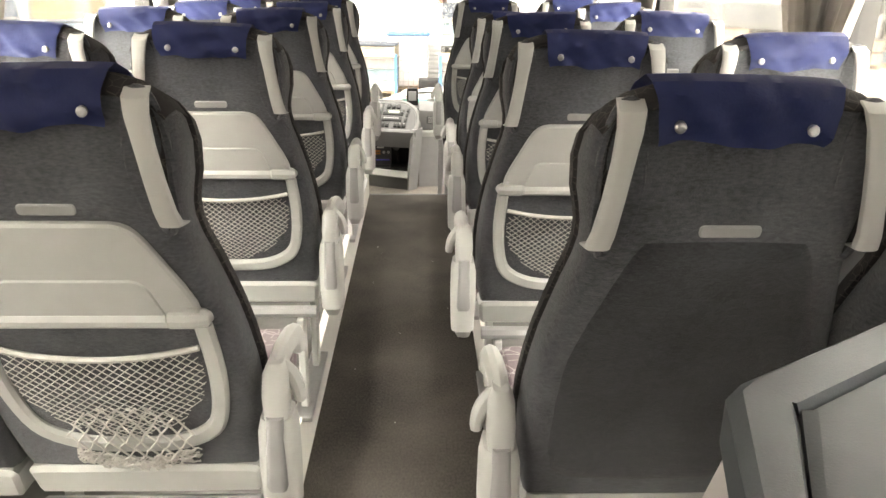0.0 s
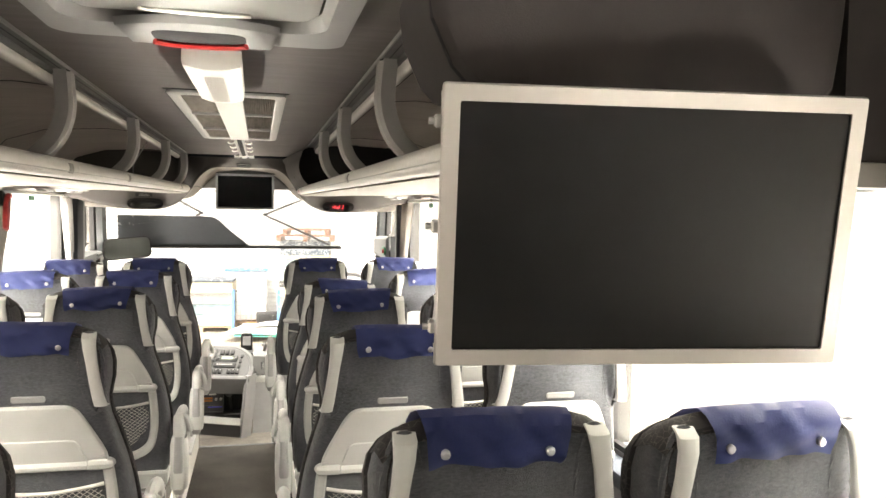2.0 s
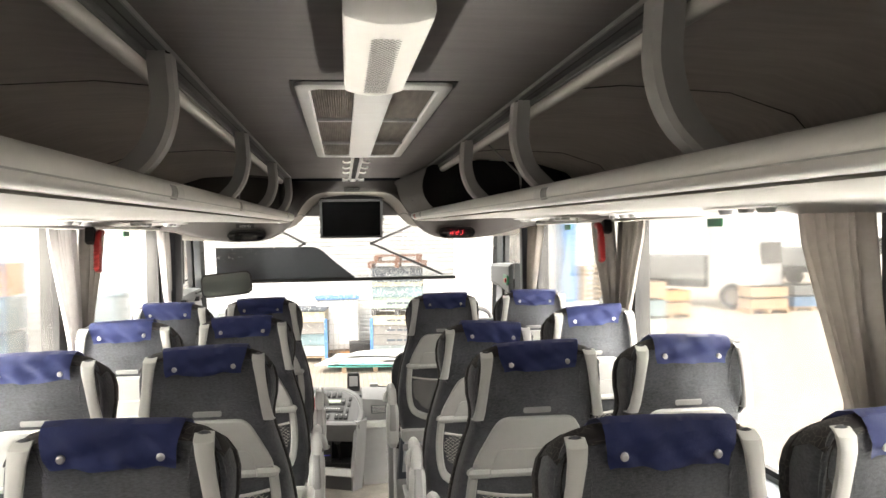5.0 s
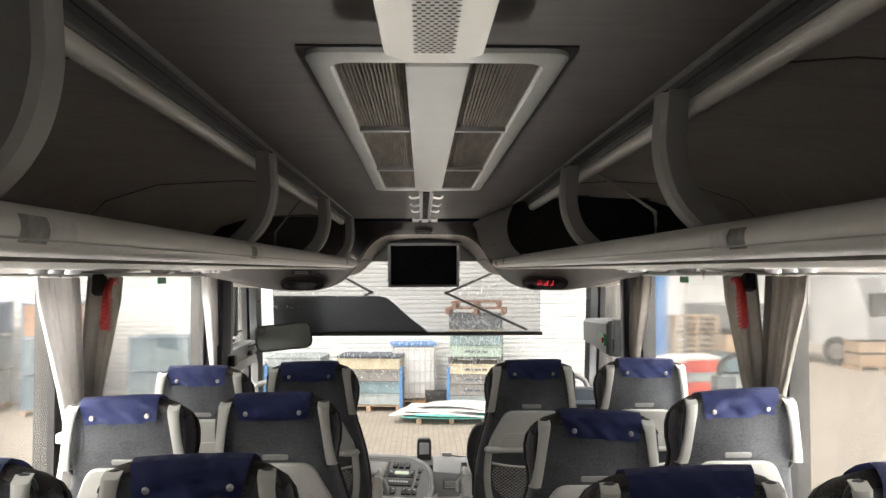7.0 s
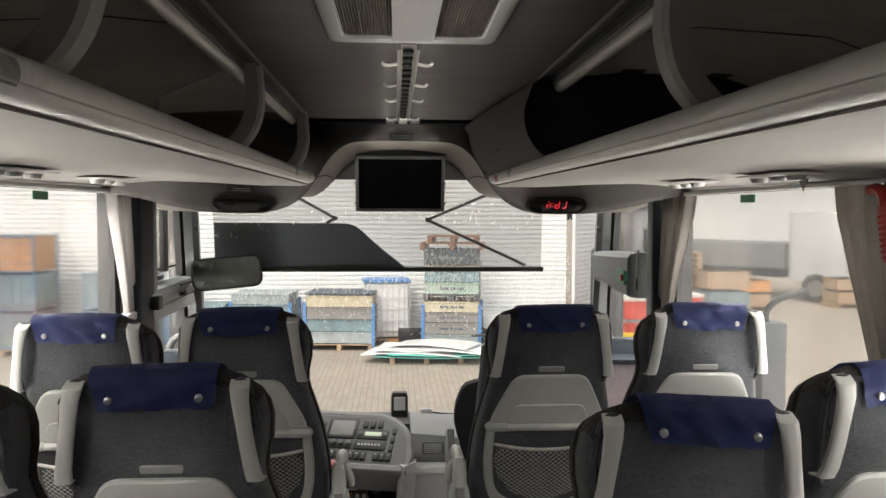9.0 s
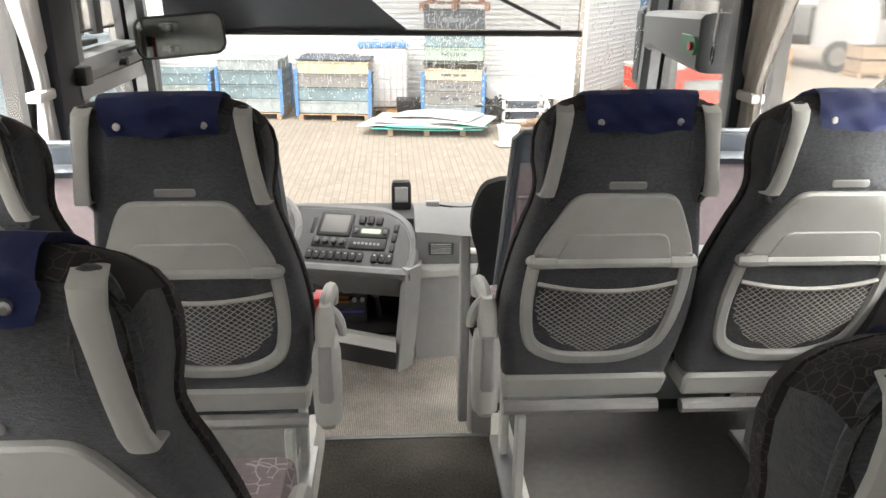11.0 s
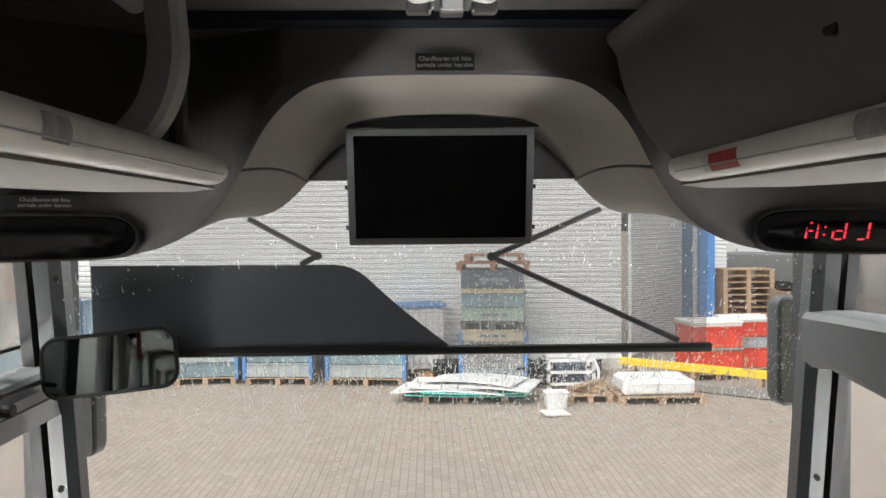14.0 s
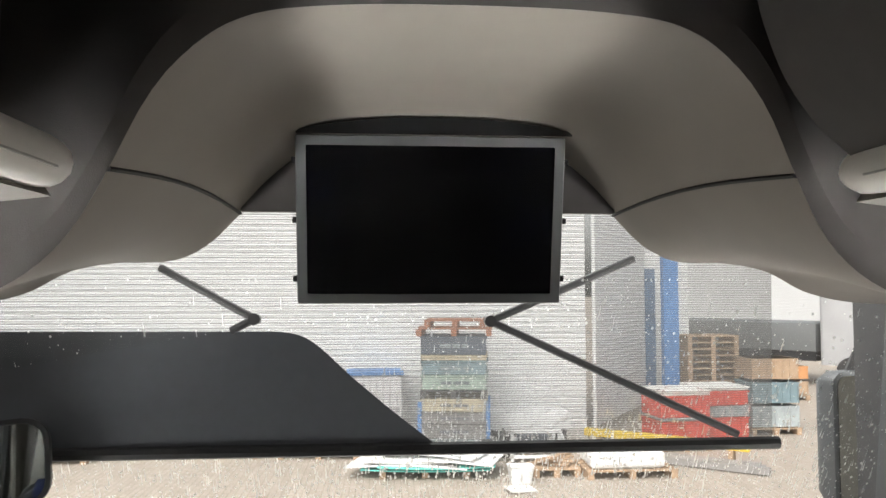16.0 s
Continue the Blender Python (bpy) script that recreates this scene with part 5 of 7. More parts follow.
for sx, nm in ((-1, "pillar_left"), (1, "pillar_right")):
    bm = bmesh.new()
    prof = [(1.075, -0.03), (1.10, -0.06), (1.15, -0.05), (1.16, 0.02), (1.155, 0.09), (1.09, 0.06)]
    rings = []
    for z, dx, dy in ((-0.2, 0.03, 0.12), (0.6, 0.032, 0.1), (1.2, 0.034, 0.03), (1.8, 0.036, -0.05), (2.1, 0.04, -0.1)):
        rings.append([(sx * (x + dx), 6.86 + y + dy, z) for x, y in prof])
    add_loft(bm, rings)
    pl = structure(part(nm, bm, APOST), "grey windscreen pillar trim", "pillar")
    bm = bmesh.new()
    rings = []
    for z, dx, dy in ((-0.2, 0.03, 0.12), (0.6, 0.032, 0.1), (1.2, 0.034, 0.03), (1.8, 0.036, -0.05), (2.1, 0.04, -0.1)):
        rings.append([(sx * (1.165 + dx), 6.80 + dy, z), (sx * (1.2 + dx), 6.80 + dy, z), (sx * (1.2 + dx), 6.9 + dy, z), (sx * (1.165 + dx), 6.9 + dy, z)])
    add_loft(bm, rings)
    part("seal", bm, RUBBER, pl)
    for z in (1.62, 1.36, 1.0):
        part("bolt", tube([(sx * 1.125, 6.80, z), (sx * 1.12, 6.785, z)], 0.009, 8), BLACK, pl)
    # small window beside the cockpit
    w = structure(new("window_%d" % (20 + sx)), "cockpit side window", "window")
    p = part("pane", box(*sorted((sx * 1.262, sx * 1.268)), 6.02, 6.95, 0.3, 1.82), SIDEGLASS, w)
    p.visible_shadow = False

# ---- cockpit ----
# driver's window bar and interior mirror
bar = thing("driver_window_frame", "grey frame bar across the driver's side window", "window frame")
bm = bmesh.new()
add_loft(bm, [[(x, y, z + 0.02 * (y - 6.05)) for x, z in ((-1.235, 1.345), (-1.15, 1.34), (-1.122, 1.3), (-1.14, 1.262), (-1.235, 1.262))] for y in (6.08, 6.84)])
part("bar", bm, HOUSING, bar)
bm = bmesh.new()
add_loft(bm, [[(x, y, z + 0.01 * (y - 6.05)) for x, z in ((-1.235, 1.261), (-1.142, 1.261), (-1.136, 1.205), (-1.235, 1.195))] for y in (6.1, 6.83)])
part("lower_rail", bm, PLASTIC_DK, bar, "paler lower rail")
part("latch", tube([(-1.135, 6.5, 1.3), (-1.1, 6.5, 1.3)], 0.017, 10), BLACK, bar, "black round latch")
part("stop", box(-1.15, -1.105, 6.06, 6.13, 1.262, 1.325, 0.006), BLACK, bar)
mir = thing("interior_mirror", "rounded interior rear-view mirror in a black frame", "mirror")
mir.matrix_world = pose(-0.935, 6.70, 1.386, -7, -5, 8)
ol = round_rect(-0.185, 0.185, -0.088, 0.088, 0.05)
part("shell", slab(ol, lambda u, v, w: (u, w, v), [(0.02, 0.05), (0.004, 0.03), (0.0, 0.008), (0.0, 0.0), (0.009, -0.002), (0.011, 0.002)]), BLACK, mir)
MIRROR = mat("mirror_glass", (0.13, 0.142, 0.14), 0.025, 1.0, 0.02, 5)
part("glass", slab(inset(ol, 0.011), lambda u, v, w: (u, w, v), [(0.0, 0.002), (0.0, 0.0)]), MIRROR, mir, "mirror glass")
part("arm", tube([(-0.16, 0.03, -0.02), (-0.2, -0.02, -0.035), (-0.215, -0.2, -0.05)], 0.007, 8), BLACK, mir, "thin black mounting rod")

NAVYTRIM = mat("dark_navy_trim", (0.012, 0.014, 0.022), 0.7, 0, 0.15, 30, 0.1, 500)
for sx, nm in ((-1, "door_pillar_left"), (1, "door_pillar_right")):
    y0, y1, y2 = (5.93, 6.12, 6.18) if sx < 0 else (5.93, 5.955, 6.03)
    dp = structure(part(nm, box(*sorted((sx * 1.145, sx * 1.239)), y1 + 0.001, y2, SILL - 0.3, 1.86, 0.008, 2), PILLAR), "grey trimmed pillar beside the cockpit window", "pillar")
    part("dark_face", box(*sorted((sx * 1.142, sx * 1.239)), y0, y1, SILL - 0.3, 1.86, 0.006, 2), NAVYTRIM, dp, "dark navy face of the pillar")

# emergency release housing on the door side
eb = thing("door_release_box", "grey door release housing with a green label and red button", "housing")
eb.matrix_world = pose(1.14, 6.5, 1.41, 0, 0, 0)
prof = [(-0.34, 0.11), (0.34, 0.09), (0.36, 0.05), (0.355, -0.07), (0.3, -0.085), (0.22, -0.07), (-0.1, -0.10), (-0.34, -0.11)]
bm = loft([[(x, y, z) for y, z in inset([(a, b) for a, b in prof], ins)] for x, ins in ((0.09, 0.0), (0.0, 0.0), (-0.03, 0.006), (-0.045, 0.025))])
part("body", bm, HOUSING, eb)
part("label_plate", box(-0.05, -0.043, -0.27, -0.16, -0.045, 0.025, 0.002, 1), GREEN, eb, "green label")
part("knob_ring", tube([(-0.043, -0.3, -0.012), (-0.058, -0.3, -0.012)], 0.036, 14), GREEN, eb, "green ring")
part("button", tube([(-0.056, -0.3, -0.012), (-0.07, -0.3, -0.012)], 0.017, 12), RED, eb, "red button")
fl = thing("card_flap", "pale flap with a hanging ring on the door pillar", "flap")
bm = bmesh.new()
add_box(bm, -0.006, 0.006, -0.022, 0.022, -0.06, 0.06, 0.003, 1)
part("plate", bm, PLASTIC_DK, fl)
part("ring", tube([(0, 0.03 * math.cos(a * math.pi / 8), -0.11 + 0.035 * math.sin(a * math.pi / 8)) for a in range(17)], 0.004, 6), BLACK, fl)
fl.matrix_world = pose(1.1, 6.02, 1.48, 24, 0, -14)

# partitions in front of the first seats
def partition(sign):
    p = thing("partition", "blue-grey padded partition with a net pocket and grab rail", "partition", "cockpit partitions")
    x0, x1, ztop = (0.325, 1.14, 1.2) if sign > 0 else (-1.14, -0.40, 1.165)
    pl = lambda u, v, w: (u, 5.60 + w + 0.10 * (v - 0.2) * -0.2, v)
    xi = x0 if sign > 0 else x1
    ol = [(x0, 0.2), (x1, 0.2), (x1, ztop - 0.03), (x1 - 0.03, ztop), (x0 + 0.03, ztop), (x0, ztop - 0.03)]
    ol = [(x - (0.085 * sign * (1 - (z - 0.2) / 1.0) if abs(x - xi) < 0.04 else 0), z) for x, z in ol]
    part("panel", slab(ol, pl, [(0.012, -0.012), (0.0, 0.0), (0.0, 0.03), (0.012, 0.04)]), SLATE, p)
    part("edge_piping", tube([pl(x, z, -0.004) for x, z in inset(ol, 0.003)[1 if sign < 0 else 2:6]] + ([pl(*inset(ol, 0.003)[0], -0.004)] if sign > 0 else []), 0.006, 8), mat("grey_piping", (0.13, 0.14, 0.155), 0.5, 0, 0.1, 40), p, "paler piping along the panel's edge")
    xo = x1 if sign > 0 else x0

    def inner(z):
        return xi - 0.085 * sign * (1 - (z - 0.2)) + sign * 0.028
    zt = ztop - 0.1
    up = [(inner(0.83), 0.83), (xo - sign * 0.03, 0.83), (xo - sign * 0.03, zt), (inner(zt), zt)]
    lo = [(inner(0.25), 0.25), (xo - sign * 0.03, 0.25), (xo - sign * 0.03, 0.825), (inner(0.825), 0.825)]
    part("felt_upper", slab(up, pl, [(0.0, -0.011), (0.0, -0.016)]), PINKFELT, p, "mauve felt upper lining")
    part("lower_panel", slab(lo, pl, [(0.0, -0.011), (0.0, -0.016)]), mat("pale_blue_grey_vinyl", (0.36, 0.39, 0.4), 0.5), p, "pale grey lower panel")
    # net pocket
    na, nb = (0.345, 0.68) if sign > 0 else (-0.79, -0.45)
    bm = bmesh.new()
    for k in range(-10, 30):
        for sg in (-1, 1):
            run = []
            for i in range(21):
                v = 0.845 + 0.14 * i / 20
                u = na + k * 0.022 + sg * (v - 0.845) * 1.1
                if na <= u <= nb:
                    run.append((u, 5.57, v))
            if len(run) > 2:
                add_tube(bm, [run[0], run[-1]], 0.0016, 4)
    tagged(part("net", bm, mat("dark_net_cord", (0.06, 0.055, 0.055), 0.9), p, "dark diamond net", smooth=0), kind="stuff")
    bm = bmesh.new()
    for a, b in (((na, 0.84), (nb, 0.84)), ((na, 0.99), (nb, 0.99)), ((na, 0.84), (na, 0.99)), ((nb, 0.84), (nb, 0.99))):
        add_tube(bm, [(a[0], 5.568, a[1]), (b[0], 5.568, b[1])], 0.006, 6)
    part("net_border", bm, PINKFELT, p)
    # top shelf edge and rail
    full = [(5.588, ztop - 0.006), (5.583, ztop - 0.014), (5.586, ztop - 0.058), (5.536, ztop - 0.074), (5.531, ztop - 0.08), (5.536, ztop - 0.087), (5.588, ztop - 0.118)]
    flush = [(5.588, ztop - 0.006), (5.583, ztop - 0.014), (5.582, ztop - 0.05), (5.583, ztop - 0.066), (5.583, ztop - 0.08), (5.583, ztop - 0.09), (5.588, ztop - 0.118)]
    rings = [[(xi + sign * 0.015 - 0.085 * sign * (ztop - z) * 0.5, y, z) for y, z in flush], [(xi + sign * 0.055, y, z) for y, z in flush], [(xi + sign * 0.115, y, z) for y, z in full], [(xo - sign * 0.01, y, z) for y, z in full]]
    part("moulded_ledge", loft(rings), SLATE, p, "moulded blue-grey ledge along the top")
    a, b = (0.43, 0.86) if sign > 0 else (-0.935, -0.485)
    pts = smooth_pts([(a, 5.61, ztop - 0.01), (a + 0.018, 5.61, ztop + 0.034), (a + 0.07, 5.61, ztop + 0.06), (a + 0.14, 5.61, ztop + 0.064), (b - 0.14, 5.61, ztop + 0.064), (b - 0.07, 5.61, ztop + 0.06), (b - 0.018, 5.61, ztop + 0.034), (b, 5.61, ztop - 0.01)], 4)
    part("grab_rail", tube(pts, 0.014, 10), mat("dull_metal_rail", (0.24, 0.24, 0.245), 0.45, 0.3, 0.08, 30), p, "dull grey metal grab rail")
    return p


partition(-1)
partition(1)

# guide's folding seat beyond the right-hand partition
gs = thing("guide_seat", "black velour folding guide seat with pale plastic side", "seat")
gs.matrix_world = pose(0.36, 5.98, 0.0, 0, 0, 0)
ol = [tuple(p[:2]) for p in smooth_pts([(-0.1, 0.30, 0), (0.36, 0.3, 0), (0.38, 0.6, 0), (0.36, 0.87, 0), (0.28, 0.945, 0), (-0.02, 0.945, 0), (-0.10, 0.88, 0), (-0.12, 0.75, 0), (-0.085, 0.6, 0)], 3, True)]
part("backrest", slab(ol, lambda u, v, w: (u, w, v), [(0.03, -0.05), (0.0, -0.03), (0.0, 0.03), (0.03, 0.06)]), BLACKCLOTH, gs)
part("side_cover", slab([(-0.02, -0.06), (0.05, -0.08), (0.07, 0.3), (0.06, 0.68), (0.0, 0.72), (-0.04, 0.4)], lambda u, v, w: (-0.155 + w, u, v), [(0.006, 0.0), (0.0, 0.006), (0.0, 0.03), (0.006, 0.036)]), PLASTIC_DK, gs, "pale grey side cover")
part("base", box(-0.1, 0.36, -0.02, 0.3, LOW, 0.3, 0.01), PLASTIC_DK, gs)

# dashboard
dashb = thing("dashboard", "grey moulded dashboard under the windscreen", "dashboard")
bm = bmesh.new()
rings = []
for x in [0.06 + 0.114 * k for k in range(11)]:
    bulge = 0.03 * math.exp(-((x - 0.06) / 0.2) ** 2)
    rings.append([(x, 6.86, 0.30), (x, 6.845, 0.33), (x, 6.86, 0.42 + bulge), (x, 6.93, 0.455 + bulge), (x, 7.15, 0.46 + bulge), (x, 7.42, 0.432), (x, 7.5, 0.412), (x, 7.5, 0.2), (x, 6.9, 0.2)])
add_loft(bm, rings)
part("top", bm, DASHTOP, dashb)
part("front_panel", box(0.06, 1.2, 6.9, 7.5, LOW, 0.2), DASHDK, dashb, "dark lower dash")
part("left_top", loft([[(x, 6.98, 0.30), (x, 6.97, 0.40), (x, 7.1, 0.46), (x, 7.5, 0.42), (x, 7.5, 0.2), (x, 7.0, 0.2)] for x in (-1.2, -0.9, -0.62)]), DASHDK, dashb, "dark instrument hood side")
part("rear_top", box(-0.62, 0.06, 7.2, 7.5, LOW, 0.412), DASHDK, dashb, "dark dash behind the console")
lid = part("stowage_lid", slab([(0.10, 6.93), (0.72, 6.93), (0.72, 7.22), (0.11, 7.22)], lambda u, v, w: (u, v, 0.4555 + (v - 6.93) * 0.025 + w), [(0.0, 0.0), (0.0, 0.003), (0.003, 0.004)]), DASHTOP, dashb, "flush stowage lid")
part("lid_lock", tube([(0.14, 6.97, 0.462), (0.14, 6.97, 0.472)], 0.012, 10), BLACK, lid)
vn = part("air_nozzle", box(0.125, 0.25, 6.838, 6.852, 0.335, 0.40, 0.006), DASHDK, dashb, "dark slatted air nozzle")
for k in range(5):
    part("slat", box(0.135, 0.235, 6.830, 6.838, 0.345 + 0.011 * k, 0.35 + 0.011 * k), PLASTIC_DK, vn, "pale louvre")
part("door_handle", tube([(0.30, 6.835, 0.365), (0.33, 6.80, 0.37), (0.46, 6.78, 0.37)], 0.016, 8), WHITE, dashb, "white handle")

drum = thing("column_cabinet", "grey rounded cabinet column with a pale rim", "cabinet")
arc = [(0.06, 6.80)] + [(0.06 + 0.33 * math.sin(a * math.pi / 24), 6.80 + 0.0 + 0.10 * (1 - math.cos(a * math.pi / 24))) for a in range(1, 13)] + [(0.42, 7.1), (0.06, 7.1)]
part("body", loft([[(x, y, LOW) for x, y in arc], [(x, y, 0.232) for x, y in arc]]), DASH, drum)
part("rim", loft([[(x, y, 0.233) for x, y in inset(arc, -0.008)], [(x, y, 0.238) for x, y in inset(arc, -0.014)], [(x, y, 0.27) for x, y in inset(arc, -0.014)], [(x, y, 0.278) for x, y in inset(arc, -0.006)]]), PLASTIC, drum, "pale grey rim")

# driver's console with instrument panel
con = thing("driver_console", "grey driver's console with screen, radio, switches and open shelf", "console")


def slope(u, v, w=0.0):
    """A point of the instrument panel: u across, v from its lower edge up the slope."""
    o = Vector((-0.448, 6.855, 0.296))
    ax = Vector((0.975, -0.223, 0.0)).normalized()
    up = Vector((0.19, 0.84, 0.5)).normalized() * 1.2
    nn = ax.cross(up).normalized()
    nn = nn if nn.z > 0 else -nn
    p = o + ax * u + up * v + nn * w
    return (p.x, p.y, p.z)


ol = [(-0.2, 0.0), (0.44, 0.0), (0.47, 0.01)] + [(p.x, p.y) for p in smooth_pts([(0.475, 0.06, 0), (0.46, 0.15, 0), (0.41, 0.23, 0), (0.32, 0.285, 0), (0.2, 0.30, 0), (-0.2, 0.30, 0)], 4)]
part("panel_surround", slab(inset(ol, -0.04), slope, [(0.0, -0.16), (0.0, -0.012), (0.008, 0.004), (0.03, 0.008), (0.038, 0.002)]), DASHTOP, con)
face = part("panel_face", slab(inset(ol, 0.0), slope, [(0.0, 0.0), (0.002, 0.0035)]), mat("panel_face_plastic", (0.05, 0.05, 0.052), 0.5, 0, 0.08, 20), con, "dark instrument panel face")


def gadget(name, u0, u1, v0, v1, h, material, label="", parent=None, bev=0.003):
    return part(name, slab(round_rect(u0, u1, v0, v1, min(bev * 2, (v1 - v0) / 3), 2), slope, [(0.0, 0.003), (0.0, h - bev * 0.5), (bev, h)]), material, parent or face, label)


g = gadget("navigation_screen", -0.025, 0.148, 0.15, 0.278, 0.012, BLACK, "small colour screen in a black frame")
gadget("screen_glass", -0.008, 0.132, 0.166, 0.266, 0.0135, LCD, "lit pale display", g)
r1 = gadget("radio", 0.158, 0.345, 0.15, 0.212, 0.012, BLACK, "black radio with green display")
gadget("radio_display", 0.205, 0.305, 0.17, 0.196, 0.0135, glow("green_lcd", (0.45, 0.55, 0.42), 0.3), "", r1)
for u in (0.168, 0.318):
    gadget("radio_knob", u, u + 0.02, 0.168, 0.192, 0.02, DASHDK, "", r1)
r2 = gadget("radio_deck", 0.158, 0.345, 0.086, 0.145, 0.011, BLACK, "black player with buttons")
for k in range(7):
    gadget("button", 0.18 + 0.02 * k, 0.193 + 0.02 * k, 0.108, 0.120, 0.0125, PLASTIC_DK, "", r2, 0.001)
hb = gadget("heater_panel", -0.035, 0.148, 0.088, 0.142, 0.008, BLACK, "black heater control panel")
for k in range(4):
    u = -0.008 + 0.043 * k
    part("knob", loft([[slope(u + r * math.cos(a * math.pi / 6), 0.115 + r * math.sin(a * math.pi / 6), w) for a in range(12)] for r, w in ((0.016, 0.008), (0.015, 0.024), (0.007, 0.026))]), DASHDK, hb)
for k in range(12):
    if k == 8:
        continue
    u = -0.045 + 0.037 * k
    sw1 = gadget("rocker_switch", u, u + 0.031, 0.02, 0.07, 0.015, BLACK, "black rocker switch")
    gadget("symbol", u + 0.01, u + 0.021, 0.05, 0.056, 0.0165, PLASTIC_DK, "", sw1, 0.0005)
for k in range(3):
    gadget("rocker_switch", 0.178 + 0.045 * k, 0.21 + 0.045 * k, 0.225, 0.27, 0.015, BLACK, "black rocker switch")
for v in (0.08, 0.135, 0.19):
    gadget("rocker_switch", 0.366, 0.39, v, v + 0.04, 0.012, BLACK)
gadget("key_slot", -0.062, -0.042, 0.16, 0.25, 0.006, BLACK)
# body under the panel: brow, side post, open shelf
bm = bmesh.new()
add_loft(bm, [[(x, 6.855 - 0.229 * (x + 0.448) + o, z) for o, z in ((0.0, 0.30), (-0.035, 0.28), (-0.03, 0.25), (0.0, 0.228), (0.12, 0.23), (0.12, 0.30))] for x in (-0.66, -0.42, 0.03)])
part("brow", bm, DASHTOP, con)
post = [(-0.02, 6.66), (0.055, 6.745), (0.06, 6.95), (0.0, 6.95), (-0.045, 6.72)]
bm = loft([[(x - 0.012, y - 0.01, LOW) for x, y in post], [(x + 0.02, y + 0.02, 0.1) for x, y in post], [(x + 0.035, y + 0.05, 0.305) for x, y in post]])
part("side_post", bm, DASH, con, "grey console side post")
bm = bmesh.new()
sh0 = [(-0.44, 6.86), (-0.04, 6.68), (-0.04, 6.73), (-0.44, 6.91)]
add_loft(bm, [[(x, y, LOW) for x, y in sh0], [(x, y - 0.02, -0.105) for x, y in sh0]])
part("kick_panel", bm, DASHDK, con, "dark kick panel")
bm = loft([[(x, y - 0.025, -0.104) for x, y in sh0], [(x, y - 0.035, -0.095) for x, y in sh0], [(x, y + 0.01, -0.06) for x, y in sh0]])
part("shelf_lip", bm, PLASTIC, con, "pale sloping shelf lip")
bm = bmesh.new()
add_box(bm, -0.45, -0.40, 6.87, 7.1, LOW, 0.22)
part("side_panel", bm, DASHDK, con)
part("shelf_back", box(-0.40, 0.0, 7.08, 7.1, LOW, 0.22), BLACK, con)
part("shelf_floor", box(-0.40, -0.03, 6.92, 7.08, -0.12, -0.07), DASHDK, con)
st = part("equipment_unit", box(-0.385, -0.19, 6.93, 7.07, -0.07, 0.2, 0.004), DASHDK, con, "black slot-in equipment")
part("amber_display", box(-0.375, -0.28, 6.922, 6.931, 0.05, 0.085), mat("amber_label", (0.45, 0.16, 0.02), 0.5), st, "amber display strip")
part("white_label", box(-0.31, -0.25, 6.922, 6.931, 0.105, 0.13), PAPER, st, "white label")
part("blue_strip", box(-0.32, -0.2, 6.922, 6.931, -0.005, 0.004), mat("blue_strip", (0.1, 0.1, 0.6), 0.4), st)
for k in range(4):
    part("slot_ledge", box(-0.387, -0.188, 6.915, 6.93, -0.045 + 0.055 * k, -0.04 + 0.055 * k), DASHDK, st)
for k in range(2):
    part("dial", tube([(-0.25 + 0.04 * k, 6.93, 0.068), (-0.25 + 0.04 * k, 6.915, 0.068)], 0.012, 10), STEEL, st)
lv = thing("gear_lever", "black gear lever with a round knob", "lever")
part("stem", tube([(-0.12, 6.95, -0.04), (-0.14, 6.90, 0.1)], 0.012, 8), BLACK, lv)
bm = bmesh.new()
bmesh.ops.create_uvsphere(bm, u_segments=16, v_segments=10, radius=0.034, matrix=Matrix.Translation((-0.142, 6.895, 0.13)) @ Matrix.Diagonal((1, 1, 1.1, 1)))
part("knob", bm, DASHDK, lv)

# steering wheel and driver's seat, mostly behind the partition
sw = thing("steering_wheel", "dark grey steering wheel", "steering wheel")
sw.matrix_world = pose(-0.72, 6.72, 0.52, 38, 0, 0)
part("rim", tube([(0.235 * math.cos(a * math.pi / 18), 0.235 * math.sin(a * math.pi / 18), 0) for a in range(37)], 0.017, 10), PLASTIC_DK, sw)
for a in (200, 340, 90):
    part("spoke", tube([(0.05 * math.cos(radians(a)), 0.05 * math.sin(radians(a)), -0.03), (0.23 * math.cos(radians(a)), 0.23 * math.sin(radians(a)), 0)], 0.014, 8), PLASTIC_DK, sw)
part("hub", tube([(0, 0, -0.06), (0, 0, -0.01)], [0.07, 0.06], 16), DASHDK, sw)
ds = thing("cockpit_chair", "black velour driving chair at the wheel", "chair")
ds.matrix_world = pose(-0.74, 6.0, 0, -8, 0, 0)
ol = [tuple(p[:2]) for p in smooth_pts([(-0.22, 0.3, 0), (0.22, 0.3, 0), (0.23, 0.66, 0), (0.2, 0.92, 0), (0.12, 1.0, 0), (-0.12, 1.0, 0), (-0.2, 0.92, 0), (-0.23, 0.7, 0)], 3, True)]
part("backrest", slab(ol, lambda u, v, w: (u, w, v), [(0.03, -0.05), (0.0, -0.03), (0.0, 0.05), (0.03, 0.08)]), BLACKCLOTH, ds)
part("cushion", box(-0.24, 0.24, 0.05, 0.5, 0.2, 0.34, 0.04, 3), BLACKCLOTH, ds)
part("base", box(-0.15, 0.15, 0.1, 0.4, LOW + 0.12, 0.2, 0.01), DASHDK, ds)

# devices on the dash
dc = thing("dash_device", "black box device standing on the dashboard", "device")
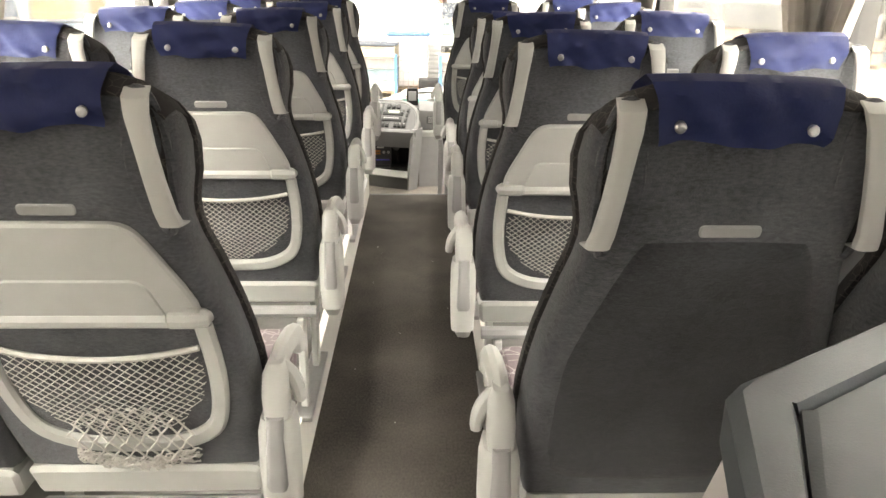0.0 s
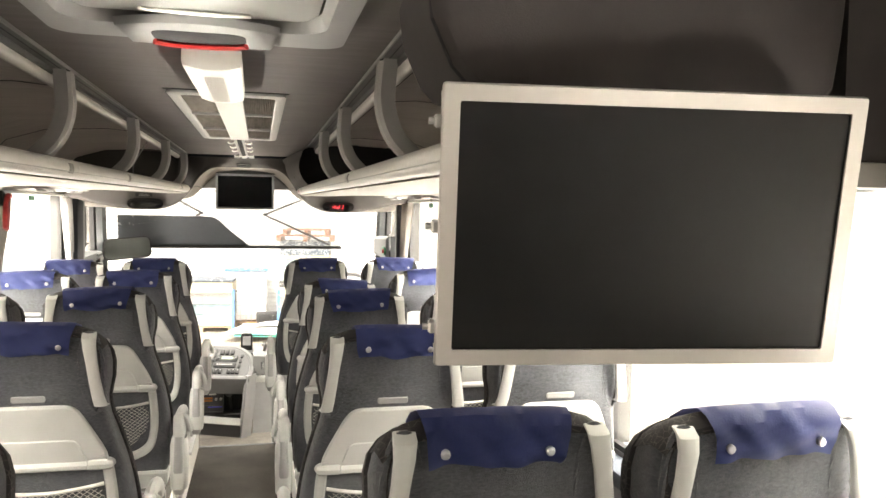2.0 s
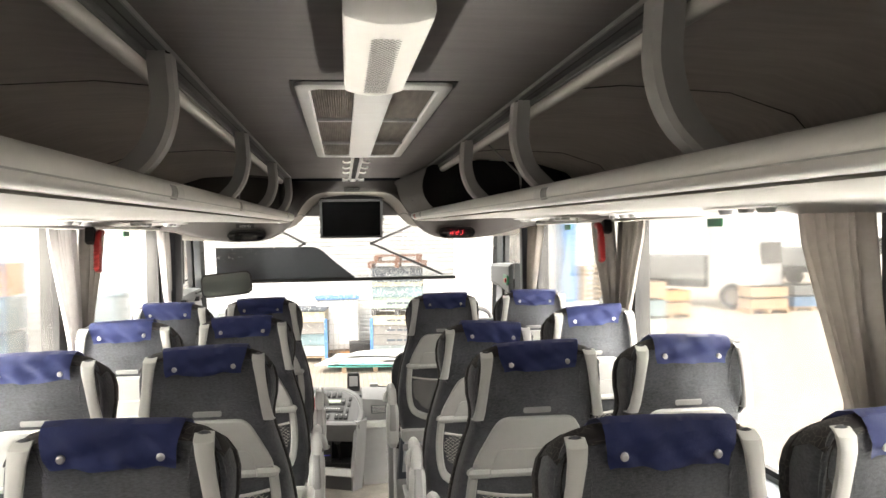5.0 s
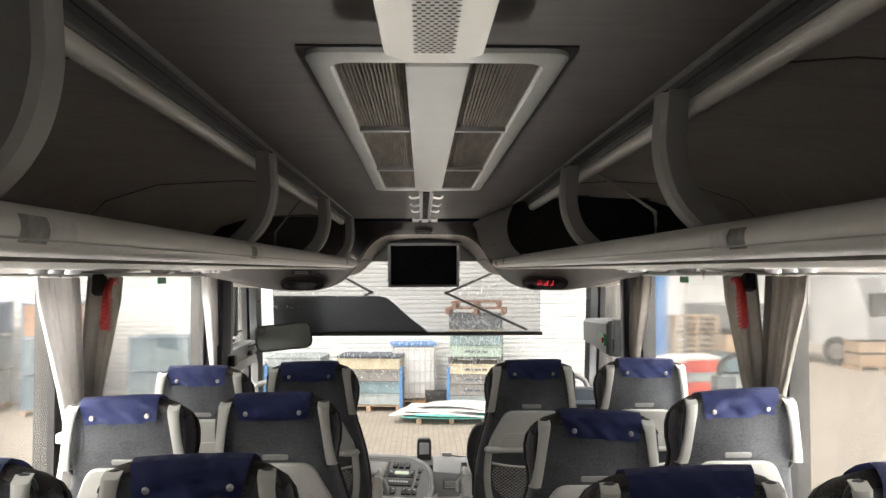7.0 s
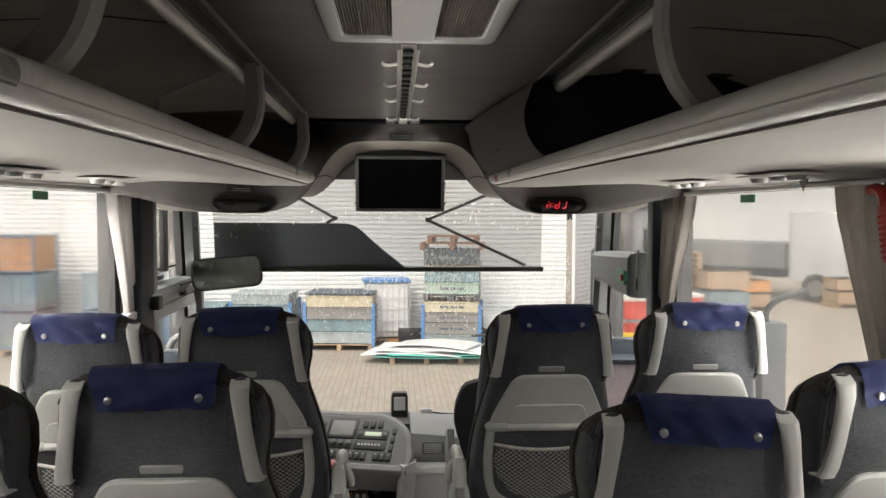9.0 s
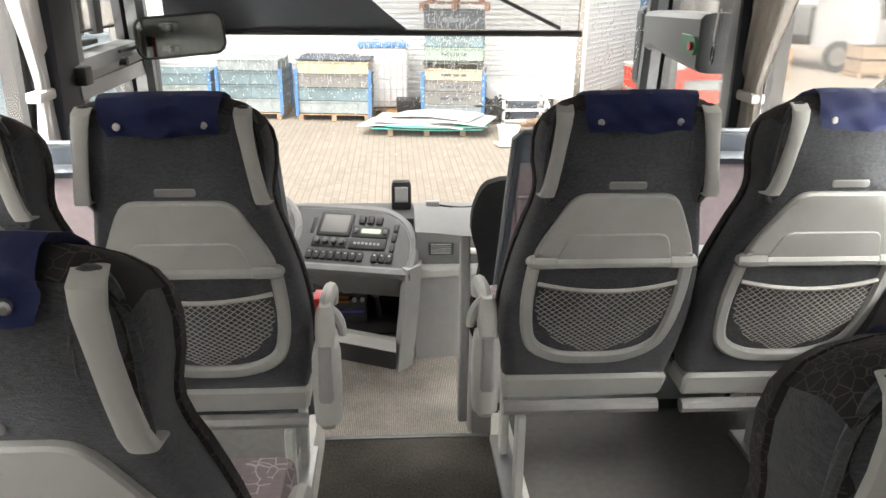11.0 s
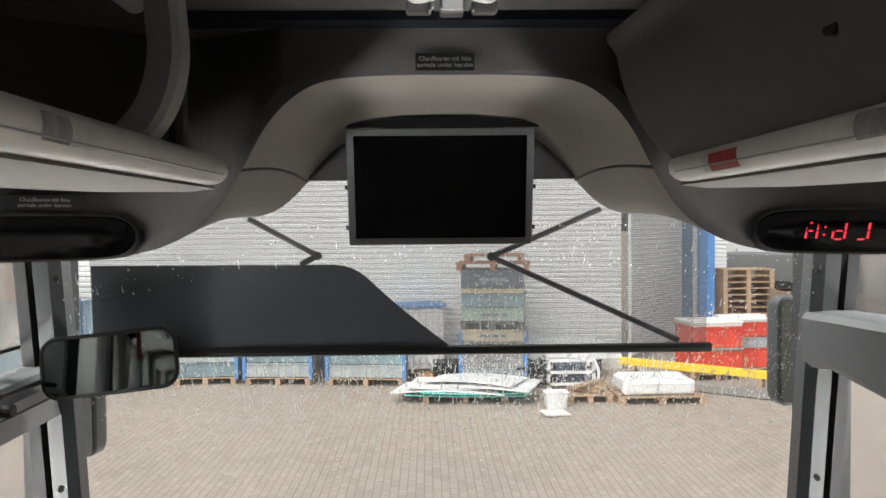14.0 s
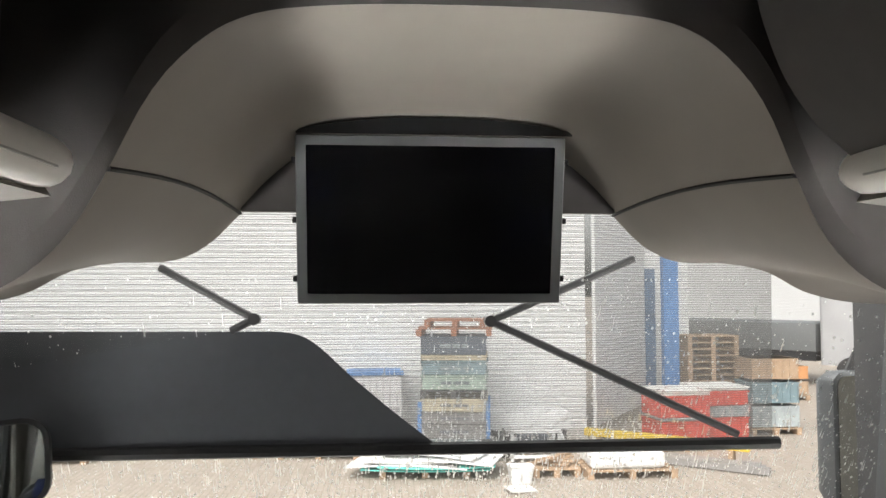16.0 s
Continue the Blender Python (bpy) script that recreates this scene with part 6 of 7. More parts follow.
bm = loft([[(-0.002 + x * s, 7.40 + y * s + dy, z) for x, y in round_rect(-0.045, 0.045, -0.03, 0.03, 0.012, 3)] for s, z, dy in ((1.15, 0.41, 0), (1.2, 0.43, 0), (1.2, 0.535, 0.01), (1.0, 0.562, 0.012))])
part("body", bm, BLACK, dc)
part("lens_face", box(-0.038, 0.034, 7.358, 7.368, 0.455, 0.54, 0.003, 1), PLASTIC_DK, dc, "grey face plate")
pg = thing("dash_plug", "small dark plug with a cable on the dashboard", "plug")
part("plug", box(0.13, 0.20, 7.24, 7.28, 0.458, 0.492, 0.006), PLASTIC_DK, pg)
part("cable", tube(smooth_pts([(0.2, 7.26, 0.468), (0.3, 7.24, 0.461), (0.45, 7.27, 0.457), (0.7, 7.25, 0.457)], 4), 0.005, 6), BLACK, pg)

# angular table unit behind the last seats
tb = thing("table_unit", "pale grey table unit with a blue-grey vinyl rim", "table")
plan = [(0.312, 0.72), (0.335, 0.745), (0.56, 0.887), (0.8, 1.02), (1.16, 1.02), (1.16, 0.3), (0.2, 0.3)]
part("rim", loft([[(x, y, z) for x, y in inset(plan, d)] for d, z in ((0.004, 1.168), (0.0, 1.178), (0.0, 1.218), (0.012, 1.228), (0.05, 1.224), (0.055, 1.213))]), mat("blue_grey_rim_vinyl", (0.062, 0.072, 0.08), 0.45, 0, 0.1, 20, 0.1, 500), tb, "blue-grey vinyl rim")
part("top", loft([[(x, y, z) for x, y in inset(plan, d)] for d, z in ((0.056, 1.212), (0.058, 1.218), (0.07, 1.22))]), mat("grey_table_vinyl", (0.085, 0.095, 0.1), 0.5, 0, 0.12, 20, 0.1, 400), tb, "grey vinyl top")
part("body", loft([[(x, y, z) for x, y in inset(plan, d)] for d, z in ((-0.02, PODIUM), (-0.055, 0.95), (0.006, 1.166))]), mat("pinkish_grey_laminate", (0.55, 0.51, 0.5), 0.5, 0, 0.1, 12), tb, "pale grey body")


# ---- curtains and hammers ----
def curtain(sign, y, way, material, label, zlo=0.98, spread=1.0):
    """A gathered curtain: pleats hang from the rail and are drawn to the pillar by a tie."""
    c = thing("curtain", label, "curtain", "window curtains")
    bm = bmesh.new()
    rings = []
    nk = 60
    for z, y0, y1, amp in ((1.785, 0.02, 0.30, 0.016), (1.7, 0.015, 0.28, 0.018), (1.55, 0.0, 0.21, 0.018), (1.4, -0.02, 0.14, 0.016), (1.3, -0.03, 0.10, 0.013), (1.22, -0.03, 0.10, 0.014), (1.1, -0.04, 0.13, 0.018), (zlo, -0.04, 0.16, 0.02)):
        ring = []
        for k in range(nk + 1):
            t = k / nk
            ring.append((sign * (1.185 + amp * math.sin(t * 2 * math.pi * 6.5 + y * 3) + 0.005 * math.sin(t * 23 + z * 5)), y + way * (y0 + (y1 - y0) * t * spread), z + 0.004 * math.sin(t * 40)))
        rings.append(ring)
    add_loft(bm, rings, closed=False)
    bmesh.ops.solidify(bm, geom=bm.faces[:], thickness=0.003)
    part("cloth", bm, material, c, smooth=60)
    part("tie", box(*sorted((sign * 1.16, sign * 1.21)), *sorted((y + way * -0.05, y + way * 0.12)), 1.24, 1.275, 0.01), material, c)
    return c


for sign in (-1, 1):
    for y in (0.6, 2.42, 4.22):
        curtain(sign, y + 0.03, 1, CURTAIN, "grey pleated curtain tied back at the window pillar")
        curtain(sign, y - 0.03, -1, LINING if sign < 0 else CURTAIN, "pale pleated curtain tied back at the window pillar" if sign < 0 else "grey pleated curtain tied back at the window pillar")
    curtain(sign, 5.93, -1, LINING if sign < 0 else CURTAIN, "pleated curtain tied back at the front window pillar", spread=0.8 if sign < 0 else 1.2)


def hammer(sign, y):
    h = thing("emergency_hammer", "red emergency hammer in a holder on the window pillar", "hammer", "emergency hammers")
    m = pose(sign * 1.105, y, 1.735, -18, sign * 4, 0)
    h.matrix_world = m
    part("holder", box(0.012, 0.05, -0.02, 0.02, 0.0, 0.06, 0.006) if sign > 0 else box(-0.05, -0.012, -0.02, 0.02, -0.01, 0.06, 0.006), BLACK, h, "black holder")
    bm = bmesh.new()
    add_box(bm, -0.011, 0.011, -0.019, 0.019, -0.14, 0.0, 0.007, 2)
    add_tube(bm, smooth_pts([(0, 0, -0.01), (0, 0.004, 0.02), (0, 0.02, 0.042), (0, 0.05, 0.05)], 4), 0.014, 8)
    ham = part("hammer", bm, RED, h)
    for k in range(8):
        part("rib", box(-0.0135, 0.0135, -0.0205, 0.0205, -0.13 + 0.014 * k, -0.123 + 0.014 * k, 0.002, 1), RED, ham)
    return h


hammer(-1, 4.22)
hammer(1, 4.2)
for sign, y in ((-1, 5.24), (1, 5.24), (-1, 3.4), (1, 3.4)):
    lb = thing("window_label", "small green emergency label at the window's top", "label", "window labels")
    part("plate", box(*sorted((sign * 1.255, sign * 1.262)), y - 0.055, y + 0.055, 1.752, 1.782, 0.002, 1), GREEN, lb)

# service sets under the racks
LAMPPLATE = mat("dull_lamp_plate_plastic", (0.26, 0.25, 0.24), 0.6, 0, 0.1, 14, 0.05, 700)
for sign in (-1, 1):
    for y in (0.9, 1.8, 2.7, 3.6, 4.5, 5.15):
        up = 0.0075 * (y - 3.3)
        s = thing("reading_lamp_set", "pale recessed reading lamp and air nozzle set", "lamp set", "service sets")
        bm = loft([[(sign * x, yy, z) for x, yy in [(p[0], p[1]) for p in inset(round_rect(0.93, 1.06, y - 0.16, y + 0.16, 0.05), d)]] for d, z in ((0.0, 1.806 + up), (0.004, 1.803 + up), (0.016, 1.801 + up))])
        part("plate", bm, LAMPPLATE, s)
        for dy in (-0.1, 0.1):
            part("nozzle", tube([(sign * 0.995, y + dy, 1.803 + up), (sign * 0.995, y + dy, 1.788 + up)], [0.028, 0.02], 12), PLASTIC_DK, s)
        part("lamp", tube([(sign * 0.995, y, 1.803 + up), (sign * 0.995, y, 1.79 + up)], [0.024, 0.018], 12), PLASTIC_DK, s)
    cr = thing("curtain_rail", "pale curtain rail along the window head", "curtain rail", "curtain rails")
    part("rail", box(*sorted((sign * 1.165, sign * 1.2)), REAR + 0.05, 5.95, 1.786, 1.8, 0.003, 1), PLASTIC, cr)

torn = thing("torn_strip", "torn corner of lining cloth hanging under the rack", "torn cloth")
bm = bmesh.new()
add_loft(bm, [[(1.118, 4.54, 1.822), (1.122, 4.6, 1.818), (1.118, 4.65, 1.822)], [(1.112, 4.555, 1.805), (1.12, 4.588, 1.8), (1.115, 4.615, 1.805)], [(1.112, 4.572, 1.785), (1.115, 4.58, 1.784), (1.113, 4.59, 1.785)], [(1.112, 4.578, 1.768), (1.113, 4.58, 1.768), (1.112, 4.582, 1.768)]], closed=False)
bmesh.ops.solidify(bm, geom=bm.faces[:], thickness=0.0015)
part("cloth", bm, UNDER, torn)

MESHBLIND = glass("grey_mesh_blind", (0.42, 0.41, 0.4), 0.0, haze=0.22)
for sx in (-1, 1):
    sb = thing("side_blind", "grey mesh sun blind drawn down the cockpit side window", "blind", "side blinds")
    p = part("mesh_cloth", box(*sorted((sx * 1.248, sx * 1.25)), 6.2 if sx < 0 else 6.04, 6.9, 1.42, 1.83), MESHBLIND, sb)
    p.visible_shadow = False
    part("hem_bar", tube([(sx * 1.249, 6.2 if sx < 0 else 6.04, 1.417), (sx * 1.249, 6.9, 1.417)], 0.006, 8), BLACK, sb, "thin dark hem bar")

# small stickers and a courtesy lamp
card = thing("price_card", "white card with blue bars stuck to the door window", "card")
part("card", box(1.252, 1.2605, 6.25, 6.40, 1.51, 1.635), PAPER, card)
for k in range(3):
    part("bar", box(1.250, 1.252, 6.265 + 0.045 * k, 6.295 + 0.045 * k, 1.575, 1.605), mat("blue_print", (0.03, 0.06, 0.3), 0.5), card, "blue printed bar")
for k in range(4):
    part("bar", box(1.250, 1.252, 6.262 + 0.035 * k, 6.28 + 0.035 * k, 1.525, 1.54), DASHDK, card, "dark printed bar")
for y0, y1, z0, z1 in ((6.38, 6.50, 1.40, 1.59), (6.12, 6.24, 1.34, 1.50)):
    ws2 = thing("window_sticker", "blank white paper sticker on the cockpit side window", "sticker", "window stickers")
    part("paper", box(-1.2605, -1.254, y0, y1, z0, z1), PAPER, ws2)
cl = thing("courtesy_lamp", "small white oval courtesy lamp under the rack edge", "lamp")
part("lens", loft([[(x, y, z) for x, y in inset(round_rect(0.445, 0.475, 4.44, 4.52, 0.014, 4), d)] for d, z in ((0.0, 1.835), (0.0, 1.822), (0.006, 1.817))]), WHITE, cl)

# black inner frame of the driver's sliding window
fr2 = thing("sliding_window_frame", "black rubber-edged frame of the driver's sliding window", "window frame")
for y0, y1, z0, z1 in ((6.56, 6.64, 1.40, 1.80), (6.02, 6.06, 1.33, 1.80), (6.06, 6.56, 1.365, 1.385)):
    part("frame_bar", box(-1.262, -1.225, y0, y1, z0, z1, 0.006), RUBBER, fr2)

# ---- the yard outside ----
GROUND = -1.3
def paving():
    m = mat("yard_paving", (0.3, 0.262, 0.225), 0.75, 0, 0.12, 3, 0.1, 60, big=0.4)
    n, l = m.node_tree.nodes, m.node_tree.links
    b = n["Principled BSDF"]
    old = b.inputs["Base Color"].links[0].from_socket
    tc = n.new("ShaderNodeTexCoord")
    br = n.new("ShaderNodeTexBrick")
    br.inputs["Scale"].default_value = 1.0
    br.inputs["Brick Width"].default_value, br.inputs["Row Height"].default_value = 0.2, 0.1
    br.inputs["Mortar Size"].default_value = 0.006
    br.inputs["Color1"].default_value, br.inputs["Color2"].default_value, br.inputs["Mortar"].default_value = (1, 1, 1, 1), (0.86, 0.85, 0.84, 1), (0.62, 0.59, 0.55, 1)
    turn = n.new("ShaderNodeMapping")
    turn.inputs["Rotation"].default_value = (0, 0, radians(90))
    l.new(tc.outputs["Object"], turn.inputs["Vector"])
    l.new(turn.outputs[0], br.inputs["Vector"])
    mx = n.new("ShaderNodeMixRGB")
    mx.blend_type = "MULTIPLY"
    mx.inputs[0].default_value = 1.0
    l.new(old, mx.inputs[1])
    l.new(br.outputs["Color"], mx.inputs[2])
    l.new(mx.outputs[0], b.inputs["Base Color"])
    return m


PAVE = paving()
bm = bmesh.new()
bm.faces.new([bm.verts.new(p) for p in ((-400, -400, GROUND), (400, -400, GROUND), (400, 400, GROUND), (-400, 400, GROUND))])
structure(part("ground", bm, PAVE), "damp brown block-paved yard", "ground")

CLAD = mat("white_steel_cladding", (0.62, 0.63, 0.64), 0.5, 0, 0.05, 4, big=0.3)


def cladding(name, x0, x1, y, z1, along="x", pitch=0.11):
    """A hall wall of horizontally ribbed sheet."""
    bm = bmesh.new()
    prof = []
    z = GROUND + 0.22
    while z < z1:
        prof += [(0.0, z), (0.0, z + pitch * 0.55), (0.03, z + pitch * 0.68), (0.03, z + pitch * 0.9)]
        z += pitch
    if along == "x":
        add_loft(bm, [[(x0, y + d, z) for d, z in prof], [(x1, y + d, z) for d, z in prof]], closed=False)
    else:
        add_loft(bm, [[(y + d, x0, z) for d, z in prof], [(y + d, x1, z) for d, z in prof]], closed=False)
    ob = part(name, bm, CLAD, smooth=0)
    base = box(x0, x1, y - 0.02, y + 0.25, GROUND, GROUND + 0.22) if along == "x" else box(y - 0.02, y + 0.25, x0, x1, GROUND, GROUND + 0.22)
    part("plinth", base, mat("concrete_plinth", (0.45, 0.44, 0.42), 0.85, 0, 0.1, 5), ob, "grey concrete plinth")
    return structure(ob, "white ribbed steel hall wall", "hall wall")


cladding("hall_front", -34.0, 4.1, 21.0, 7.0)
bm = bmesh.new()
prof = []
for k in range(72):
    z = GROUND + 0.25 + 0.11 * k
    prof += [(0.0, z), (0.0, z + 0.06), (0.025, z + 0.075), (0.025, z + 0.1)]
add_loft(bm, [[(x + d * 0.8, y + d * 0.6, z) for d, z in prof] for x, y in ((4.3, 20.995), (6.5, 24.3))], closed=False)
add_box(bm, -0.03, 0.03, -0.03, 0.03, GROUND, 7.0, m=pose(4.27, 20.98, 0))
structure(part("hall_flank", bm, CLAD, smooth=0), "white ribbed steel hall wall turning away at the corner", "hall wall")
cladding("hall_back", 6.4, 8.0, 25.2, 6.0)
cladding("hall_side", -20.0, 20.9, -34.0, 6.0, "y")
cladding("hall_right", -30.0, 90.0, 30.0, 7.5, "y")

WOOD = mat("pallet_wood", (0.3, 0.21, 0.14), 0.85, 0, 0.25, 12)
PBLUE = mat("blue_painted_steel", (0.07, 0.13, 0.22), 0.5, 0, 0.3, 6)
CYAN = mat("pale_teal_crate", (0.14, 0.2, 0.225), 0.6, 0, 0.35, 5)
PALE = mat("pale_goods", (0.26, 0.29, 0.3), 0.7, 0, 0.3, 6)
YELLOW = mat("yellow_paint", (0.6, 0.42, 0.03), 0.5, 0, 0.1, 6)
ORANGE = mat("orange_paint", (0.46, 0.22, 0.09), 0.6, 0, 0.15, 6)
REDP = mat("red_crate", (0.5, 0.05, 0.03), 0.5, 0, 0.15, 6)
FILM = mat("white_plastic_film", (0.6, 0.61, 0.62), 0.35, 0, 0.15, 10, 0.3, 20)
TEAL = mat("teal_sheet_edge", (0.1, 0.45, 0.4), 0.5, 0, 0.1, 10)


def pallet(bm, x, y, z, w=1.2, d=0.8):
    for k in range(5):
        add_box(bm, x - w / 2, x + w / 2, y - d / 2 + k * (d - 0.1) / 4, y - d / 2 + k * (d - 0.1) / 4 + 0.1, z + 0.12, z + 0.144)
    for sx in (-1, 0, 1):
        add_box(bm, x + sx * (w / 2 - 0.06) - 0.05, x + sx * (w / 2 - 0.06) + 0.05, y - d / 2, y + d / 2, z, z + 0.12)


def ribbed_crate(w, d, z0, z1):
    """A moulded crate: a box with a rim, upright ribs and hand holes' bars on its sides."""
    bm = box(-w / 2 + 0.015, w / 2 - 0.015, -d / 2 + 0.015, d / 2 - 0.015, z0, z1, 0.008, 1)
    for zz, hh in ((z0, 0.03), (z1 - 0.05, 0.05)):
        add_box(bm, -w / 2, w / 2, -d / 2, d / 2, zz, zz + hh)
    n = 6
    for k in range(n + 1):
        x = -w / 2 + 0.02 + (w - 0.04) * k / n
        add_box(bm, x - 0.012, x + 0.012, -d / 2, -d / 2 + 0.03, z0 + 0.03, z1 - 0.05)
    return bm


def crate_stack(x, y, mats, w=1.1, d=0.9, h=0.5, steel=PBLUE, name="crate_stack", label="stacked goods crates in blue steel frames", rz=0.0):
    """A stack of framed crates on a pallet."""
    t = thing(name, label, "crates", "stacked crates in the yard")
    t.matrix_world = pose(x, y, GROUND, 0, 0, rz)
    bm = bmesh.new()
    pallet(bm, 0, 0, 0, w, d)
    part("pallet", bm, WOOD, t, "wooden pallet")
    z = 0.15
    for m in mats:
        c = part("crate", ribbed_crate(w - 0.06, d - 0.06, z + 0.02, z + h - 0.05), m, t)
        if steel:
            bm = bmesh.new()
            for sx in (-1, 1):
                for sy in (-1, 1):
                    add_box(bm, sx * (w / 2 - 0.02) - 0.02, sx * (w / 2 - 0.02) + 0.02, sy * (d / 2 - 0.02) - 0.02, sy * (d / 2 - 0.02) + 0.02, z, z + h)
            for sy in (-1, 1):
                for zz in (z + 0.01, z + h - 0.07):
                    add_box(bm, -w / 2, w / 2, sy * (d / 2 - 0.012) - 0.014, sy * (d / 2 - 0.012) + 0.014, zz, zz + 0.03)
            for k in range(1, int(w / 0.13)):
                u = -w / 2 + k * w / int(w / 0.13)
                for sy in (-1, 1):
                    add_box(bm, u - 0.006, u + 0.006, sy * d / 2 - 0.006, sy * d / 2 + 0.006, z, z + h - 0.05)
            for k in (1, 2, 3):
                for sy in (-1, 1):
                    add_box(bm, -w / 2, w / 2, sy * d / 2 - 0.005, sy * d / 2 + 0.005, z + h * k / 4 - 0.005, z + h * k / 4 + 0.005)
            part("steel_frame", bm, steel, t, "blue steel mesh frame")
        z += h
    return t


def goods_block(x, y, w, d, layers, rz, name, label, straps=True, tops=0):
    """Flat moulded boxes stacked on pallets: each layer is (material, height), None for a dark pallet between."""
    t = thing(name, label, "crates", "stacked crates in the yard")
    t.matrix_world = pose(x, y, GROUND, 0, 0, rz)
    bm = bmesh.new()
    pallet(bm, 0, 0, 0, w, d)
    part("pallet", bm, WOOD, t, "wooden pallet")
    z = 0.15
    rnd = random.Random(int(w * 100) + len(layers))
    for m, h in layers:
        dx, dy = rnd.uniform(-0.012, 0.012), rnd.uniform(-0.012, 0.012)
        if m is None:
            bm = bmesh.new()
            pallet(bm, dx, dy, z, w, d)
            part("dark_pallet", bm, DASHDK, t, "dark plastic pallet between the layers")
            z += 0.15
            continue
        bm = box(dx - w / 2 + 0.02, dx + w / 2 - 0.02, dy - d / 2 + 0.02, dy + d / 2 - 0.02, z + 0.004, z + h - 0.03, 0.012, 1)
        add_box(bm, dx - w / 2, dx + w / 2, dy - d / 2, dy + d / 2, z + h - 0.035, z + h - 0.004, 0.006, 1)
        c = part("box", bm, m, t)
        if tops and h > 0.2:
            for a, b in ((-0.2, -0.04), (-0.01, 0.1), (0.13, 0.22)):
                part("print_bar", box(dx + a * w, dx + b * w, dy - d / 2 + 0.012, dy - d / 2 + 0.019, z + h * 0.4, z + h * 0.58), PALE if m in (NAVY, CYAN) else NAVY, c, "blank printed bar")
        elif h > 0.2:
            for k in range(3):
                u = dx + w * (k / 2 - 0.5) * 0.66
                part("rib", box(u - 0.018, u + 0.018, dy - d / 2 + 0.004, dy - d / 2 + 0.019, z + 0.02, z + h - 0.036), m, c)
        z += h
    if straps:
        for sx in (-1, 1):
            for sy in (-1, 1):
                part("corner_strip", box(sx * (w / 2 + 0.006) - 0.035, sx * (w / 2 + 0.006) + 0.035, sy * (d / 2 + 0.006) - 0.012, sy * (d / 2 + 0.006) + 0.012, 0.1, min(z, 1.05)), STRAPBLUE, t, "bright blue corner strip")
    for k in range(tops):
        bm = bmesh.new()
        pallet(bm, 0.02 * k, 0, z + 0.15 * k, w * (1.14 - 0.22 * (k % 2)), d)
        part("top_pallet", bm, RUSTWOOD, t, "rust-brown wooden pallet")
    return t


STRAPBLUE = mat("bright_blue_plastic", (0.06, 0.17, 0.38), 0.5, 0, 0.15, 6)
NAVY = mat("dark_slate_box", (0.06, 0.075, 0.1), 0.6, 0, 0.25, 8)
BEIGE = mat("beige_box", (0.42, 0.37, 0.27), 0.7, 0, 0.2, 8)
GREYBOX = mat("grey_brown_box", (0.2, 0.19, 0.185), 0.7, 0, 0.25, 8)
SAGE = mat("sage_green_box", (0.26, 0.33, 0.29), 0.7, 0, 0.25, 8)
RUSTWOOD = mat("rust_brown_wood", (0.24, 0.1, 0.055), 0.85, 0, 0.3, 12)
goods_block(1.25, 19.6, 1.22, 1.0, [(PALE, 0.24), (GREYBOX, 0.26), (GREYBOX, 0.22), (BEIGE, 0.24), (None, 0), (SAGE, 0.27), (CYAN, 0.26), (BEIGE, 0.1), (NAVY, 0.34)], -8, "box_tower", "tall stack of mixed printed boxes under rust-brown pallets", True, 2)
goods_block(-1.2, 20.0, 1.5, 1.1, [(PALE, 0.26), (CYAN, 0.27), (GREYBOX, 0.27), (BEIGE, 0.26), (NAVY, 0.06)], -6, "box_stack", "stack of grey, teal and beige boxes with a dark lid")
goods_block(-2.95, 20.2, 1.3, 1.1, [(PALE, 0.28), (CYAN, 0.28), (CYAN, 0.28), (PALE, 0.24)], -4, "box_stack", "stack of pale and teal boxes with blue corner strips")
goods_block(-4.45, 20.3, 1.2, 1.1, [(CYAN, 0.28), (PALE, 0.26), (CYAN, 0.26)], 3, "box_stack", "low stack of pale and teal boxes")
ibc = thing("cage_container", "white tank container in a wire cage with a blue rim", "container")
ibc.matrix_world = pose(-0.25, 20.55, GROUND, 0, 0, 5)
part("tank", box(-0.5, 0.5, -0.42, 0.3, 0.18, 1.42, 0.06, 3), mat("milky_plastic", (0.62, 0.62, 0.64), 0.5, 0, 0.1, 5), ibc)
part("blue_rim", box(-0.54, 0.54, -0.46, 0.34, 1.43, 1.5, 0.012, 1), STRAPBLUE, ibc, "blue rim")
bm = bmesh.new()
pallet(bm, 0, -0.06, 0, 1.1, 0.8)
part("pallet", bm, WOOD, ibc)
for k in range(9):
    part("cage_bar", box(-0.52 + 0.13 * k - 0.01, -0.52 + 0.13 * k + 0.01, -0.455, -0.435, 0.16, 1.43), STEEL, ibc)
for k in range(5):
    part("cage_rail", box(-0.53, 0.53, -0.465, -0.455, 0.3 + 0.26 * k, 0.32 + 0.26 * k), STEEL, ibc)
lowp = thing("orange_pallet", "low orange pallet with a black box on it", "pallet")
bm = bmesh.new()
pallet(bm, 0.3, 19.75, GROUND, 0.95, 0.8)
part("pallet", bm, ORANGE, lowp)
part("black_box", box(0.05, 0.6, 19.5, 20.0, GROUND + 0.15, GROUND + 0.42, 0.02), BLACK, lowp, "black plastic box")
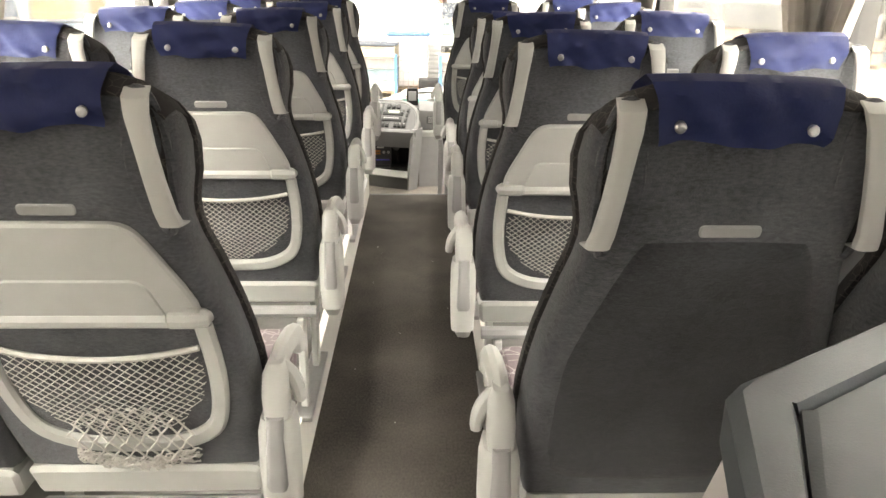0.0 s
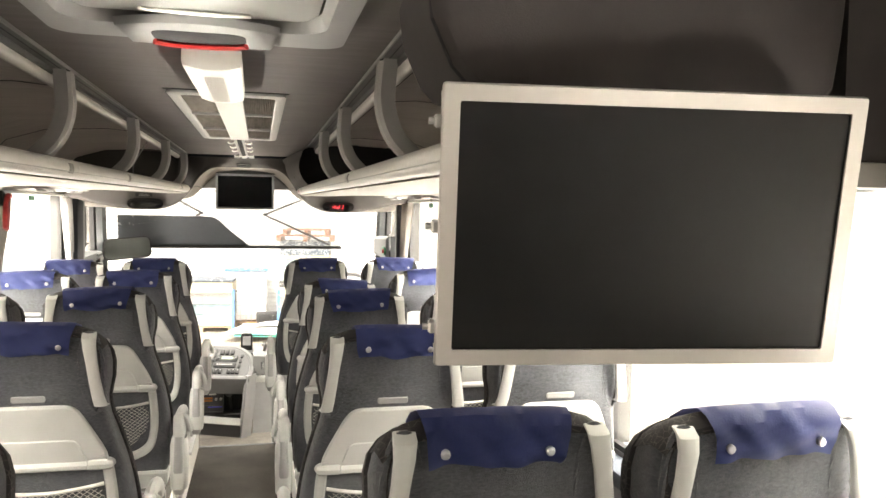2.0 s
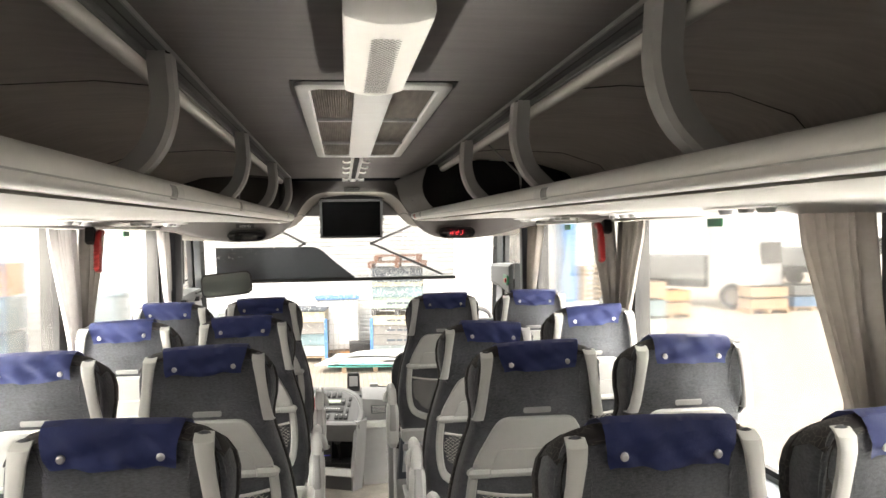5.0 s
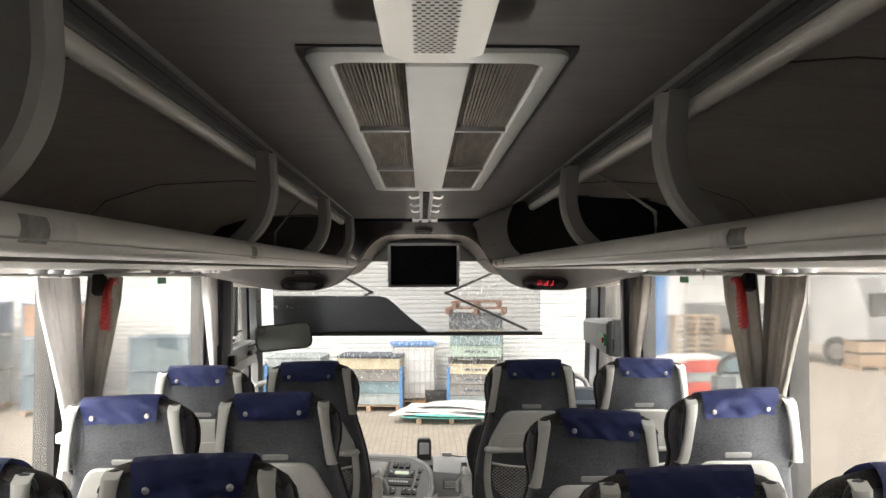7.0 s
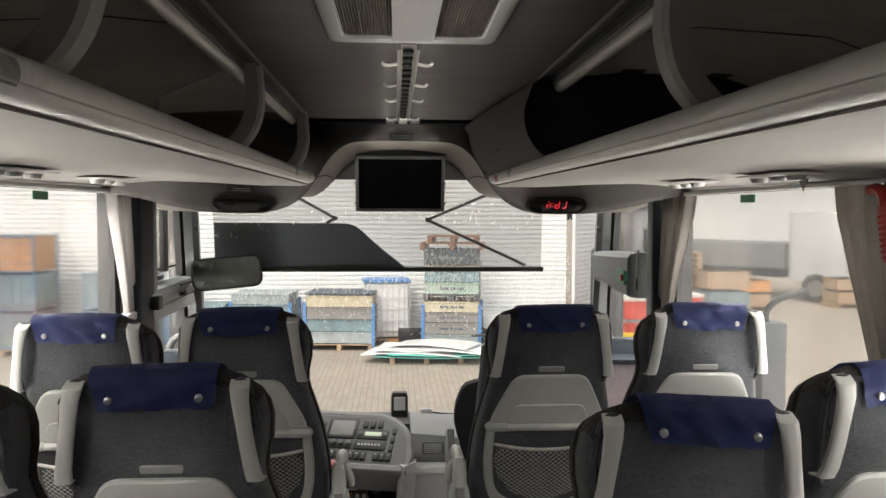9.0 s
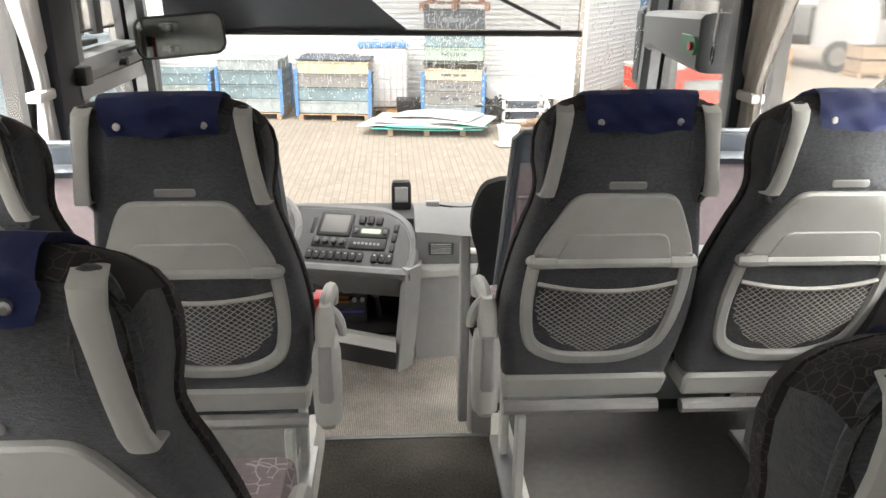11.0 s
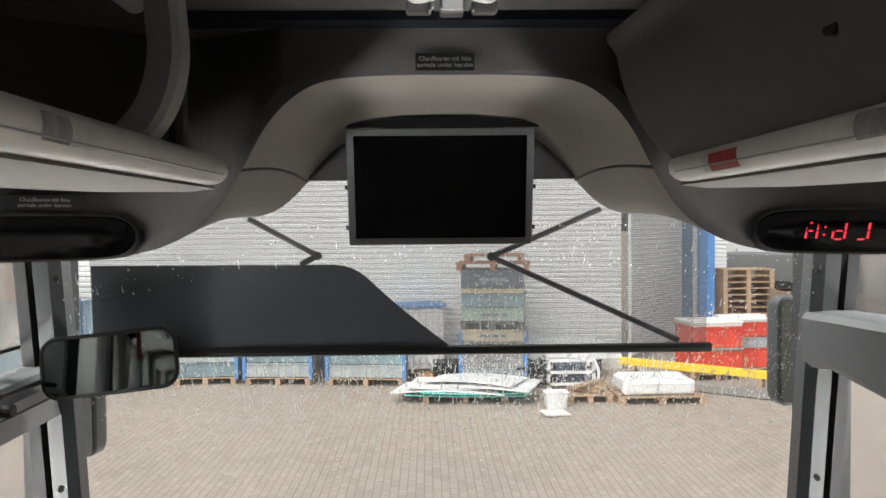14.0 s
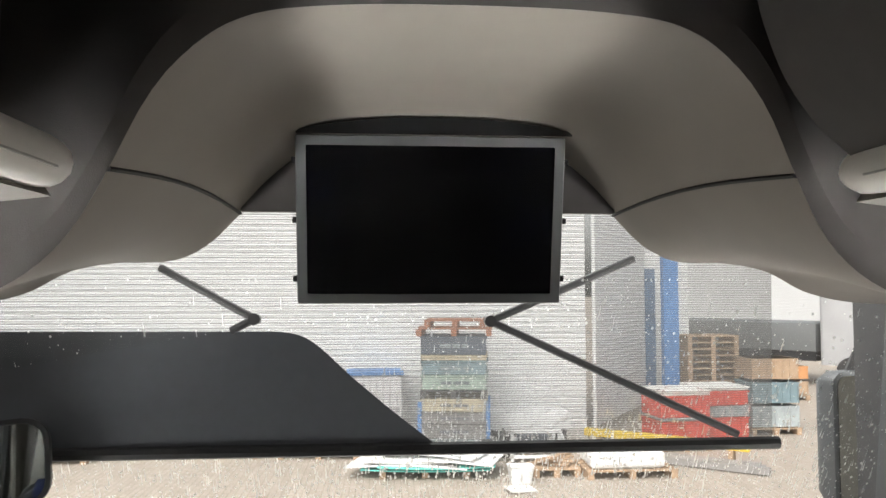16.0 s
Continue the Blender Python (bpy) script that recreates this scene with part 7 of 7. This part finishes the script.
for x, y, ms in ((-6.0, 20.0, [CYAN, CYAN]), (-8.2, 19.6, [CYAN, CYAN, ORANGE]), (-10.5, 19.8, [PALE, CYAN, PBLUE]), (-12.5, 19.5, [PBLUE, CYAN]), (-14.5, 17.0, [CYAN, ORANGE, CYAN]), (-16.0, 13.0, [PBLUE, CYAN, WOOD]), (-16.5, 9.0, [CYAN, CYAN]), (-17.0, 5.0, [ORANGE, CYAN, CYAN])):
    crate_stack(x, y, ms, 1.4, 1.2, 0.8)
for x, y, ms in ((5.6, 20.0, [(REDP, 0.42), (PALE, 0.06), (REDP, 0.42), (PAPER, 0.1)]), (6.6, 20.5, [(REDP, 0.4), (PALE, 0.22), (REDP, 0.3), (PAPER, 0.08)])):
    goods_block(x, y, 1.05, 0.9, ms, 6, "red_crate_stack", "stacked red plastic boxes with white sheets between", False)
crate_stack(8.2, 21.5, [PALE, CYAN, WOOD], 1.1, 0.9, 0.5, None, "red_crate_stack", "stacked pale and brown crates")

sheets = thing("sheet_pile", "low pile of warped white boards with teal edges on the paving", "boards")
for k, (dx, dy, rz, wx, wy, mt) in enumerate(((0.1, 0.1, -5, 2.1, 1.1, TEAL), (-0.2, 0.0, -9, 2.0, 1.0, FILM), (0.25, -0.1, -3, 1.9, 0.95, TEAL), (0.3, -0.05, -14, 1.9, 1.0, FILM), (-0.1, 0.05, -4, 1.7, 1.0, PAPER), (0.2, 0.0, -20, 1.6, 0.8, FILM))):
    bm = bmesh.new()
    top = []
    for zz in (0.0, 0.022):
        for i in range(9):
            for q in (-0.5, 0.5):
                a = i / 8 - 0.5
                top.append(bm.verts.new((a * wx + q * 0.12, q * wy, zz + 0.05 * (1 if k % 2 else -0.5) * math.cos(a * math.pi) + 0.03 * (q + 0.5) * a)))
    for i in range(8):
        a, b = 2 * i, 18 + 2 * i
        for f in ((a, a + 1, a + 3, a + 2), (b, b + 2, b + 3, b + 1), (a, a + 2, b + 2, b), (a + 1, b + 1, b + 3, a + 3)):
            bm.faces.new([top[v] for v in f])
    for a in (0, 16):
        bm.faces.new([top[v] for v in (a, a + 1, a + 19, a + 18)])
    bmesh.ops.transform(bm, matrix=pose(0.6 + dx, 18.25 + dy, GROUND + 0.14 + 0.035 * k, 0, 0, rz), verts=bm.verts)
    part("board", bm, mt, sheets)
bm = bmesh.new()
pallet(bm, 0.6, 18.3, GROUND, 1.5, 0.8)
part("pallet", bm, WOOD, sheets)
pk = thing("wrapped_package", "package wrapped in white film on a wooden pallet", "package")
bm = bmesh.new()
pallet(bm, 3.95, 18.0, GROUND, 1.5, 0.9)
part("pallet", bm, WOOD, pk)
bm = bmesh.new()
rnd = random.Random(5)
add_box(bm, -0.62, 0.62, -0.4, 0.4, 0.15, 0.42, 0.1, 4, pose(3.9, 18.0, GROUND))
for v in bm.verts:
    v.co += Vector((rnd.uniform(-1, 1), rnd.uniform(-1, 1), rnd.uniform(-1, 1))) * 0.012
part("film_wrap", bm, FILM, pk)
beam = thing("yellow_beam", "long yellow steel beam on low trestles", "beam")
beam.matrix_world = pose(3.8, 19.95, GROUND, 0, 0, -37)
part("beam", box(0, 3.0, -0.07, 0.07, 0.28, 0.42, 0.006, 1), YELLOW, beam)
for k in range(3):
    part("timber", box(0.5 + 0.1 * k, 3.4 - 0.1 * k, -0.5 + 0.14 * k, -0.38 + 0.14 * k, 0.02, 0.14), GREYBOX, beam, "grey timber")
for x in (0.3, 1.5, 2.7):
    part("trestle", box(x - 0.04, x + 0.04, -0.12, 0.12, 0, 0.28), WOOD, beam)
slabw = thing("white_panel", "thick white panel lying on a low dark stand by the hall", "panel")
part("panel", box(1.95, 3.5, 19.85, 20.75, GROUND + 0.4, GROUND + 0.72, 0.03, 2), FILM, slabw)
for x in (2.05, 2.7, 3.38):
    part("stand", box(x - 0.05, x + 0.05, 19.95, 20.6, GROUND, GROUND + 0.4), DASHDK, slabw)
junk = thing("frame_trolley", "silver metal frame trolley with scrap parts", "trolley")
bm = bmesh.new()
for x in (2.2, 3.05):
    for y in (18.9, 19.4):
        add_box(bm, x - 0.03, x + 0.03, y - 0.03, y + 0.03, GROUND + 0.02, GROUND + 0.56)
for z in (0.08, 0.3, 0.52):
    add_box(bm, 2.17, 3.08, 18.87, 18.93, GROUND + z, GROUND + z + 0.05)
    add_box(bm, 2.17, 3.08, 19.37, 19.43, GROUND + z, GROUND + z + 0.05)
part("frame", bm, FILM, junk)
part("load", box(2.35, 2.9, 18.98, 19.34, GROUND + 0.14, GROUND + 0.44, 0.03), NAVY, junk, "dark machine part")
part("bent_rail", tube(smooth_pts([(3.05, 18.85, GROUND + 0.55), (3.12, 18.8, GROUND + 0.35), (3.1, 18.75, GROUND + 0.12), (3.22, 18.7, GROUND + 0.03)], 4), 0.03, 6), FILM, junk, "bent pale rail")
rnd = random.Random(8)
for k in range(7):
    x0, y0 = 1.75 + rnd.uniform(0, 0.7), 18.8 + rnd.uniform(0, 0.5)
    part("loose_hose", tube(smooth_pts([(x0 + rnd.uniform(-0.3, 0.3), y0 + rnd.uniform(-0.2, 0.2), GROUND + 0.05 + rnd.uniform(0, 0.5)) for q in range(5)], 4), 0.025, 6), RUBBER, junk, "black loose hose")
tub = thing("plastic_tub", "pale plastic tub with a torn sheet beside a small pallet", "tub")
part("tub", loft([[(2.1 + x * q, 17.5 + y * q, GROUND + z) for x, y in round_rect(-0.2, 0.2, -0.16, 0.16, 0.05, 3)] for q, z in ((0.8, 0.0), (1.0, 0.26), (1.06, 0.27), (0.98, 0.26), (0.8, 0.05))]), FILM, tub)
bm = bmesh.new()
add_box(bm, -0.22, 0.22, -0.14, 0.14, 0.01, 0.03, m=pose(2.0, 16.95, GROUND + 0.02, 5, 4, 20))
part("torn_sheet", bm, PAPER, tub, "torn white sheet")
sp = thing("small_pallet", "small wooden pallet with loose wood on it", "pallet")
bm = bmesh.new()
pallet(bm, 2.75, 18.05, GROUND, 0.8, 0.6)
part("pallet", bm, WOOD, sp)
for k in range(4):
    bm = bmesh.new()
    add_box(bm, -0.3, 0.3, -0.05, 0.05, 0, 0.04, m=pose(2.7 + 0.05 * k, 18.0, GROUND + 0.16 + 0.045 * k, 0, 0, 25 * k - 30))
    part("plank", bm, WOOD, sp)
for x, y, h, wd, mt in ((6.62, 24.35, 3.6, 0.13, PBLUE), (6.35, 22.2, 4.6, 0.17, STRAPBLUE)):
    ps = thing("blue_post", "tall blue steel post standing in the yard", "post", "blue posts")
    part("post", box(x - wd, x + wd, y - 0.1, y + 0.1, GROUND, GROUND + h), mt, ps)
    part("foot", box(x - wd - 0.1, x + wd + 0.1, y - 0.2, y + 0.2, GROUND, GROUND + 0.03), mt, ps)
rackp = thing("pallet_rack", "upright stack of brown wooden pallets", "pallets")
for k in range(14):
    bm = bmesh.new()
    pallet(bm, 7.35, 22.6, GROUND + 0.145 * k)
    part("pallet", bm, WOOD, rackp)


def truck(x, y, rz, body, label):
    t = thing("truck", label, "truck")
    t.matrix_world = pose(x, y, GROUND, 0, 0, rz)
    part("cab", loft([[(a, b, z) for a, b in round_rect(-1.2, 1.2, 0, 2.0 + dy, 0.15, 3)] for z, dy in ((0.7, 0.0), (1.8, 0.0), (3.0, -0.35), (3.1, -0.5))]), body, t)
    part("windscreen", box(-1.0, 1.0, 1.98, 2.02, 1.7, 2.5), SCREEN, t)
    part("bed", box(-1.2, 1.2, -5.5, -0.1, 0.8, 1.1), BLACK, t)
    part("load_body", box(-1.2, 1.2, -5.5, -0.1, 1.1, 2.0, 0.03), HOUSING, t)
    for sx in (-1, 1):
        for yy in (1.0, -3.4, -4.6):
            w = part("wheel", tube([(sx * 1.0, yy, 0.5), (sx * 1.25, yy, 0.5)], 0.5, 18), RUBBER, t)
            part("rim", tube([(sx * 1.25, yy, 0.5), (sx * 1.262, yy, 0.5)], 0.28, 14), STEEL, w)
    return t


truck(14.6, 29.6, 220, mat("grey_truck_paint", (0.3, 0.3, 0.31), 0.4), "grey flatbed truck parked in the yard")
truck(24.0, 36.0, 200, mat("pale_truck_paint", (0.55, 0.52, 0.5), 0.4), "pale flatbed truck parked in the yard")
for x, y, ms in ((14.9, 27.0, [WOOD, WOOD]), (16.8, 27.4, [PBLUE, HOUSING]), (18.4, 27.0, [HOUSING, PALE]), (11.0, 26.5, [WOOD, ORANGE])):
    crate_stack(x, y, ms, 1.5, 1.0, 0.42, None, "timber_crate_stack", "low stack of timber and dark crates")
sign = thing("hall_sign", "red sign on the far hall wall, drawn as blank bars", "sign")
for k in range(9):
    part("bar", box(29.9, 29.995, 52.5 + 1.9 * k, 53.9 + 1.9 * k, 4.7, 5.6), REDP, sign)
# door mirrors outside the windscreen
for sx in (-1, 1):
    mm = thing("wing_mirror", "grey wing mirror beyond the windscreen", "mirror", "wing mirrors")
    mm.matrix_world = pose(sx * 1.32, 7.3, 1.3 if sx > 0 else 1.15, 0, 0, sx * 12)
    ol = round_rect(-0.1, 0.1, -0.2, 0.2, 0.04)
    part("housing", slab(ol, lambda u, v, w: (u, w, v), [(0.03, 0.1), (0.0, 0.05), (0.0, 0.0), (0.01, -0.004)]), APOST, mm)
    part("glass", slab(inset(ol, 0.012), lambda u, v, w: (u, w, v), [(0, -0.004), (0, -0.007)]), MIRROR, mm)
    part("arm", tube([(0, 0.05, 0.18), (sx * 0.06, 0.02, 0.34), (sx * 0.02, -0.2, 0.42)], 0.016, 8), BLACK, mm)

post = thing("door_post", "blue-grey post outside the door with a bent grab rail", "post")
part("post", box(1.70, 1.82, 6.0, 6.1, GROUND, 1.2, 0.012), mat("blue_grey_paint", (0.03, 0.036, 0.043), 0.5, 0, 0.2, 8), post)
part("rail", tube(smooth_pts([(1.74, 6.05, 1.19), (1.73, 6.03, 1.25), (1.76, 5.98, 1.31), (1.85, 5.9, 1.36)], 4), 0.015, 8), RUBBER, post, "grey bent grab rail")
